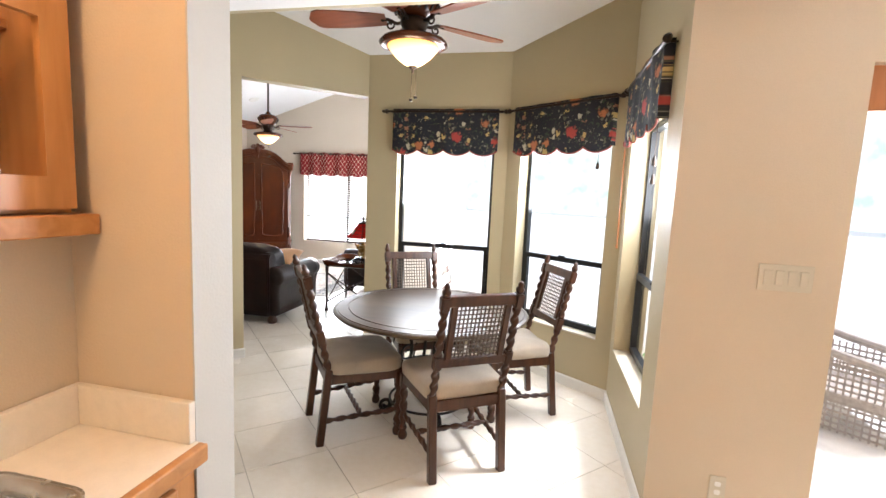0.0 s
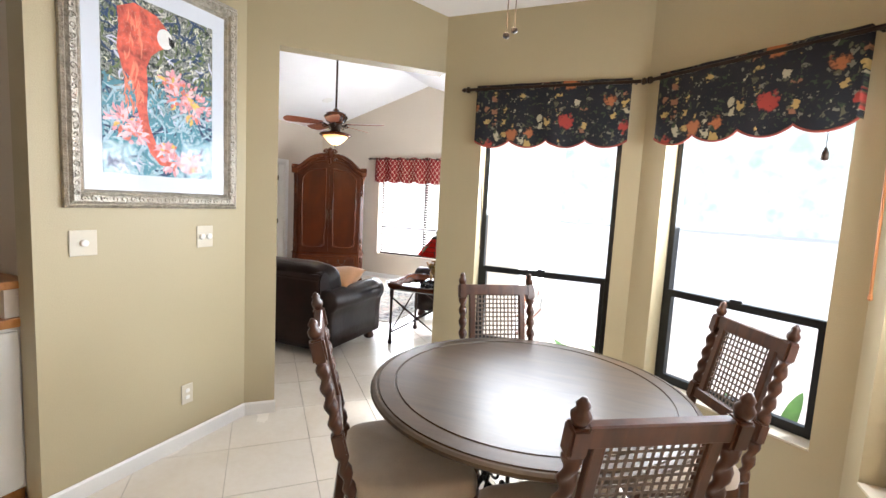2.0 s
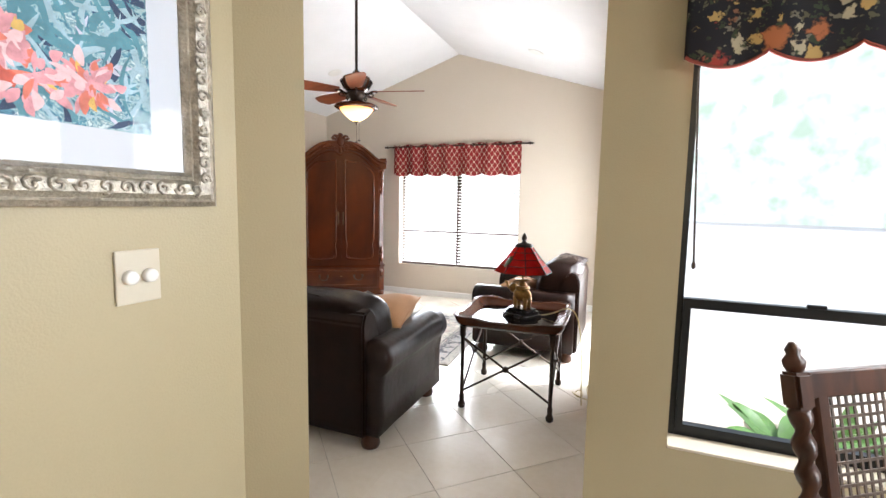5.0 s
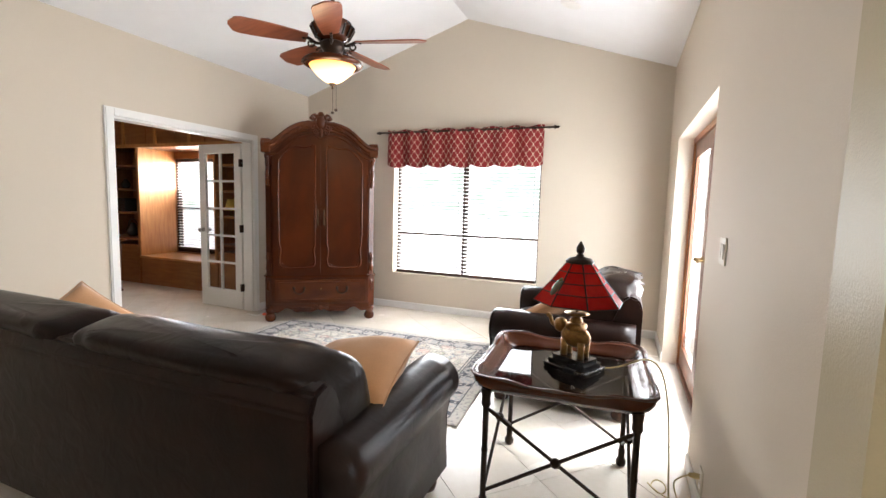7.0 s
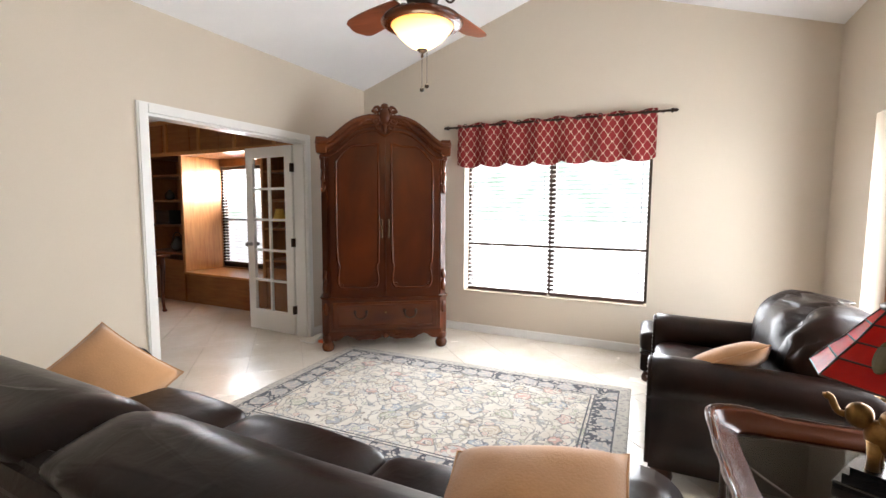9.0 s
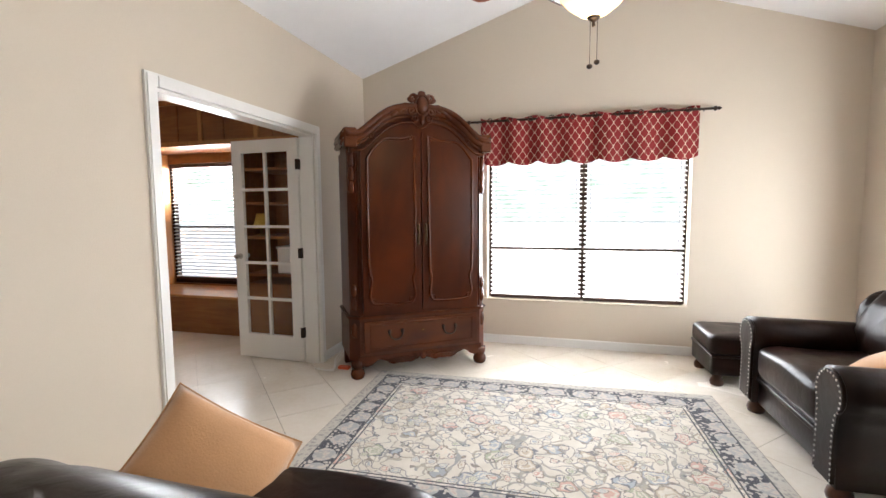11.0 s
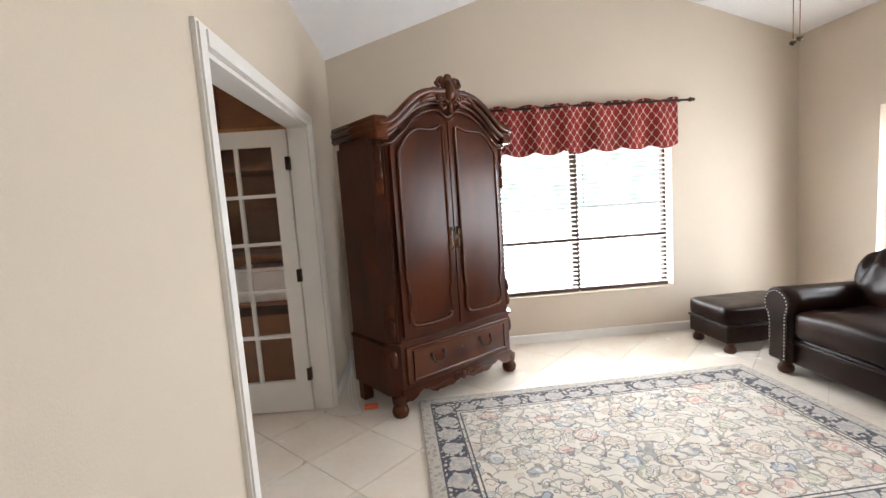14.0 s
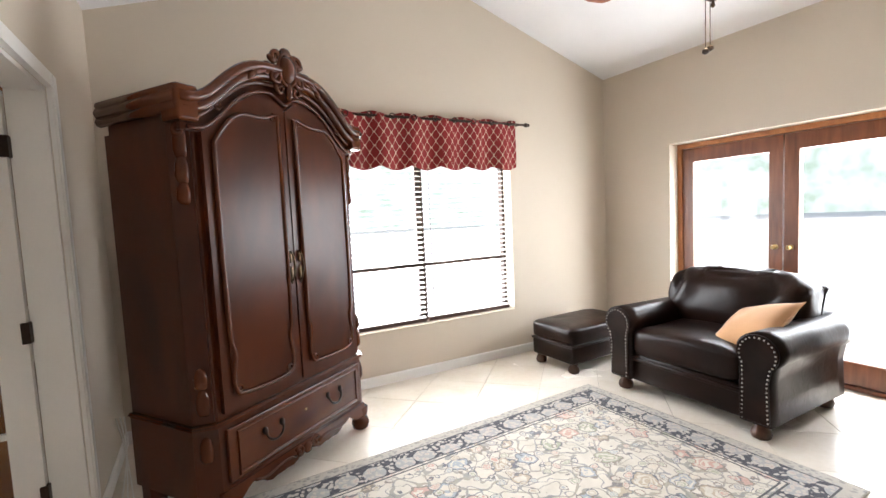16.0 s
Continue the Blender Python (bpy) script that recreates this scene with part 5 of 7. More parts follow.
        for a, b in zip(pth, pth[1:]):
            L = (b - a).length
            while dist < L:
                p = a + (b - a) * (dist / L)
                lathe([(0.0055, 0), (0.005, 0.0025), (0.002, 0.004)], 7, Matrix.Translation(p) @ Matrix.Rotation(-math.pi / 2, 4, "X"), nails)
                dist += 0.026
            dist -= L
        tagged(part("nailhead_trim", nails, M_NICKEL, arm, "row of pale nailheads", smooth=True), kind="stuff")
        for y in (0.09, D - 0.075):
            part("foot", lathe([(0.035, 0), (0.05, 0.008), (0.056, 0.03), (0.05, 0.055), (0.038, 0.07), (0.045, 0.10)], 16, Matrix.Translation((s * (ix + 0.09), y, 0))), M_WALNUT, c, "dark turned bun foot", smooth=True)
    return c


leather_seat("sofa", pose(-4.335, 4.585, 0), 2.62, 0.94, 3, "dark brown leather three-seat sofa with rolled arms", "sofa", back_top=0.905, pleats=0.012, backs=2, reach=0.45)
leather_seat("armchair", pose(-2.21, 7.10, 0, 0, 0, 90), 1.24, 0.95, 1, "wide dark brown leather armchair with nailhead arms", "armchair", back_top=0.93, pleats=0.062)

ot = thing("ottoman", pose(-2.86, 8.25, 0, 0, 0, 2), "dark brown leather ottoman on bun feet", "ottoman")
part("base", box_bm(-0.40, 0.40, -0.25, 0.25, 0.09, 0.24, 0.018, 3), M_LEATHER, ot, smooth=True)
part("welt", box_bm(-0.408, 0.408, -0.258, 0.258, 0.232, 0.252, 0.009, 2), M_LEATHER, ot, smooth=True)
ob_ = superq(0.415, 0.265, 0.085, 0.34, 0.2, 44, 16)
for v in ob_.verts:
    v.co += Vector((0, 0, 0.325 + 0.006 * noise.noise(v.co * 8)))
part("top_cushion", ob_, M_LEATHER, ot, smooth=True)
for sx in (-1, 1):
    for sy in (-1, 1):
        part("foot", lathe([(0.03, 0), (0.045, 0.008), (0.05, 0.03), (0.044, 0.055), (0.034, 0.07), (0.04, 0.10)], 14, Matrix.Translation((sx * 0.34, sy * 0.20, 0))), M_WALNUT, ot, smooth=True)


# ---- throw pillows ----
def throw_pillow(m, label, w=0.46, d=0.46, h=0.17):
    p = thing("throw_pillow", m, label, "pillow")
    part("cover", pillow_bm(w, d, h), M_TAN, p, smooth=True)
    rim = []
    for a, b in (((-1, -1), (1, -1)), ((1, -1), (1, 1)), ((1, 1), (-1, 1)), ((-1, 1), (-1, -1))):
        for i in range(10):
            t = i / 10
            u, v = a[0] + (b[0] - a[0]) * t, a[1] + (b[1] - a[1]) * t
            rim.append((w / 2 * u * (1 - 0.07 * (1 - v * v)), d / 2 * v * (1 - 0.07 * (1 - u * u)), 0))
    part("piping", tube(rim, 0.004, 6, closed=True), M_TAN, p)
    return p


def tilted(x, y, z, nrm, spin):
    """A pose whose z axis is nrm, turned by spin degrees about it."""
    q = Vector(nrm).normalized().to_track_quat("Z", "Y").to_matrix().to_4x4()
    return Matrix.Translation((x, y, z)) @ q @ Matrix.Rotation(radians(spin), 4, "Z")


def corner_up(x, y, z, nrm, corner):
    """A pose for a square cushion whose z axis is nrm and whose corner points along corner."""
    zz = Vector(nrm).normalized()
    cc = Vector(corner)
    cc = (cc - zz * cc.dot(zz)).normalized()
    ss = zz.cross(cc)
    xa, ya = (cc - ss).normalized(), (cc + ss).normalized()
    return Matrix(((xa.x, ya.x, zz.x, x), (xa.y, ya.y, zz.y, y), (xa.z, ya.z, zz.z, z), (0, 0, 0, 1)))


throw_pillow(corner_up(-3.37, 5.12, 0.645, (-0.25, -0.45, 1.6), (0.19, 0.24, 0.097)), "tan throw pillow leaning in the sofa corner", 0.47, 0.47, 0.25)
throw_pillow(corner_up(-5.395, 5.27, 0.56, (0.62, -0.30, 0.62), (-0.17, 0.10, 0.27)), "tan throw pillow leaning on the sofa arm", 0.46, 0.46, 0.18)
throw_pillow(tilted(-2.82, 6.80, 0.60, (-0.45, 0.35, 0.85), 30), "tan throw pillow lying on the leather armchair", 0.46, 0.44, 0.15)


# ---- side table ----
st = thing("side_table", pose(-2.570, 5.715, 0, 0, 0, 3), "square tray side table with glass top and twig-brown metal legs", "side table")
n = 96
frame_bm = bmesh.new()
rings = []


def tray_r(an, half, p=11.0):
    c, s = abs(math.cos(an)), abs(math.sin(an))
    return half / (c ** p + s ** p) ** (1 / p)


for i in range(n):
    an = 2 * math.pi * i / n
    dip = 0.5 + 0.5 * math.cos(4 * an)                 # 1 at the middles of the sides
    dip = max(0.0, dip - 0.20) / 0.80
    top = 0.655 - 0.016 * min(1, dip * 1.8)
    prof = [(0.335, 0.575), (0.355, 0.595), (0.365, 0.615), (0.372, top - 0.008), (0.362, top), (0.350, top - 0.01), (0.335, 0.612), (0.290, 0.606), (0.290, 0.590), (0.315, 0.575)]
    rings.append([frame_bm.verts.new((tray_r(an, r) * math.cos(an), tray_r(an, r) * math.sin(an), z)) for r, z in prof])
for i in range(n):
    a, b = rings[i], rings[(i + 1) % n]
    for k in range(10):
        frame_bm.faces.new((a[k], a[(k + 1) % 10], b[(k + 1) % 10], b[k]))
part("tray_frame", frame_bm, M_CHERRYX, st, "scalloped cherry-brown tray gallery", smooth=True)
rope = []
for i in range(n):
    an = 2 * math.pi * i / n
    dip = max(0.0, 0.5 + 0.5 * math.cos(4 * an) - 0.20) / 0.80
    rr = tray_r(an, 0.374)
    rope.append((rr * math.cos(an), rr * math.sin(an), 0.652 - 0.016 * min(1, dip * 1.8)))
part("rope_trim", tube(rope, lambda t: 0.006 + 0.002 * math.sin(t * 2 * math.pi * 110), 6, closed=True), M_WALNUT, st, "twisted rope edge")
part("glass_top", box_bm(-0.292, 0.292, -0.292, 0.292, 0.594, 0.602), M_GLASSTOP, st, "smoked glass top")
for sx in (-1, 1):
    for sy in (-1, 1):
        lg = lathe([(0.016, 0), (0.024, 0.008), (0.026, 0.03), (0.016, 0.05), (0.018, 0.09), (0.013, 0.1), (0.013, 0.30), (0.016, 0.31), (0.013, 0.32), (0.014, 0.50), (0.022, 0.515), (0.02, 0.545), (0.024, 0.58)], 12, Matrix.Translation((sx * 0.300, sy * 0.325, 0)))
        part("leg", lg, M_BRONZE, st, smooth=True)
for a, b in (((-0.300, -0.325), (0.300, -0.325)), ((-0.300, 0.325), (0.300, 0.325)), ((-0.300, -0.325), (-0.300, 0.325)), ((0.300, -0.325), (0.300, 0.325))):
    br = tube([(a[0], a[1], 0.12), (b[0], b[1], 0.50)], 0.008, 8)
    tube([(a[0], a[1], 0.50), (b[0], b[1], 0.12)], 0.008, 8, br)
    superq(0.022, 0.022, 0.022, 1, 1, 12, 8, Matrix.Translation(((a[0] + b[0]) / 2, (a[1] + b[1]) / 2, 0.31)), bm=br)
    part("cross_brace", br, M_BRONZE, st, "crossed metal brace with centre boss")

# ---- table lamp ----
lamp = thing("table_lamp", pose(-2.53, 5.74, 0.603, 0, 0, -28), "red stained glass lamp on a gilded animal figure", "table lamp")
pb = box_bm(-0.115, 0.115, -0.085, 0.085, 0.0, 0.022, 0.005)
bm_box(pb, -0.098, 0.098, -0.068, 0.068, 0.022, 0.044)
bm_box(pb, -0.085, 0.085, -0.055, 0.055, 0.044, 0.062)
part("plinth", pb, mat("black_lacquer", (0.012, 0.012, 0.014), 0.25, var=0.2, bump=0.02, coat=0.5), lamp, "stepped black lacquer plinth")
fg = bmesh.new()
superq(0.075, 0.042, 0.05, 0.9, 0.9, 20, 12, Matrix.Translation((0, 0, 0.155)), bm=fg)
for x in (-0.045, 0.045):
    for y in (-0.022, 0.022):
        lathe([(0.016, 0.062), (0.014, 0.09), (0.019, 0.14)], 10, Matrix.Translation((x, y, 0)), fg)
superq(0.032, 0.03, 0.036, 0.9, 0.9, 14, 10, Matrix.Translation((-0.085, 0, 0.195)), bm=fg)
tube(bez((-0.11, 0, 0.19), (-0.15, 0, 0.17), (-0.14, 0, 0.25), (-0.165, 0, 0.225), 8), 0.010, 8, fg)
superq(0.045, 0.05, 0.02, 0.7, 0.7, 16, 8, Matrix.Translation((0.0, 0, 0.205)), bm=fg)
lathe([(0.02, 0.2), (0.03, 0.235), (0.018, 0.25), (0.05, 0.262), (0.06, 0.268), (0.02, 0.272)], 14, None, fg)
part("figure", fg, mat("gilded_bronze", (0.30, 0.17, 0.055), 0.4, metal=0.75, var=0.5, scale=25, bump=0.2), lamp, "gilded animal figure", smooth=True)
part("stem", tube([(0, 0, 0.27), (0, 0, 0.545)], 0.006, 8), M_BRASS, lamp)
shade_m = bpy.data.materials.new("red_stained_glass")
_n, _l = nodes_of(shade_m)
_b = _n["Principled BSDF"]
_tc, _nz, _r = _n.new("ShaderNodeTexCoord"), _n.new("ShaderNodeTexNoise"), _n.new("ShaderNodeValToRGB")
_nz.inputs["Scale"].default_value = 14
_r.color_ramp.elements[0].color, _r.color_ramp.elements[1].color = (0.60, 0.014, 0.016, 1), (0.90, 0.06, 0.04, 1)
_l.new(_tc.outputs["Object"], _nz.inputs["Vector"])
_l.new(_nz.outputs["Fac"], _r.inputs[0])
_l.new(_r.outputs[0], _b.inputs["Base Color"])
_b.inputs["Roughness"].default_value = 0.25
_b.inputs["Subsurface Weight"].default_value = 0.3
_tl, _mx = _n.new("ShaderNodeBsdfTranslucent"), _n.new("ShaderNodeMixShader")
_l.new(_r.outputs[0], _tl.inputs[0])
_mx.inputs[0].default_value = 0.6
_l.new(_b.outputs[0], _mx.inputs[1])
_l.new(_tl.outputs[0], _mx.inputs[2])
_l.new(_mx.outputs[0], _n["Material Output"].inputs[0])
prof = [(0.205, 0.325), (0.165, 0.375), (0.125, 0.42), (0.09, 0.468), (0.055, 0.512)]
M_LEAD = mat("dark_lead_came", (0.05, 0.02, 0.015), 0.5, metal=0.5)
shade = part("shade", lathe([(0.203, 0.326), (0.205, 0.325)], 8), M_LEAD, lamp, "red stained glass shade in leaded panels")
for i in range(8):
    for (r0, z0), (r1, z1) in zip(prof, prof[1:]):
        a0, a1 = 2 * math.pi * i / 8 + 0.012, 2 * math.pi * (i + 1) / 8 - 0.012
        pn = bmesh.new()
        vs = [pn.verts.new((r * math.cos(a), r * math.sin(a), z)) for r, z, a in ((r0, z0 + 0.002, a0), (r0, z0 + 0.002, a1), (r1, z1 - 0.002, a1), (r1, z1 - 0.002, a0))]
        pn.faces.new(vs)
        bmesh.ops.solidify(pn, geom=pn.faces[:], thickness=0.003)
        part("glass_panel", pn, shade_m, shade)
for i in range(8):
    a = 2 * math.pi * i / 8
    part("came", tube([(r * math.cos(a), r * math.sin(a), z) for r, z in prof], 0.0035, 6), M_LEAD, shade)
for r, z in prof:
    part("came", tube([(r * math.cos(2 * math.pi * i / 8), r * math.sin(2 * math.pi * i / 8), z) for i in range(8)], 0.003, 6, closed=True), M_LEAD, shade)
part("cap", lathe([(0.062, 0.505), (0.066, 0.515), (0.05, 0.528), (0.02, 0.535), (0.012, 0.55)], 16), M_BRONZE, lamp, smooth=True)
part("finial", lathe([(0.008, 0.545), (0.019, 0.558), (0.02, 0.575), (0.012, 0.592), (0.003, 0.607)], 12), M_BRONZE, lamp, "dark pinecone finial", smooth=True)
part("cord", tube(bez((0.05, 0.07, 0.008), (0.2, 0.14, 0.0), (0.20, 0.22, 0.10), (0.28, 0.235, 0.055), 10) + bez((0.28, 0.235, 0.055), (0.36, 0.25, 0.0), (0.36, 0.24, -0.4), (0.40, 0.20, -0.595), 10)[1:], 0.004, 6), M_CORD, lamp, "yellowed lamp cord")
part("dragonfly_panel", superq(0.006, 0.022, 0.05, 1, 1, 10, 8, Matrix.Rotation(radians(-100), 4, "Z") @ Matrix.Translation((0.138, 0, 0.405)) @ Matrix.Rotation(radians(-40), 4, "Y")), mat("olive_glass", (0.10, 0.07, 0.02), 0.3), shade, "olive glass leaf")


# ---- rug ----
def rug_material(hx, hy):
    m = bpy.data.materials.new("floral_rug")
    n, l = nodes_of(m)
    b = n["Principled BSDF"]
    tc = n.new("ShaderNodeTexCoord")
    sp = n.new("ShaderNodeSeparateXYZ")
    l.new(tc.outputs["Object"], sp.inputs[0])

    def mn(op, a, c=None, e=None):
        k = n.new("ShaderNodeMath")
        k.operation = op
        for i, v in enumerate((a, c, e)):
            if v is None:
                continue
            if isinstance(v, (int, float)):
                k.inputs[i].default_value = v
            else:
                l.new(v, k.inputs[i])
        return k.outputs[0]

    def ramp(fac, stops, const=False):
        r = n.new("ShaderNodeValToRGB")
        if const:
            r.color_ramp.interpolation = "CONSTANT"
        while len(r.color_ramp.elements) < len(stops):
            r.color_ramp.elements.new(0.5)
        for e, (p, c) in zip(r.color_ramp.elements, stops):
            e.position, e.color = p, (*c, 1)
        l.new(fac, r.inputs[0])
        return r.outputs[0]

    def mix(fac, a, c):
        k = n.new("ShaderNodeMix")
        k.data_type = "RGBA"
        l.new(fac, k.inputs[0])
        l.new(a, k.inputs[6])
        l.new(c, k.inputs[7])
        return k.outputs[2]

    nz = n.new("ShaderNodeTexNoise")
    nz.inputs["Scale"].default_value, nz.inputs["Detail"].default_value = 9, 3
    l.new(tc.outputs["Object"], nz.inputs["Vector"])
    wv = n.new("ShaderNodeVectorMath")
    wv.operation = "MULTIPLY_ADD"
    wv.inputs[1].default_value = (0.09, 0.09, 0)
    l.new(nz.outputs["Color"], wv.inputs[0])
    l.new(tc.outputs["Object"], wv.inputs[2])
    pz = n.new("ShaderNodeTexNoise")
    pz.inputs["Scale"].default_value, pz.inputs["Detail"].default_value = 24, 2
    l.new(tc.outputs["Object"], pz.inputs["Vector"])
    base = ramp(nz.outputs["Fac"], ((0.3, (0.60, 0.555, 0.475)), (0.7, (0.72, 0.68, 0.60))))
    col = base
    # curling vines
    for sc, th, c0, c1 in ((5.5, 0.020, (0.24, 0.25, 0.26), (0.33, 0.30, 0.23)), (11.0, 0.026, (0.34, 0.31, 0.25), (0.22, 0.23, 0.25))):
        vn = n.new("ShaderNodeTexNoise")
        vn.inputs["Scale"].default_value, vn.inputs["Detail"].default_value, vn.inputs["Distortion"].default_value = sc, 0.5, 0.6
        l.new(tc.outputs["Object"], vn.inputs["Vector"])
        vine = mn("LESS_THAN", mn("ABSOLUTE", mn("SUBTRACT", vn.outputs["Fac"], 0.5)), th)
        col = mix(mn("MULTIPLY", vine, 0.8), col, ramp(nz.outputs["Fac"], ((0.4, c0), (0.6, c1))))
    # blossoms: tinted heart, pale ring, thin dark outline
    cols = ((0.0, (0.34, 0.39, 0.44)), (0.2, (0.48, 0.40, 0.29)), (0.4, (0.36, 0.39, 0.27)), (0.58, (0.56, 0.34, 0.28)), (0.78, (0.70, 0.62, 0.52)), (0.9, (0.30, 0.32, 0.36)))
    for sc, th in ((5.8, 0.38), (12.5, 0.32)):
        v = n.new("ShaderNodeTexVoronoi")
        v.inputs["Scale"].default_value = sc
        v.inputs["Randomness"].default_value = 0.6
        l.new(wv.outputs[0], v.inputs["Vector"])
        sep = n.new("ShaderNodeSeparateColor")
        l.new(v.outputs["Color"], sep.inputs[0])
        dd = mn("MULTIPLY_ADD", pz.outputs["Fac"], 0.34, mn("SUBTRACT", v.outputs["Distance"], 0.17))
        inside = mn("LESS_THAN", dd, th)
        wave = mn("GREATER_THAN", mn("SINE", mn("MULTIPLY", dd, 44.0)), 0.1)
        col = mix(mn("MULTIPLY", inside, 0.85), col, base)
        col = mix(mn("MULTIPLY", mn("MULTIPLY", inside, wave), 0.9), col, ramp(sep.outputs[0], cols, True))
        edge = mn("LESS_THAN", mn("ABSOLUTE", mn("SUBTRACT", dd, th)), 0.026)
        ink = ramp(sep.outputs[1], ((0.3, (0.12, 0.13, 0.16)), (0.7, (0.24, 0.20, 0.17))))
        col = mix(mn("MULTIPLY", edge, 0.9), col, ink)
    # border
    dx = mn("SUBTRACT", hx, mn("ABSOLUTE", sp.outputs[0]))
    dy = mn("SUBTRACT", hy, mn("ABSOLUTE", sp.outputs[1]))
    d = mn("MINIMUM", dx, dy)
    inb = mn("MULTIPLY", mn("GREATER_THAN", d, 0.075), mn("LESS_THAN", d, 0.235))
    v3 = n.new("ShaderNodeTexVoronoi")
    v3.inputs["Scale"].default_value = 6.2
    v3.inputs["Randomness"].default_value = 0.25
    l.new(tc.outputs["Object"], v3.inputs["Vector"])
    v4 = n.new("ShaderNodeTexVoronoi")
    v4.inputs["Scale"].default_value = 34
    l.new(wv.outputs[0], v4.inputs["Vector"])
    bcol = ramp(v4.outputs["Distance"], ((0.0, (0.55, 0.52, 0.46)), (0.40, (0.48, 0.44, 0.40)), (0.44, (0.035, 0.038, 0.055)), (1.0, (0.025, 0.028, 0.045))))
    med = mn("LESS_THAN", v3.outputs["Distance"], 0.40)
    mcol = ramp(v4.outputs["Distance"], ((0.0, (0.45, 0.33, 0.30)), (0.35, (0.55, 0.50, 0.44)), (0.6, (0.36, 0.36, 0.36))))
    bcol = mix(med, bcol, mcol)
    col = mix(inb, col, bcol)
    guard = mn("LESS_THAN", d, 0.075)
    gcol = ramp(v4.outputs["Distance"], ((0.25, (0.30, 0.29, 0.27)), (0.5, (0.50, 0.47, 0.41))))
    col = mix(guard, col, gcol)
    for p in (0.078, 0.235, 0.26):
        line = mn("LESS_THAN", mn("ABSOLUTE", mn("SUBTRACT", d, p)), 0.005)
        dark = n.new("ShaderNodeRGB")
        dark.outputs[0].default_value = (0.06, 0.06, 0.07, 1)
        col = mix(line, col, dark.outputs[0])
    l.new(col, b.inputs["Base Color"])
    b.inputs["Roughness"].default_value = 0.95
    b.inputs["Sheen Weight"].default_value = 0.3
    fz = n.new("ShaderNodeTexNoise")
    fz.inputs["Scale"].default_value = 260
    l.new(tc.outputs["Object"], fz.inputs["Vector"])
    bp = n.new("ShaderNodeBump")
    bp.inputs["Strength"].default_value, bp.inputs["Distance"].default_value = 0.5, 0.004
    l.new(fz.outputs["Fac"], bp.inputs["Height"])
    l.new(bp.outputs[0], b.inputs["Normal"])
    return m


rug = thing("area_rug", pose(-4.535, 6.87, 0.001, 0, 0, 2.4), "cream floral area rug with a dark navy border", "rug")
part("rug_field", box_bm(-1.27, 1.27, -0.85, 0.85, 0.0, 0.011, 0.004), rug_material(1.27, 0.85), rug)
part("binding", tube([(-1.272, -0.852, 0.005), (1.272, -0.852, 0.005), (1.272, 0.852, 0.005), (-1.272, 0.852, 0.005)], 0.0055, 6, closed=True), mat("grey_binding", (0.42, 0.38, 0.33), 0.9), rug, "woven edge binding")


# ---- framed picture ----
def print_material():
    m = bpy.data.materials.new("painted_foliage_print")
    n, l = nodes_of(m)
    b = n["Principled BSDF"]
    tc, sp = n.new("ShaderNodeTexCoord"), n.new("ShaderNodeSeparateXYZ")
    l.new(tc.outputs["Object"], sp.inputs[0])
    nz, n2 = n.new("ShaderNodeTexNoise"), n.new("ShaderNodeTexNoise")
    nz.inputs["Scale"].default_value, nz.inputs["Detail"].default_value, nz.inputs["Distortion"].default_value = 13, 6, 3.5
    n2.inputs["Scale"].default_value, n2.inputs["Detail"].default_value, n2.inputs["Distortion"].default_value = 40, 3, 1.5
    l.new(tc.outputs["Object"], nz.inputs["Vector"])
    l.new(tc.outputs["Object"], n2.inputs["Vector"])
    lo, hi = n.new("ShaderNodeValToRGB"), n.new("ShaderNodeValToRGB")
    for r, st in ((lo, ((0.36, (0.03, 0.06, 0.15)), (0.46, (0.10, 0.28, 0.38)), (0.52, (0.45, 0.62, 0.66)), (0.56, (0.10, 0.24, 0.32)), (0.62, (0.62, 0.74, 0.76)))), (hi, ((0.36, (0.01, 0.012, 0.02)), (0.46, (0.05, 0.07, 0.05)), (0.50, (0.40, 0.42, 0.36)), (0.54, (0.03, 0.04, 0.06)), (0.60, (0.55, 0.55, 0.50))))):
        while len(r.color_ramp.elements) < len(st):
            r.color_ramp.elements.new(0.5)
        for e, (p, c) in zip(r.color_ramp.elements, st):
            e.position, e.color = p, (*c, 1)
    mx0 = n.new("ShaderNodeMix")
    mx0.inputs[0].default_value = 0.5
    l.new(nz.outputs["Fac"], mx0.inputs[2])
    l.new(n2.outputs["Fac"], mx0.inputs[3])
    l.new(mx0.outputs[0], lo.inputs[0])
    l.new(mx0.outputs[0], hi.inputs[0])
    mr = n.new("ShaderNodeMapRange")
    mr.inputs[1].default_value, mr.inputs[2].default_value = 0.40, 0.62
    l.new(sp.outputs[2], mr.inputs[0])
    mx = n.new("ShaderNodeMix")
    mx.data_type = "RGBA"
    l.new(mr.outputs[0], mx.inputs[0])
    l.new(lo.outputs[0], mx.inputs[6])
    l.new(hi.outputs[0], mx.inputs[7])
    l.new(mx.outputs[2], b.inputs["Base Color"])
    b.inputs["Roughness"].default_value = 0.7
    return m


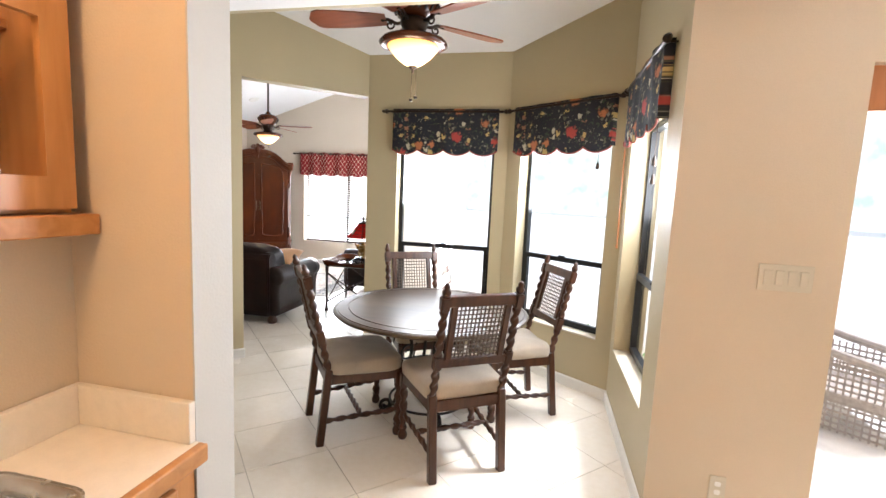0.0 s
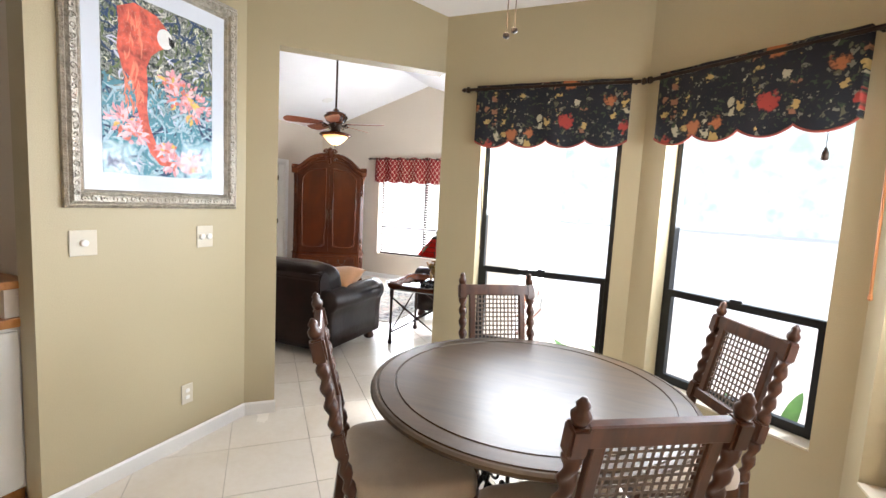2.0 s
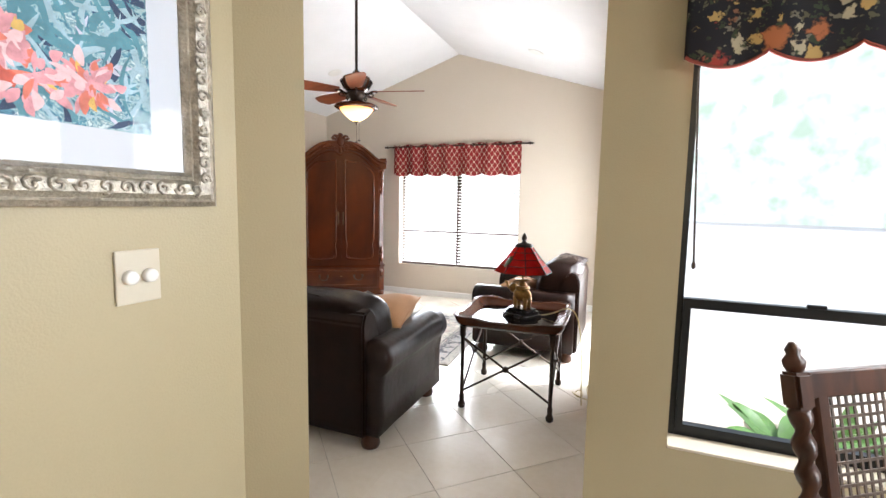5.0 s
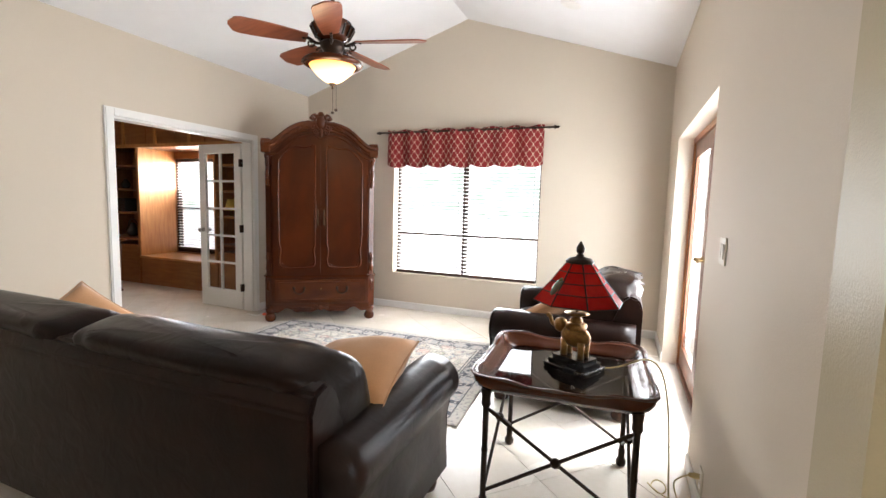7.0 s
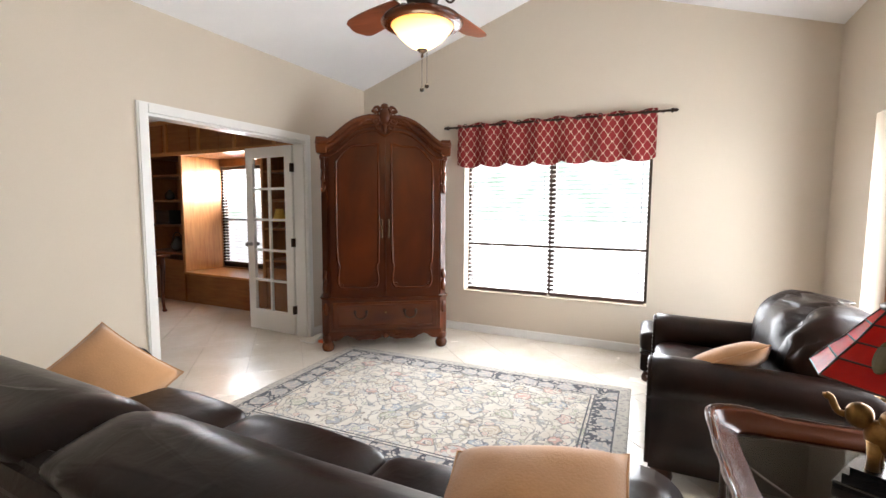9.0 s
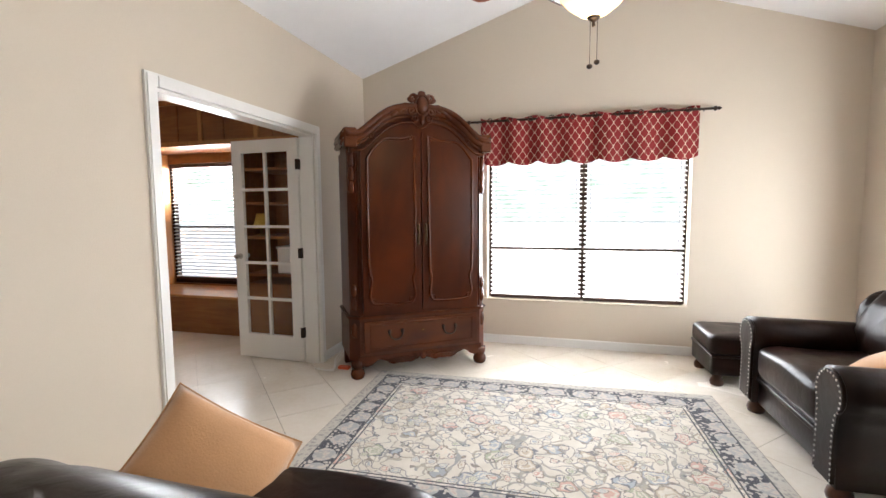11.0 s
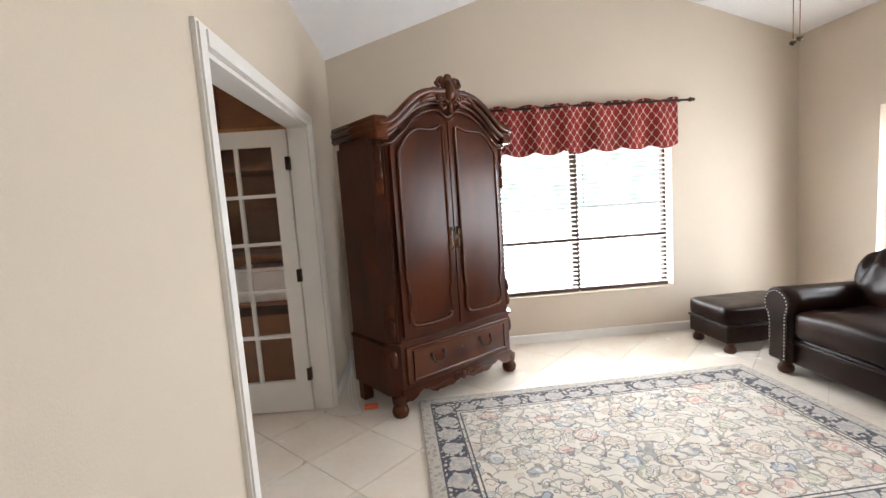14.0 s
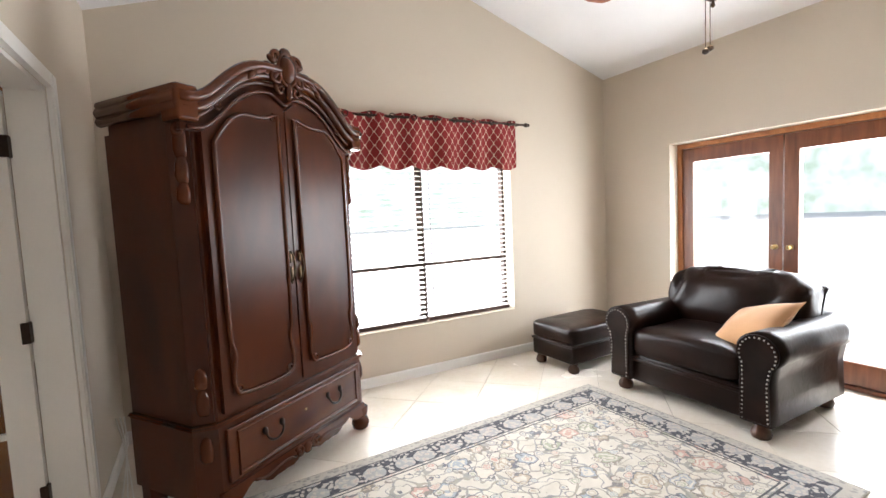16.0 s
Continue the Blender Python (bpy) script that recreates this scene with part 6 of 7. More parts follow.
pic = thing("framed_picture", pose(NX0, 2.972, 1.391, 0, 0, 90), "silver framed bird and flower print in a white mat", "picture")
M_SILVER = mat("carved_silver_leaf", (0.42, 0.39, 0.33), 0.32, metal=0.85, var=0.35, scale=30, fine=120, bump=0.5)
HW, HH, FW = 0.46, 1.185, 0.085
fb = bmesh.new()
prof = [(0.0, 0.0), (0.0, -0.022), (0.012, -0.030), (0.018, -0.026), (0.03, -0.038), (0.055, -0.034), (0.065, -0.022), (0.074, -0.026), (FW, -0.014), (FW, 0.0)]
rings = []
for sx, top in ((-1, 0), (1, 0), (1, 1), (-1, 1)):
    rings.append([fb.verts.new((sx * (HW - d), y, (HH - d) if top else d)) for d, y in prof])
for i in range(4):
    a, b = rings[i], rings[(i + 1) % 4]
    for k in range(len(prof) - 1):
        fb.faces.new((a[k], a[k + 1], b[k + 1], b[k]))
frm = part("frame", fb, M_SILVER, pic, "carved silver frame")
orn = bmesh.new()
k = 0
for side in range(4):
    L = 2 * HW if side % 2 == 0 else HH
    cnt = int((L - 0.09) / 0.042)
    for i in range(cnt):
        q = 0.05 + (L - 0.10) * (i + 0.5) / cnt
        x, z = {0: (-HW + q, 0.043), 1: (HW - 0.043, q), 2: (-HW + q, HH - 0.043), 3: (-HW + 0.043, q)}[side]
        pts = spiral((x, -0.037, z), 0.017, 0.004, k * 1.3, 1.1, 9)
        tube(pts, 0.0045, 5, orn)
        k += 1
tagged(part("frame_carving", orn, M_SILVER, frm, "row of carved silver scrolls", smooth=True), kind="stuff")
part("mat_board", box_bm(-HW + FW - 0.004, HW - FW + 0.004, -0.010, -0.004, FW - 0.004, HH - FW + 0.004), mat("white_mat_board", (0.64, 0.68, 0.75), 0.8, var=0.02, bump=0.02), pic, "white mat board")
PX0, PX1, PZ0, PZ1 = -0.295, 0.295, 0.165, 1.015
pr = part("print", box_bm(PX0, PX1, -0.0115, -0.010, PZ0, PZ1), print_material(), pic, "print of leaves, flowers and a red bird")
random.seed(4)


def flat_shape(outline, y, mtl, nm):
    bm = bmesh.new()
    f = bm.faces.new([bm.verts.new((x, y, z)) for x, z in outline])
    r = bmesh.ops.extrude_face_region(bm, geom=[f])
    for v in (g for g in r["geom"] if isinstance(g, bmesh.types.BMVert)):
        v.co.y -= 0.0006
    return part(nm, bm, mtl, pr)


M_RED = mat("red_paint", (0.60, 0.11, 0.07), 0.6, var=0.6, scale=22, fine=60, bump=0.02)
M_PINK = mat("pink_paint", (0.72, 0.32, 0.36), 0.6, var=0.45, scale=24, fine=70, bump=0.02)
bird = [(-0.22, 0.94), (-0.14, 0.985), (-0.03, 0.965), (0.02, 0.92), (0.05, 0.88), (0.03, 0.83), (-0.02, 0.80), (-0.06, 0.76), (-0.085, 0.70), (-0.08, 0.60), (-0.085, 0.50), (-0.075, 0.42), (-0.04, 0.33), (0.0, 0.27), (0.05, 0.235), (0.04, 0.215), (-0.02, 0.225), (-0.07, 0.28), (-0.11, 0.38), (-0.135, 0.50), (-0.15, 0.62), (-0.20, 0.66), (-0.225, 0.76), (-0.215, 0.86)]
flat_shape(bird, -0.0123, M_RED, "painted_bird")
flat_shape([(0.012 + 0.042 * math.cos(a), 0.865 + 0.05 * math.sin(a)) for a in (2 * math.pi * i / 16 for i in range(16))], -0.0135, mat("white_paint", (0.8, 0.8, 0.78), 0.6), "painted_face")
flat_shape([(0.03, 0.885), (0.065, 0.87), (0.06, 0.83), (0.035, 0.845)], -0.0142, M_SHADOWGAP, "painted_beak")
def strokes(nm, mtl, n, place, y0):
    """Many small brush strokes of one colour, as one thin layer of paint."""
    bm = bmesh.new()
    for _ in range(n):
        cx, cz, ln, wd, an, bend = place()
        ca, sa = math.cos(an), math.sin(an)
        lo, hi = [], []
        y = y0 - 0.0009 * random.random()
        for i in range(6):
            t = i / 5
            u, h = (t - 0.5) * ln, wd * math.sin(math.pi * min(0.97, max(0.03, t))) ** 0.7
            c = bend * (u / ln * 2) ** 2 * ln * 0.5
            for row, q in ((lo, c - h / 2), (hi, c + h / 2)):
                x, z = cx + ca * u - sa * q, cz + sa * u + ca * q
                row.append(bm.verts.new((max(PX0 + 0.003, min(PX1 - 0.003, x)), y, max(PZ0 + 0.003, min(PZ1 - 0.003, z)))))
        for i in range(5):
            bm.faces.new((lo[i], lo[i + 1], hi[i + 1], hi[i]))
    return tagged(part(nm, bm, mtl, pr), kind="stuff")


def spread(z0, z1, ln, wd):
    return lambda: (random.uniform(PX0, PX1), random.uniform(z0, z1), random.uniform(*ln), random.uniform(*wd), random.uniform(0, math.pi), random.uniform(-0.7, 0.7))


def bunch():
    cx, cz, r = random.choice(((0.12, 0.60, 0.11), (0.18, 0.55, 0.10), (0.05, 0.66, 0.07), (-0.20, 0.42, 0.09), (-0.15, 0.37, 0.07), (0.07, 0.24, 0.08), (0.16, 0.25, 0.07), (0.02, 0.30, 0.05)))
    a, q = random.uniform(0, 2 * math.pi), r * random.random() ** 0.7
    return cx + q * math.cos(a), cz + 0.8 * q * math.sin(a), random.uniform(0.02, 0.05), random.uniform(0.010, 0.022), a, random.uniform(-0.5, 0.5)


def paint(nm, c):
    return mat(nm, c, 0.65, var=0.3, scale=22, fine=70, bump=0.02)


strokes("painted_leaves", paint("dark_blue_paint", (0.03, 0.06, 0.13)), 130, spread(0.17, 1.0, (0.05, 0.13), (0.008, 0.02)), -0.0117)
strokes("painted_leaves", paint("teal_paint", (0.10, 0.27, 0.34)), 150, spread(0.17, 0.66, (0.06, 0.17), (0.010, 0.024)), -0.0118)
strokes("painted_leaves", paint("pale_teal_paint", (0.36, 0.52, 0.60)), 110, spread(0.17, 0.62, (0.06, 0.18), (0.007, 0.018)), -0.0119)
strokes("painted_leaves", paint("pale_lilac_paint", (0.58, 0.60, 0.72)), 60, spread(0.17, 0.85, (0.03, 0.09), (0.008, 0.016)), -0.0119)
strokes("painted_leaves", paint("olive_paint", (0.12, 0.16, 0.07)), 110, spread(0.62, 1.0, (0.03, 0.08), (0.008, 0.018)), -0.0119)
strokes("painted_specks", paint("cream_paint", (0.66, 0.66, 0.52)), 150, spread(0.60, 1.0, (0.012, 0.03), (0.005, 0.010)), -0.0120)
strokes("painted_blossom", paint("coral_paint", (0.70, 0.20, 0.14)), 90, bunch, -0.0127)
strokes("painted_blossom", M_PINK, 190, bunch, -0.0128)
strokes("painted_blossom", paint("pale_pink_paint", (0.80, 0.55, 0.58)), 100, bunch, -0.0129)
strokes("painted_blossom", paint("yellow_paint", (0.75, 0.50, 0.14)), 28, bunch, -0.0130)
strokes("painted_feathers", paint("light_red_paint", (0.78, 0.24, 0.15)), 60, lambda: (random.uniform(-0.19, -0.10), random.uniform(0.5, 0.95), random.uniform(0.04, 0.10), random.uniform(0.006, 0.014), random.uniform(1.2, 1.9), 0.2), -0.0125)
pg = part("glass", box_bm(-HW + FW - 0.003, HW - FW + 0.003, -0.0170, -0.0160, FW - 0.003, HH - FW + 0.003), glass("picture_glass", gloss=0.35), pic)
pg.visible_shadow = False


# ---- switches, outlets ----
def plate(name, m, w, h, label, kind="rocker", n=1):
    p = thing(name, m, label, "outlet" if kind == "outlet" else "light switch")
    part("cover_plate", box_bm(-w / 2, w / 2, -0.007, 0.0, -h / 2, h / 2, 0.003), M_CREAM, p)
    for k in range(n):
        x = (k - (n - 1) / 2) * 0.046
        if kind == "knob":
            part("dimmer_knob", lathe([(0.017, 0), (0.016, 0.012), (0.012, 0.014)], 18, Matrix.Translation((x, -0.007, 0)) @ Matrix.Rotation(math.pi / 2, 4, "X")), M_WHITE, p, smooth=True)
        elif kind == "outlet":
            for z in (-0.02, 0.02):
                part("socket", superq(0.014, 0.003, 0.012, 0.6, 0.6, 12, 6, Matrix.Translation((x, -0.008, z))), M_WHITE, p)
        else:
            part("rocker", box_bm(x - 0.016, x + 0.016, -0.012, -0.007, -0.032, 0.032, 0.002), M_CREAM, p)
    return p


nw = 90
plate("light_switch", pose(NX0, 2.590, 1.228, 0, 0, nw), 0.115, 0.118, "cream double switch plate with a dimmer knob", "knob", 1)
plate("light_switch", pose(NX0, 3.224, 1.228, 0, 0, nw), 0.105, 0.125, "cream plate with two round dimmer knobs", "knob", 2)
plate("outlet", pose(NX0, 3.106, 0.311, 0, 0, nw), 0.07, 0.115, "cream wall outlet near the baseboard", "outlet", 1)
plate("light_switch", pose(0.80, NY0, 1.24), 0.21, 0.115, "cream four-gang rocker switch plate", "rocker", 4)
plate("outlet", pose(0.64, NY0, 0.24), 0.07, 0.115, "cream kitchen wall outlet", "outlet", 1)
plate("light_switch", pose(XE, 5.745, 1.20, 0, 0, -90), 0.115, 0.115, "cream rocker switch beside the patio door", "rocker", 2)
op = plate("outlet", pose(XE, 5.78, 0.16, 0, 0, -90), 0.07, 0.115, "cream wall outlet with a lamp plug", "outlet", 1)
part("plug", lathe([(0.012, 0), (0.014, 0.02), (0.008, 0.045)], 10, Matrix.Translation((0, -0.008, 0.02)) @ Matrix.Rotation(math.pi / 2, 4, "X")), M_CORD, op, "yellow plug")
cd = bez((0, -0.05, 0.02), (-0.05, -0.12, -0.05), (-0.12, -0.10, -0.1), (-0.05, -0.08, -0.15), 10)
loop = [Vector((-0.05 - 0.10 * t + 0.06 * math.sin(9 * t), -0.10 - 0.10 * t + 0.05 * math.cos(8 * t), -0.153 + 0.03 * abs(math.sin(7 * t)))) for t in (i / 24 for i in range(25))]
part("cord", tube(cd + loop, 0.0035, 6), M_CORD, op, "yellowed cord coiled on the floor")
tv = thing("power_cord", pose(-6.30, 7.80, 0.0), "white cords trailing behind the armoire", "cord")
for k in range(3):
    part("cable", tube(bez((-0.10 - 0.02 * k, 0.50, 0.35), (-0.06, 0.35 + 0.04 * k, 0.0), (-0.16 + 0.05 * k, 0.10, 0.02), (0.02 * k, -0.10 - 0.06 * k, 0.008), 14) + bez((0.02 * k, -0.10 - 0.06 * k, 0.008), (0.1, -0.22, 0.008), (-0.05, -0.28, 0.008), (-0.15 + 0.04 * k, -0.20, 0.008), 8)[1:], 0.004, 6), M_WHITECORD, tv)
part("orange_strip", box_bm(0.06, 0.16, -0.17, -0.12, 0.0, 0.025, 0.004), mat("orange_plastic", (0.6, 0.10, 0.03), 0.4), tv, "orange power strip end")


# ---- kitchen ----
ct = thing("kitchen_counter", pose(0, 0, 0), "cream laminate countertop with oak edge and backsplash", "countertop")
tb = bmesh.new()
for b in ((-1.337, -1.31, -1.9, 1.088), (-1.06, -0.985, -1.9, 1.088), (-1.31, -1.06, 0.86, 1.088), (-1.31, -1.06, -1.9, 0.36)):
    bm_box(tb, b[0], b[1], b[2], b[3], 0.88, 0.92)
part("top", tb, M_LAMIN, ct)
part("edge", box_bm(-0.985, -0.96, -1.9, 1.088, 0.878, 0.922, 0.005), M_OAKX, ct, "oak front edge")
part("backsplash", box_bm(-1.338, -1.319, -1.9, 1.088, 0.92, 1.022, 0.003), M_LAMIN, ct)
part("side_splash", box_bm(-1.319, -0.995, 1.068, 1.088, 0.92, 1.022, 0.003), M_LAMIN, ct)
sk = thing("kitchen_sink", pose(-1.165, 0.61, 0.92), "stainless steel drop-in kitchen sink", "sink")
sb = bmesh.new()
prof = [(0.140, 0.268, 0.001), (0.140, 0.268, 0.006), (0.125, 0.250, 0.005), (0.115, 0.240, -0.03), (0.105, 0.225, -0.15), (0.02, 0.02, -0.155)]
rings = []
for rx, ry, z in prof:
    ring = []
    for i in range(40):
        a = 2 * math.pi * i / 40
        ring.append(sb.verts.new((rx * spow(math.cos(a), 0.3), ry * spow(math.sin(a), 0.3), z)))
    rings.append(ring)
for a, b in zip(rings, rings[1:]):
    for i in range(40):
        sb.faces.new((a[i], a[(i + 1) % 40], b[(i + 1) % 40], b[i]))
sb.faces.new(rings[-1])
part("bowl", sb, M_STEEL, sk, smooth=True)
bc = thing("base_cabinet", pose(0, 0, 0), "honey oak base cabinet with a drawer", "cabinet")
part("body", box_bm(-1.336, -1.02, -1.9, 1.085, 0.0, 0.60), M_OAK, bc)
part("face_frame", box_bm(-1.02, -1.0, -1.9, 1.085, 0.09, 0.875), M_OAK, bc)
for y in (0.56, -0.02, -0.60):
    part("drawer", box_bm(-1.0, -0.982, y, y + 0.46, 0.70, 0.845, 0.005), M_OAKX, bc)
    part("door", box_bm(-1.0, -0.982, y, y + 0.46, 0.12, 0.67, 0.005), M_OAK, bc)
uc = thing("wall_cabinet", pose(0, 0, 0), "honey oak wall cabinet with glazed doors", "cabinet")
ub = bmesh.new()
for b in ((-1.72, -1.285, 0.16, 0.18, 1.45, 2.29), (-1.72, -1.285, 1.03, 1.05, 1.45, 2.29), (-1.72, -1.285, 0.18, 1.03, 1.45, 1.47), (-1.72, -1.285, 0.18, 1.03, 2.27, 2.29), (-1.735, -1.72, 0.16, 1.05, 1.45, 2.29), (-1.71, -1.41, 0.18, 1.03, 1.85, 1.868)):
    bm_box(ub, *b)
part("body", ub, M_OAK, uc)
part("light_rail", box_bm(-1.338, -1.245, 0.12, 1.086, 1.40, 1.448, 0.004), M_OAKX, uc, "oak bottom rail")
for y0 in (0.165, 0.61):
    y1 = y0 + 0.437
    db = bmesh.new()
    for b in ((y0, y0 + 0.06, 1.46, 2.28), (y1 - 0.06, y1, 1.46, 2.28), (y0 + 0.06, y1 - 0.06, 1.46, 1.53), (y0 + 0.06, y1 - 0.06, 2.21, 2.28), (y0 + 0.06, y1 - 0.06, 1.855, 1.885)):
        bm_box(db, -1.283, -1.263, b[0], b[1], b[2], b[3])
    d = part("door", db, M_OAK, uc, "glazed oak cabinet door")
    g = part("pane", box_bm(-1.274, -1.271, y0 + 0.06, y1 - 0.06, 1.53, 2.21), M_GLASS, d)
    g.visible_shadow = False
pn = thing("kitchen_peninsula", pose(0, 0, 0), "white kitchen peninsula with an oak-edged counter", "kitchen unit")
part("body", box_bm(-4.4, -3.06, 1.86, 2.44, 0.10, 0.86, 0.004), M_WHITE, pn)
part("toe_kick", box_bm(-4.38, -3.10, 1.90, 2.42, 0.0, 0.10), M_OAKX, pn)
part("appliance_panel", box_bm(-3.06, -3.045, 1.90, 2.40, 0.12, 0.84, 0.004), M_WHITE, pn, "white appliance front")
part("counter", box_bm(-4.42, -3.03, 1.83, 2.455, 0.86, 0.90, 0.005), M_OAKX, pn)
part("riser", box_bm(-4.4, -3.06, 2.36, 2.455, 0.90, 1.03), M_LAMIN, pn)
part("ledge", box_bm(-4.42, -3.03, 2.32, 2.457, 1.03, 1.065, 0.005), M_OAKX, pn)
kl = thing("kitchen_ceiling_light", pose(-0.92, 0.10, 2.457), "flush frosted kitchen ceiling light", "ceiling light")
part("diffuser", lathe([(0.05, -0.09), (0.13, -0.075), (0.19, -0.03), (0.2, 0.0)], 28), glow("warm_diffuser", (1.0, 0.72, 0.42), 6.0), kl, smooth=True)
part("base", lathe([(0.2, -0.012), (0.215, -0.012), (0.215, 0.0), (0.2, 0.0)], 28), M_WHITE, kl)
kd_ = bpy.data.lights.new("kitchen_light", "POINT")
kd_.energy, kd_.color, kd_.shadow_soft_size = KITCHEN_POWER, (1.0, 0.54, 0.21), 0.15
new("kitchen_light", kd_).location = (-0.92, 0.10, 2.28)

# ---- study behind the doorway ----
def bookcase(x0, x1, shelves, label):
    b = thing("bookcase", pose(0, 0, 0), label, "bookcase", "study shelving")
    part("back_panel", box_bm(x0, x1, 8.86, 8.895, 0, 2.09), M_BOOKOAK, b)
    for x in (x0, x1 - 0.03):
        part("side_panel", box_bm(x, x + 0.03, 8.28, 8.86, 0, 2.09, 0.003), M_BOOKOAK, b)
    part("base_panel", box_bm(x0 + 0.03, x1 - 0.03, 8.30, 8.86, 0, 0.60, 0.003), M_BOOKOAK, b)
    for z in shelves:
        part("shelf", box_bm(x0 + 0.03, x1 - 0.03, 8.29, 8.86, z, z + 0.028, 0.003), M_BOOKOAK, b)
    return b


bookcase(-10.28, -9.285, (0.68, 1.08, 1.44, 1.80), "built-in honey oak bookcase with a few ornaments")
bookcase(-7.70, -6.64, (0.68, 1.08, 1.44, 1.80), "built-in honey oak bookcase beside the window seat")
oc = thing("overhead_cabinet", pose(0, 0, 0), "row of oak cabinets above the study shelves", "cabinet")
part("body", box_bm(-10.28, -6.64, 8.31, 8.89, 2.094, 2.595), M_BOOKOAK, oc)
for k in range(6):
    x = -10.26 + k * 0.60
    part("door", box_bm(x, x + 0.585, 8.288, 8.308, 2.12, 2.575, 0.004), M_BOOKOAK, oc)
ff = bmesh.new()
bm_box(ff, -10.28, -6.64, 8.262, 8.286, 2.085, 2.135)
bm_box(ff, -10.28, -6.64, 8.262, 8.286, 2.53, 2.585)
for k in range(6):
    bm_box(ff, -10.28 + k * 0.70, -10.235 + k * 0.70, 8.262, 8.286, 2.135, 2.53)
part("face_frame", ff, M_OAK, oc, "lighter oak face frame")
ws = thing("built_in_bench", pose(0, 0, 0), "honey oak built-in bench under the study window", "bench")
part("front_panel", box_bm(-9.28, -7.703, 8.30, 8.33, 0, 0.41), M_BOOKOAK, ws)
part("seat_board", box_bm(-9.282, -7.702, 8.27, 8.89, 0.41, 0.44, 0.004), M_OAKX, ws)
for x in (-9.282, -7.724):
    part("reveal_panel", box_bm(x, x + 0.02, 8.29, 8.89, 0.442, 2.09), M_OAK, ws)
sw = thing("window_5", pose(-8.46, 8.90, 0, 0, 0, 180), "dark framed study window with slat blinds", "window", kind="structure")
fb = bmesh.new()
for b in ((-0.838, -0.80, 0.452, 1.978), (0.80, 0.838, 0.452, 1.978), (-0.80, 0.80, 0.452, 0.50), (-0.80, 0.80, 1.94, 1.978), (-0.80, 0.80, 1.16, 1.19)):
    bm_box(fb, b[0], b[1], -0.11, -0.05, b[2], b[3])
part("window_frame", fb, M_BRONZE, sw)
g = part("pane", box_bm(-0.80, 0.80, -0.09, -0.086, 0.5, 1.94), M_GLASS, sw)
g.visible_shadow = False
blind("window_blind", pose(-8.46, 8.935, 0), 1.60, 0.50, 1.97, "pale horizontal slat blind in the study")
M_JADE = mat("dark_glaze", (0.03, 0.03, 0.028), 0.2, var=0.3, coat=0.5)
for x, z, r, nm, lb in ((-9.85, 1.468, 0.07, "vase", "dark glazed round vase on the shelf"), (-9.72, 0.708, 0.10, "teapot", "dark metal teapot ornament on the shelf"), (-9.9, 1.108, 0.12, "storage_box", "dark storage box on the shelf")):
    o = thing(nm, pose(x, 8.48, z), lb, nm.replace("_", " "))
    if nm == "storage_box":
        part("body", box_bm(-0.16, 0.16, -0.10, 0.10, 0, 0.18, 0.006), M_JADE, o)
        part("lid", box_bm(-0.165, 0.165, -0.105, 0.105, 0.18, 0.21, 0.006), M_JADE, o)
    else:
        part("body", lathe([(r * 0.5, 0), (r * 0.9, r * 0.4), (r, r), (r * 0.75, r * 1.6), (r * 0.35, r * 2.0), (r * 0.42, r * 2.2)], 18), M_JADE, o, smooth=True)
        if nm == "teapot":
            part("handle", tube([(0.11 * math.cos(a), 0, 0.15 + 0.13 * math.sin(a)) for a in (math.pi * i / 10 for i in range(11))], 0.008, 6), M_IRON, o)
wb = thing("storage_box", pose(-7.05, 8.50, 0.709), "white plastic storage box on the lowest shelf", "storage box")
part("body", box_bm(-0.26, 0.26, -0.16, 0.16, 0, 0.26, 0.01), M_WHITE, wb)
part("lid", box_bm(-0.27, 0.27, -0.17, 0.17, 0.26, 0.29, 0.008), M_WHITE, wb)
sl_ = thing("shelf_lamp", pose(-7.57, 8.44, 1.109), "small lamp with a yellow shade on the shelf", "lamp")
part("base", lathe([(0.05, 0.0), (0.05, 0.012), (0.015, 0.02), (0.012, 0.10)], 14), M_BRASS, sl_, smooth=True)
part("shade", lathe([(0.085, 0.08), (0.045, 0.24), (0.04, 0.24), (0.08, 0.08)], 18), mat("yellow_shade", (0.75, 0.50, 0.10), 0.7), sl_, "yellow cloth shade", smooth=True)
dk = thing("writing_desk", pose(-9.45, 7.45, 0), "cherry writing desk with cabriole legs", "desk")
part("top", box_bm(-0.65, 0.56, -0.42, 0.38, 0.72, 0.75, 0.006), M_CHERRYX, dk)
part("apron", box_bm(-0.60, 0.51, -0.37, 0.33, 0.62, 0.718, 0.004), M_CHERRYX, dk)
for sx in (-0.58, 0.48):
    for sy in (-0.35, 0.31):
        o = math.copysign(1, sx)
        lg = tube(bez((sx, sy, 0.70), (sx + o * 0.07, sy, 0.55), (sx - o * 0.05, sy, 0.2), (sx + o * 0.02, sy, 0.03), 12), lambda t: 0.035 - 0.018 * t, 8)
        superq(0.032, 0.028, 0.02, 0.9, 0.9, 12, 8, Matrix.Translation((sx + o * 0.025, sy, 0.02)), bm=lg)
        part("leg", lg, M_CHERRY, dk, smooth=True)

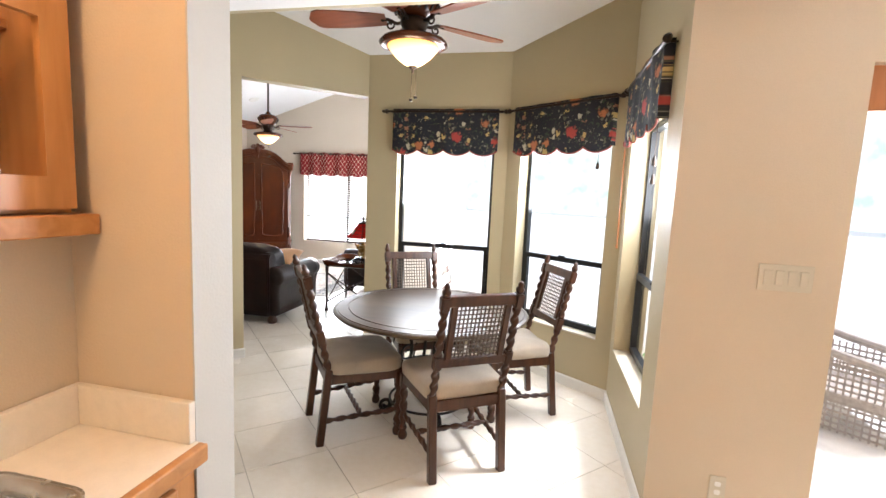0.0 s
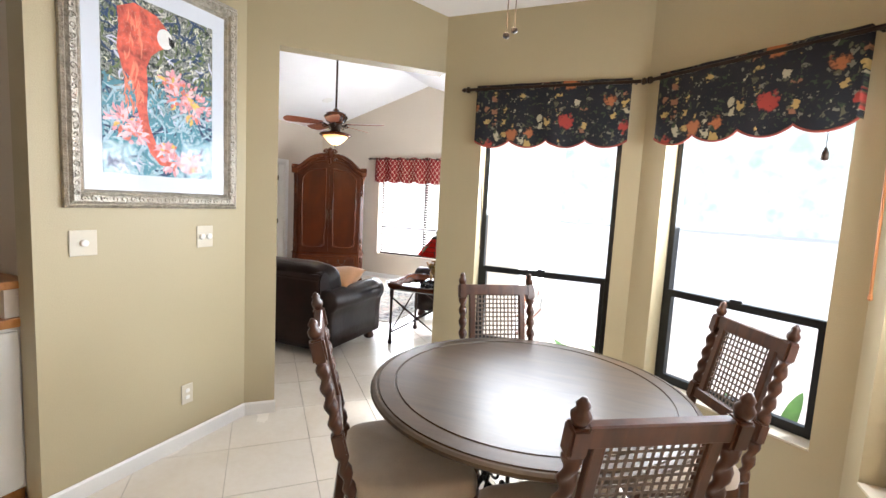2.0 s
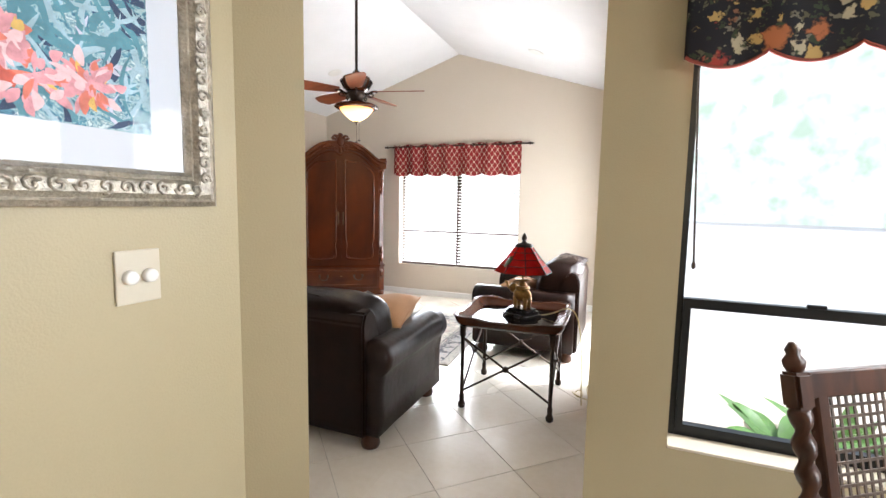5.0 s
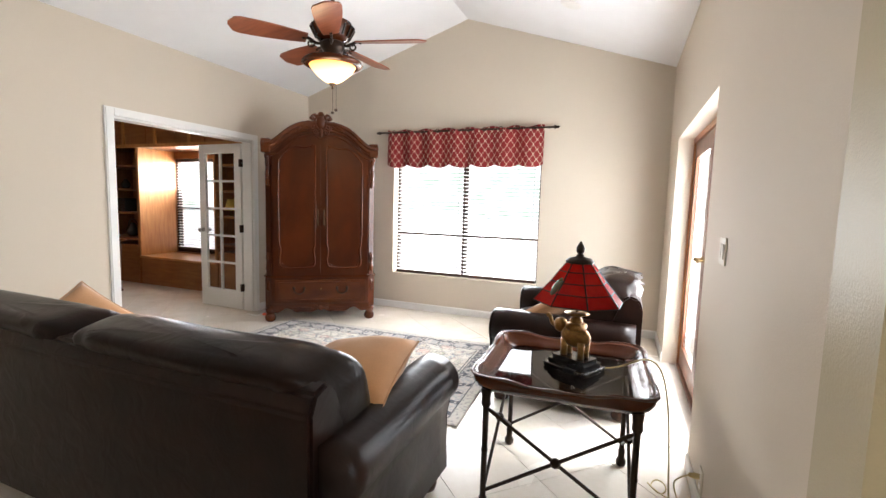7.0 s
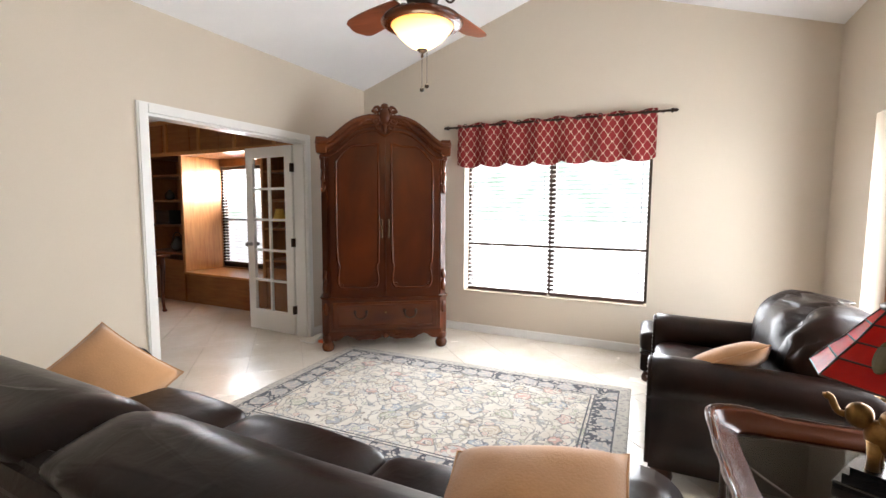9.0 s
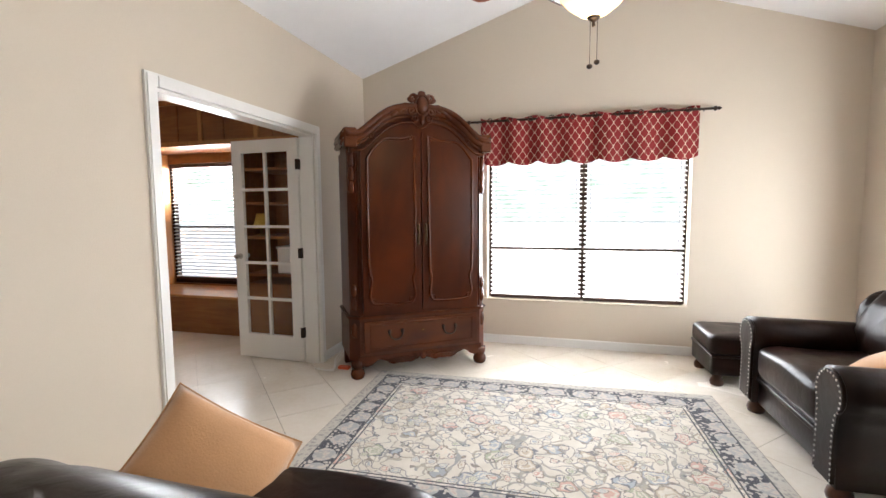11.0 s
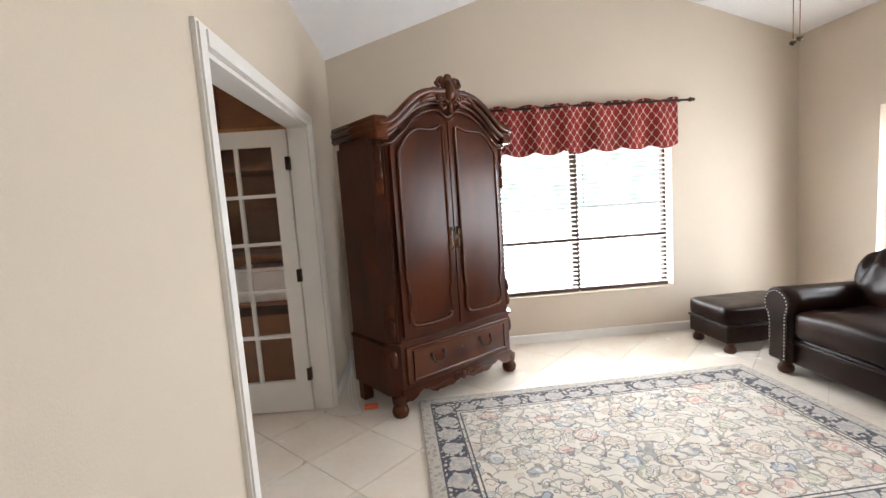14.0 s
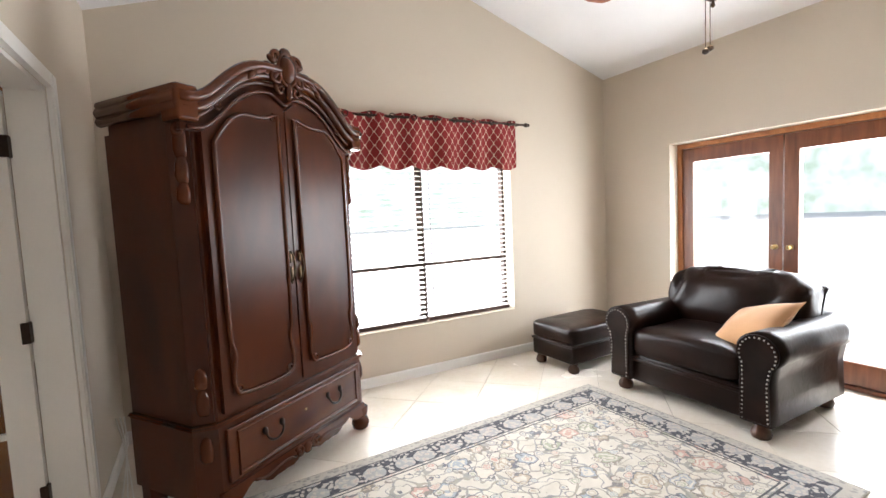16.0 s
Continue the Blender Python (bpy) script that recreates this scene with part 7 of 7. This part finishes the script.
# ---- outdoors ----
def leaf_bm(bm, base, direction, length, width, droop):
    d = Vector(direction).normalized()
    side = d.cross(Vector((0, 0, 1)))
    if side.length < 0.01:
        side = Vector((1, 0, 0))
    side.normalize()
    n = 6
    prev = None
    for i in range(n + 1):
        t = i / n
        p = Vector(base) + d * length * t + Vector((0, 0, -droop * length * t * t))
        w = width * math.sin(math.pi * (0.12 + 0.88 * t)) ** 0.8 * 0.5
        a, c, b = bm.verts.new(p - side * w), bm.verts.new(p - Vector((0, 0, 0.15 * w))), bm.verts.new(p + side * w)
        if prev:
            bm.faces.new((prev[0], prev[1], c, a))
            bm.faces.new((prev[1], prev[2], b, c))
        prev = (a, c, b)


def garden_plant(x, y, seed, size, label):
    random.seed(seed)
    p = thing("garden_plant", pose(x, y, -0.21), label, "plant", "plants under the windows")
    part("stem", lathe([(0.03, 0), (0.02, 0.1), (0.015, 0.18)], 8), M_BARK, p)
    for k in range(26):
        a = k * 2.4 + random.uniform(-0.2, 0.2)
        up = random.uniform(0.5, 1.6)
        bm = bmesh.new()
        leaf_bm(bm, (0.02 * math.cos(a), 0.02 * math.sin(a), 0.12 + 0.004 * k), (math.cos(a), math.sin(a), up), size * random.uniform(0.7, 1.15), size * 0.17, random.uniform(0.2, 0.7))
        part("leaf", bm, M_LEAF, p, smooth=True)
    return p


garden_plant(-0.95, 5.55, 3, 0.55, "broad-leaved green garden plant beside the window")
garden_plant(-0.60, 5.75, 5, 0.50, "broad-leaved green garden plant beside the window")
garden_plant(0.35, 4.75, 7, 0.55, "bushy green garden plant under the window")
garden_plant(0.62, 4.40, 9, 0.50, "bushy green garden plant under the window")
garden_plant(0.10, 5.05, 11, 0.5, "bushy green garden plant under the window")


def wicker_chair(m):
    w = thing("wicker_chair", m, "brown wicker patio armchair on pale paving", "patio chair")
    for sx in (-0.30, 0.30):
        for sy in (-0.27, 0.27):
            part("leg", tube([(sx, sy, 0), (sx * 0.95, sy * 0.95, 0.42)], 0.018, 8), M_WICKER, w)
        part("arm_rail", tube(bez((sx, 0.28, 0.60), (sx * 1.05, 0.1, 0.66), (sx * 1.05, -0.2, 0.66), (sx, -0.30, 0.72), 8), 0.028, 8), M_WICKER, w)
    part("seat", box_bm(-0.31, 0.31, -0.28, 0.30, 0.36, 0.43, 0.02), M_WICKER, w)
    pts = [(-0.33 * math.cos(a), -0.30 - 0.06 * math.sin(a), 0.60 + 0.42 * math.sin(a) ** 0.6) for a in (math.pi * i / 16 for i in range(17))]
    part("back_rim", tube(pts, 0.024, 8), M_WICKER, w)
    wv = bmesh.new()
    for i in range(22):
        x = -0.31 + 0.62 * i / 21
        zt = 0.60 + 0.42 * max(0, 1 - (x / 0.33) ** 2) ** 0.3
        seg_box((x, -0.29, 0.42), (x, -0.31, zt), 0.012, 0.006, wv, up=(0, 1, 0))
    for i in range(22):
        z = 0.43 + 0.5 * i / 21
        seg_box((-0.31, -0.305, z), (0.31, -0.305, z), 0.006, 0.012, wv)
    tagged(part("weave", wv, M_WICKER, w, "open woven wicker back"), kind="stuff")
    for s in (-1, 1):
        sd = bmesh.new()
        for i in range(12):
            z = 0.20 + 0.40 * i / 11
            seg_box((s * 0.30, -0.28, z), (s * 0.30, 0.28, z), 0.006, 0.014, sd)
        for i in range(14):
            y = -0.27 + 0.54 * i / 13
            seg_box((s * 0.30, y, 0.18), (s * 0.30, y, 0.64), 0.006, 0.012, sd)
        tagged(part("side_weave", sd, M_WICKER, w), kind="stuff")
    return w


wicker_chair(pose(2.08, 3.98, -0.21, 0, 0, -130) @ Matrix.Diagonal((0.98, 0.98, 1.15, 1)))

ground = structure("ground", box_bm(-1500, 1500, -1500, 1500, -0.5, -0.21), M_PATIO, "pale concrete ground outside", "ground")
# Self-lit ring: the overexposed brightness of the garden is put in as emission.
bd = bpy.data.materials.new("glowing_distance")
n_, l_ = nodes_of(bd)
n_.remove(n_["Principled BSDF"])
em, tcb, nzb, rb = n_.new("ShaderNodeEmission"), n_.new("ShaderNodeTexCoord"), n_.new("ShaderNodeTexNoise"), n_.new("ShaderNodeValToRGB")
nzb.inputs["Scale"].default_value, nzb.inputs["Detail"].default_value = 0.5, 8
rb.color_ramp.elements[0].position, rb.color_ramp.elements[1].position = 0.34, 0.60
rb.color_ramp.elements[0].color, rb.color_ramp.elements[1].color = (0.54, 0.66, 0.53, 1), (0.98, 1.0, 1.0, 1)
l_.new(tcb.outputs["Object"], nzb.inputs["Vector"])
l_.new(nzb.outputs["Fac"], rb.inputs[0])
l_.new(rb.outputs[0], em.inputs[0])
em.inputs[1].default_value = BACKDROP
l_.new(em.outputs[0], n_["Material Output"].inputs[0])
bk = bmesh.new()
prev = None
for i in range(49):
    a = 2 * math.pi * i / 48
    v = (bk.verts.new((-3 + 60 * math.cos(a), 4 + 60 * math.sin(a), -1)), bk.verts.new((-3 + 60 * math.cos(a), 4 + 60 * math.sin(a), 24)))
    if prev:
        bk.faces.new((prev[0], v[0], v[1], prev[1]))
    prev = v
structure("backdrop", bk, bd, "glowing pale green ring in place of the overexposed garden", "backdrop")


# ---- floor tiles, laid diagonally ----
def tile_material():
    m = bpy.data.materials.new("beige_floor_tile")
    n, l = nodes_of(m)
    b = n["Principled BSDF"]
    tc, oi = n.new("ShaderNodeTexCoord"), n.new("ShaderNodeObjectInfo")
    n1, n2 = n.new("ShaderNodeTexNoise"), n.new("ShaderNodeTexNoise")
    n1.inputs["Scale"].default_value, n1.inputs["Detail"].default_value, n1.inputs["Distortion"].default_value = 2.2, 6, 0.8
    n2.inputs["Scale"].default_value, n2.inputs["Detail"].default_value = 26, 4
    geo = n.new("ShaderNodeNewGeometry")
    l.new(geo.outputs["Position"], n1.inputs["Vector"])
    l.new(geo.outputs["Position"], n2.inputs["Vector"])
    mx = n.new("ShaderNodeMix")
    mx.inputs[0].default_value = 0.3
    l.new(n1.outputs["Fac"], mx.inputs[2])
    l.new(n2.outputs["Fac"], mx.inputs[3])
    ad = n.new("ShaderNodeMath")
    ad.operation = "MULTIPLY_ADD"
    ad.inputs[1].default_value = 0.12
    l.new(oi.outputs["Random"], ad.inputs[0])
    l.new(mx.outputs[0], ad.inputs[2])
    r = n.new("ShaderNodeValToRGB")
    r.color_ramp.elements[0].position, r.color_ramp.elements[1].position = 0.35, 0.75
    r.color_ramp.elements[0].color, r.color_ramp.elements[1].color = (0.75, 0.68, 0.57, 1), (0.86, 0.81, 0.73, 1)
    l.new(ad.outputs[0], r.inputs[0])
    l.new(r.outputs[0], b.inputs["Base Color"])
    rr = n.new("ShaderNodeMapRange")
    rr.inputs[3].default_value, rr.inputs[4].default_value = 0.14, 0.34
    l.new(n1.outputs["Fac"], rr.inputs[0])
    l.new(rr.outputs[0], b.inputs["Roughness"])
    bp = n.new("ShaderNodeBump")
    bp.inputs["Strength"].default_value, bp.inputs["Distance"].default_value = 0.05, 0.01
    l.new(n2.outputs["Fac"], bp.inputs["Height"])
    l.new(bp.outputs[0], b.inputs["Normal"])
    return m


M_TILE = tile_material()


def clip(poly, region):
    """The part of a convex polygon inside a convex counter-clockwise region."""
    for (x0, y0), (x1, y1) in zip(region, region[1:] + region[:1]):
        out = []
        for p, q in zip(poly, poly[1:] + poly[:1]):
            sp_, sq_ = [(x1 - x0) * (v[1] - y0) - (y1 - y0) * (v[0] - x0) for v in (p, q)]
            if sp_ >= 0:
                out.append(p)
            if (sp_ >= 0) != (sq_ >= 0):
                t = sp_ / (sp_ - sq_)
                out.append((p[0] + (q[0] - p[0]) * t, p[1] + (q[1] - p[1]) * t))
        poly = out
        if len(poly) < 3:
            return []
    return poly


def tile_bm(bm, poly):
    lo = [bm.verts.new((x, y, -0.008)) for x, y in poly]
    hi = [bm.verts.new((x, y, 0.0)) for x, y in poly]
    k = len(lo)
    for i in range(k):
        bm.faces.new((lo[i], lo[(i + 1) % k], hi[(i + 1) % k], hi[i]))
    bm.faces.new(hi)


REGIONS = [
    (True, [(-6.53, 4.53), (-1.90, 4.53), (-1.90, 8.82), (-6.53, 8.82)]),
    (True, [(-6.53, 2.52), (-2.96, 2.52), (-2.96, 4.53), (-6.53, 4.53)]),
    (True, [(-2.96, 3.56), (-1.99, 4.53), (-2.96, 4.53)]),
    (True, [(-2.96, 2.45), (0.40, 2.45), (0.40, 3.80), (-0.57, 4.53), (-1.99, 4.53), (-2.96, 3.56)]),
    (False, [(-5.3, -2.1), (2.1, -2.1), (2.1, 2.45), (-5.3, 2.45)]),
    (False, [(-10.4, 3.3), (-6.53, 3.3), (-6.53, 8.95), (-10.4, 8.95)]),
]
STEP, GAP = 0.64, 0.0028
floor_ob = bpy.data.objects["floor"]
rest = bmesh.new()
for single, region in REGIONS:
    xs, ys = [p[0] for p in region], [p[1] for p in region]
    for i in range(math.floor((min(xs) + min(ys) + 0.12) / STEP) - 1, math.ceil((max(xs) + max(ys) + 0.12) / STEP) + 1):
        for j in range(math.floor((min(ys) - max(xs) - 3.92) / STEP) - 1, math.ceil((max(ys) - min(xs) - 3.92) / STEP) + 1):
            s0, d0 = -0.12 + i * STEP, 3.92 + j * STEP
            g = GAP
            sd = [(s0 + g, d0 + g), (s0 + STEP - g, d0 + g), (s0 + STEP - g, d0 + STEP - g), (s0 + g, d0 + STEP - g)]
            poly = clip([((s - d) / 2, (s + d) / 2) for s, d in sd], region)
            area = abs(sum(p[0] * q[1] - q[0] * p[1] for p, q in zip(poly, poly[1:] + poly[:1]))) / 2 if poly else 0
            if area < 0.002:
                continue
            if single:
                tb_ = bmesh.new()
                tile_bm(tb_, poly)
                part("tile", tb_, M_TILE, floor_ob)
            else:
                tile_bm(rest, poly)
tagged(part("tile_field", rest, M_TILE, floor_ob, "more beige floor tiles"), kind="stuff")
